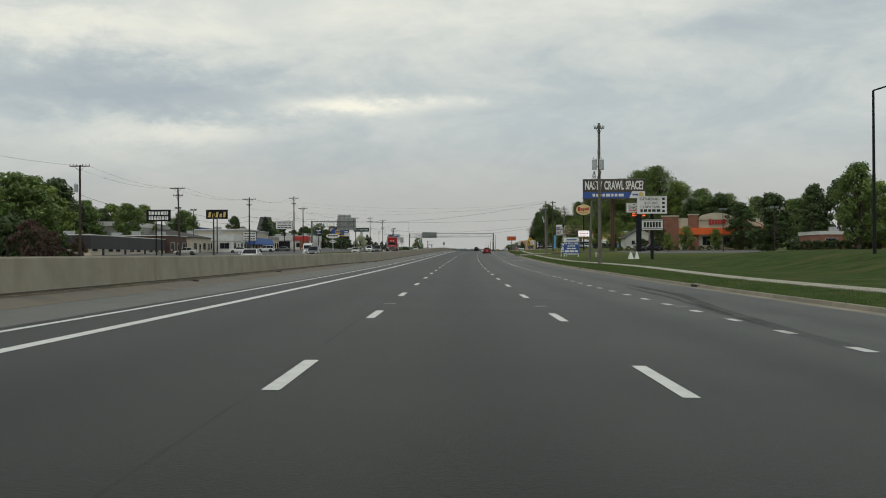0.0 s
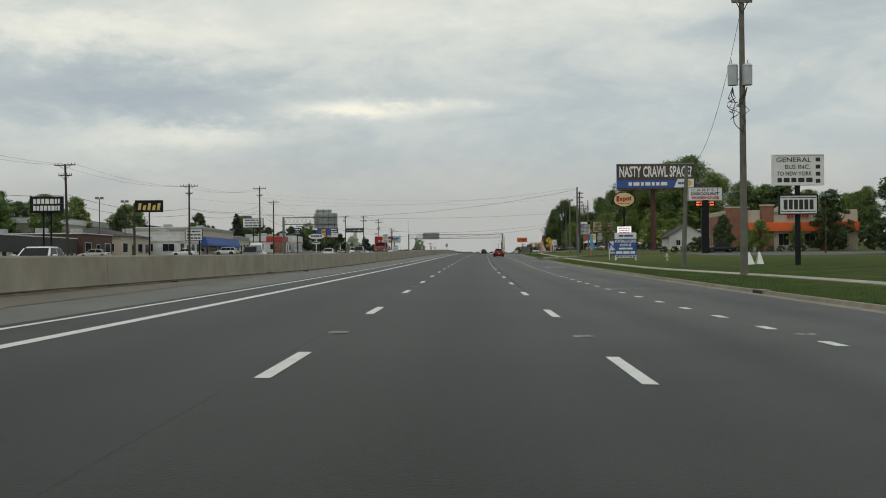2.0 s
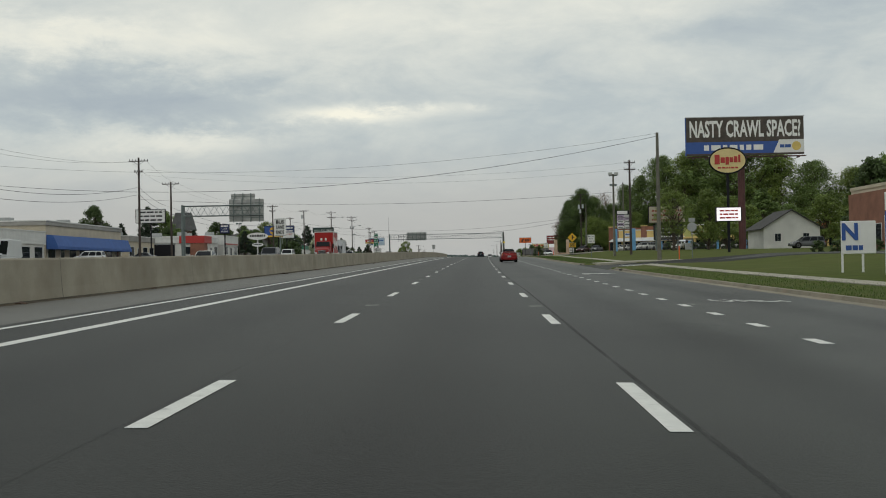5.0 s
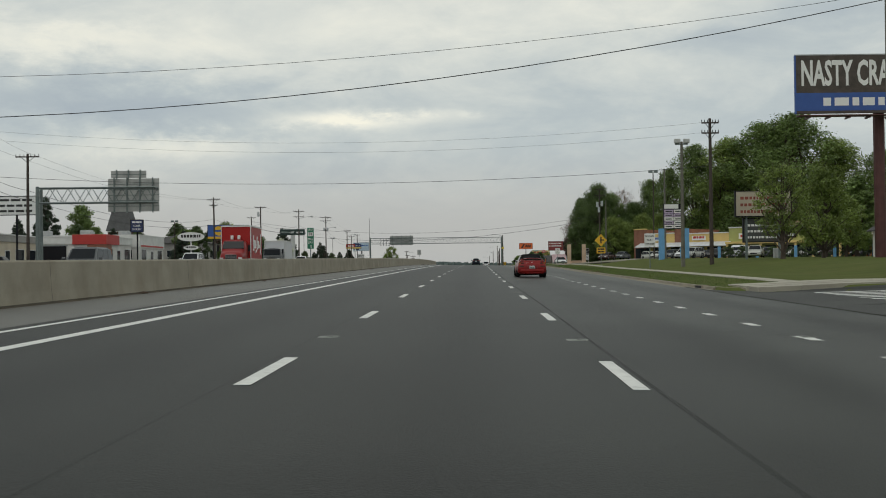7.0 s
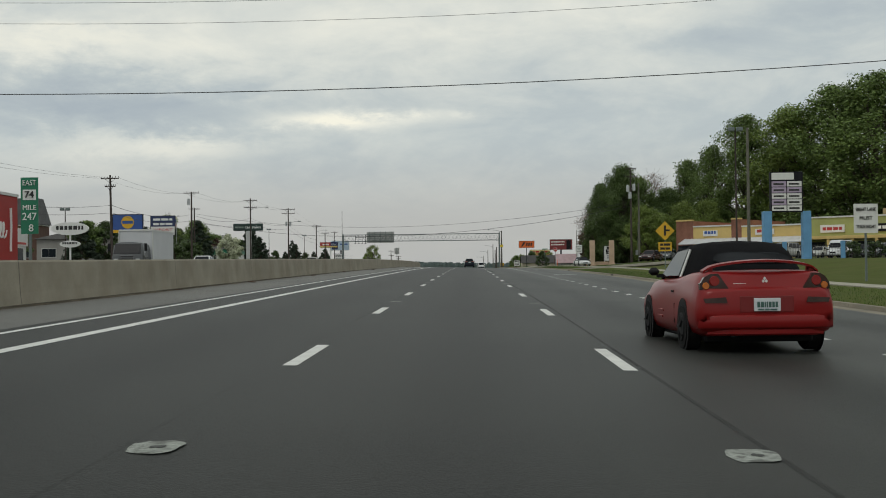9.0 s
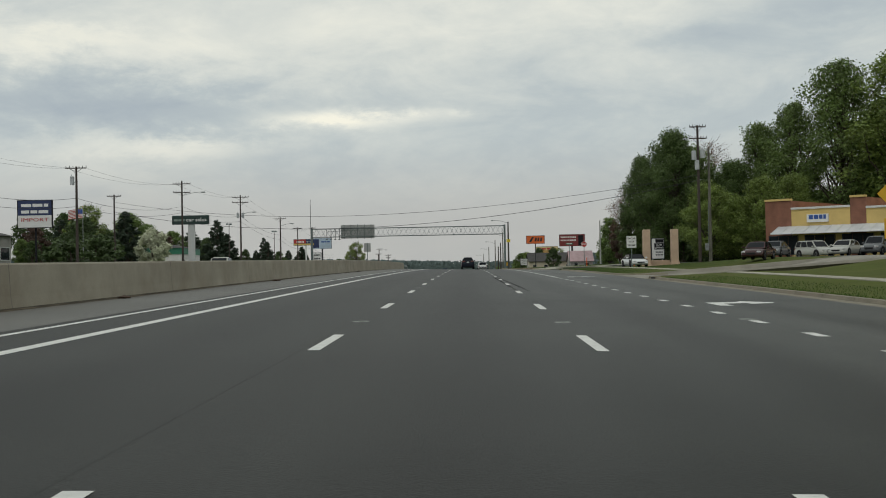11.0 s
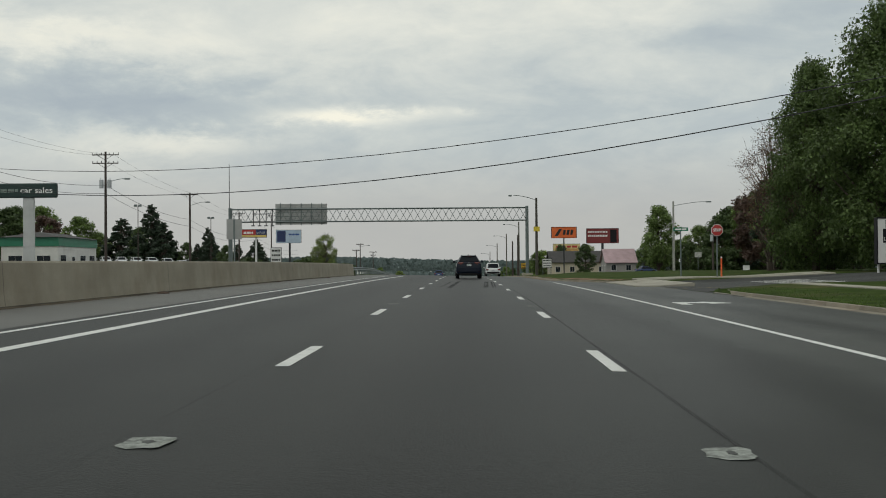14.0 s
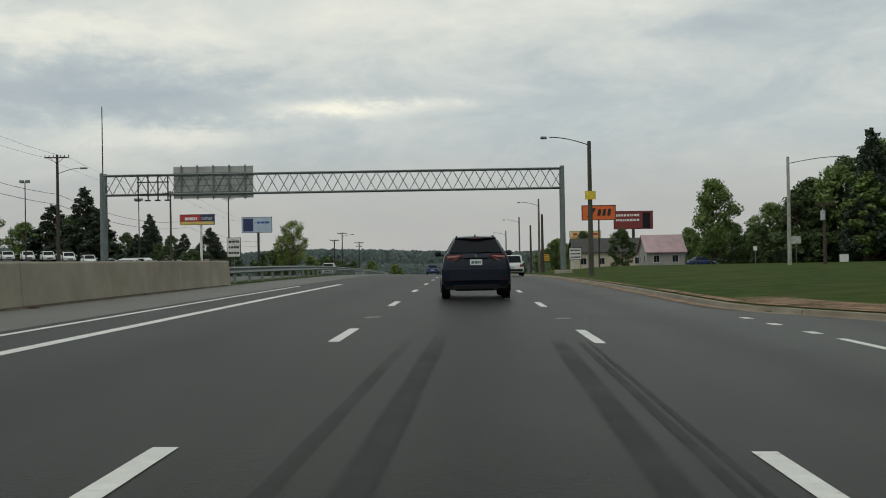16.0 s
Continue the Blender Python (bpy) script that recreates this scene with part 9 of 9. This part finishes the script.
def ribbon(name, pts, w, material, lift, label="", seed=1, taper=True, hf=None):
    """A worn streak along the road: places of (u, y), with an uneven edge."""
    rnd = random.Random(seed)
    v, f, fade = [], [], []
    dense = []
    for (u0, y0), (u1, y1) in zip(pts[:-1], pts[1:]):
        n = max(2, int(abs(y1 - y0) / 1.2))
        dense += [(u0 + (u1 - u0) * i / n, y0 + (y1 - y0) * i / n) for i in range(n)]
    dense.append(pts[-1])
    for i, (u, y) in enumerate(dense):
        t = i / (len(dense) - 1)
        k = w * rnd.uniform(0.95, 1.05) * 0.62
        end = min(1, t * 5, (1 - t) * 5) if taper else 1
        for s in (-1, -0.6, 0.6, 1):
            uu = u + s * k
            v.append(W(uu, y, (hf(uu, y) if hf else lane_h(uu)) + lift))
            fade.append(0.0 if abs(s) == 1 else end)
    for i in range(len(dense) - 1):
        for j in range(3):
            a = 4 * i + j
            f.append((a, a + 1, a + 5, a + 4))
    return note(raw_mesh(name, v, f, material, road, label), "fade", fade)


ribbon("tar_seam", [(2.02 + 0.05 * math.sin(y * 0.11), y) for y in range(100, 330, 6)], 0.05, TAR, 0.003, seed=2, taper=False)
ribbon("tar_seam", [(-1.99 + 0.04 * math.sin(y * 0.13), y) for y in range(0, 480, 6)], 0.03, SEAM_FAINT, 0.003, seed=3, taper=False)
ribbon("tar_seam", [(2.0 + 0.04 * math.sin(y * 0.1), y) for y in range(398, 470, 6)], 0.04, TAR, 0.003, seed=4, taper=False)
# long tyre marks that wander over the lane line
ribbon("tyre_mark", [(1.85, 366), (1.77, 378), (1.72, 387), (1.62, 397), (1.57, 402)], 0.11, SKID, 0.0035, seed=5)
ribbon("tyre_mark", [(2.25, 366), (2.12, 378), (1.98, 387), (1.84, 396), (1.79, 402)], 0.11, SKID, 0.0035, seed=6)
for u0, u1, y0, y1, w, sd in ((-0.74, -0.37, 463, 489, 0.22, 7), (-1.17, -0.80, 464.5, 488, 0.13, 8), (0.94, 1.28, 467.5, 488, 0.22, 9), (1.27, 1.58, 467, 488, 0.09, 10), (1.39, 1.70, 467, 488, 0.06, 11)):
    ribbon("tyre_mark", [(u0, y0), ((u0 + u1) / 2, (y0 + y1) / 2), (u1, y1)], w, SKID if sd != 8 else SKID_OLD, 0.0035, seed=sd)


def scar(u, y, seed):
    """The pale patch where a road stud was torn out."""
    rnd = random.Random(seed)
    n = 18
    sq = lambda c: math.copysign(abs(c) ** 0.6, c)
    v = [W(u + 0.16 * sq(math.cos(math.tau * i / n)) * rnd.uniform(0.88, 1.1), y - 0.2 + 0.25 * sq(math.sin(math.tau * i / n)) * rnd.uniform(0.85, 1.12), lane_h(u) + 0.006) for i in range(n)]
    o = raw_mesh("stud_scar", v, [tuple(range(n))], SCAR, road)
    v = [W(u + 0.02 + 0.045 * math.cos(math.tau * i / 10) * rnd.uniform(0.5, 1.2), y - 0.2 + 0.07 * math.sin(math.tau * i / 10) * rnd.uniform(0.5, 1.3), lane_h(u) + 0.0095) for i in range(10)]
    raw_mesh("stud_hole", v, [tuple(range(10))], TAR_PLAIN, o)


for k in range(-2, 22):
    y = 128.0 + 24.384 * (k - 5) + (0.45 if 4 <= k <= 6 else 0.0)
    scar(-1.83, y, k)
    scar(1.83, y - 0.1, k + 50)
    if y < 400:
        scar(5.49, y + 1.2, k + 90)


def arrow(u, y, kind="turn"):
    """A painted right-turn arrow."""
    pts = ((-0.12, 0), (0.12, 0), (0.12, 1.0), (0.62, 1.42), (0.62, 0.95), (1.3, 1.75), (0.62, 2.55), (0.62, 2.08), (-0.12, 1.55))
    v = [W(u + a * 1.45, y + b * 1.25, lane_h(u + a * 1.45) + 0.006) for a, b in pts]
    me = raw_mesh("turn_arrow", v, [(0, 1, 2, 8), (2, 3, 7, 8), (4, 5, 6), (3, 4, 6, 7)], PAINT_WHITE, road)


for y in (163, 215, 355, 400, 447.6):
    arrow(6.5, y)


def only(u, y):
    cu_w = 2.0
    ob = lettering("ONLY", 1.0, PAINT_WHITE, road, tuple(W(u, y, lane_h(u) + 0.007)), "painted_word", (0, 1.26, 0), cu_w)
    ob.matrix_basis = ob.matrix_basis @ Matrix.Diagonal((1, 3.0, 0.05, 1))


YELLOW_LINE = mat("yellow_road_paint", (0.50, 0.30, 0.06), 0.7, 0, 0.15, 4.0, 0.2, 60.0)
bend = [(5.6 + 0.35 * k + 0.11 * k * k, 465.8 + 0.95 * k) for k in range(9)]
raw_mesh("yellow_line", [W(u + d, y, street_h(u, y) + 0.012) for u, y in bend for d in (-0.06, 0.06)], [(2 * k, 2 * k + 1, 2 * k + 3, 2 * k + 2) for k in range(8)], YELLOW_LINE, road)
only(7.4, 424)
only(7.4, 180)
# dirt on the narrowing kerb, and litter along the wall
ribbon("kerb_dirt", [(kerb_u(y) - 0.32, y) for y in range(489, 560, 2)], 0.42, DIRT_THIN, 0.02, seed=12)
# silt along the foot of the wall and red soil washed over the verge
ribbon("silt", [(-9.80, y) for y in range(-50, 521, 6)], 0.45, SILT, 0.012, seed=31, taper=False, hf=shoulder_h)
ribbon("silt", [(-9.97, y) for y in range(-50, 521, 5)], 0.20, mat("wet_silt", (0.045, 0.036, 0.022), 0.95, 0, 0.3, 1.2, 0.3, 20.0), 0.017, seed=33, taper=False, hf=shoulder_h)
for y0, y1, off, w, sd in ((490, 502, 1.3, 1.3, 41), (489, 515, 0.45, 0.4, 42), (512, 552, 0.35, 0.3, 43), (300, 330, 0.5, 0.3, 44)):
    ribbon("soil_patch", [(kerb_u(y0 + (y1 - y0) * i / 12) + off, y0 + (y1 - y0) * i / 12) for i in range(13)], w, DIRT_THIN, 0.03, seed=sd, hf=ground_h)
# dark scrub of old tyres beside the short dashes
ribbon("tyre_mark", [(7.3, 56), (7.2, 41), (6.2, 31), (5.75, 25), (5.45, 20.5), (5.2, 15)], 0.4, SKID_OLD, 0.0095, seed=21)
ribbon("tyre_mark", [(6.6, 50), (6.4, 38), (5.9, 30), (5.3, 22)], 0.25, SKID_OLD, 0.0095, seed=22)
for k in range(26):
    y = 20 + 19 * k + rt.uniform(-6, 6)
    s = rt.uniform(0.04, 0.12)
    lt = tagged(new("leaf_litter"), "small heap of dead leaves by the wall", "litter")
    lu = -9.6 + rt.uniform(-0.2, 0.3)
    lt.location = W(lu, y, shoulder_h(lu, y) + 0.01)
    bm = bmesh.new()
    bmesh.ops.create_icosphere(bm, subdivisions=1, radius=1, matrix=Matrix.Diagonal((s * 2.0, s * 3.5, s * 0.7, 1)))
    for vv in bm.verts:
        vv.co *= rt.uniform(0.7, 1.3)
    part("heap", bm, mat("dead_leaves", (0.06, 0.035, 0.022), 0.95, 0, 0.4, 12.0, 0.4), lt)
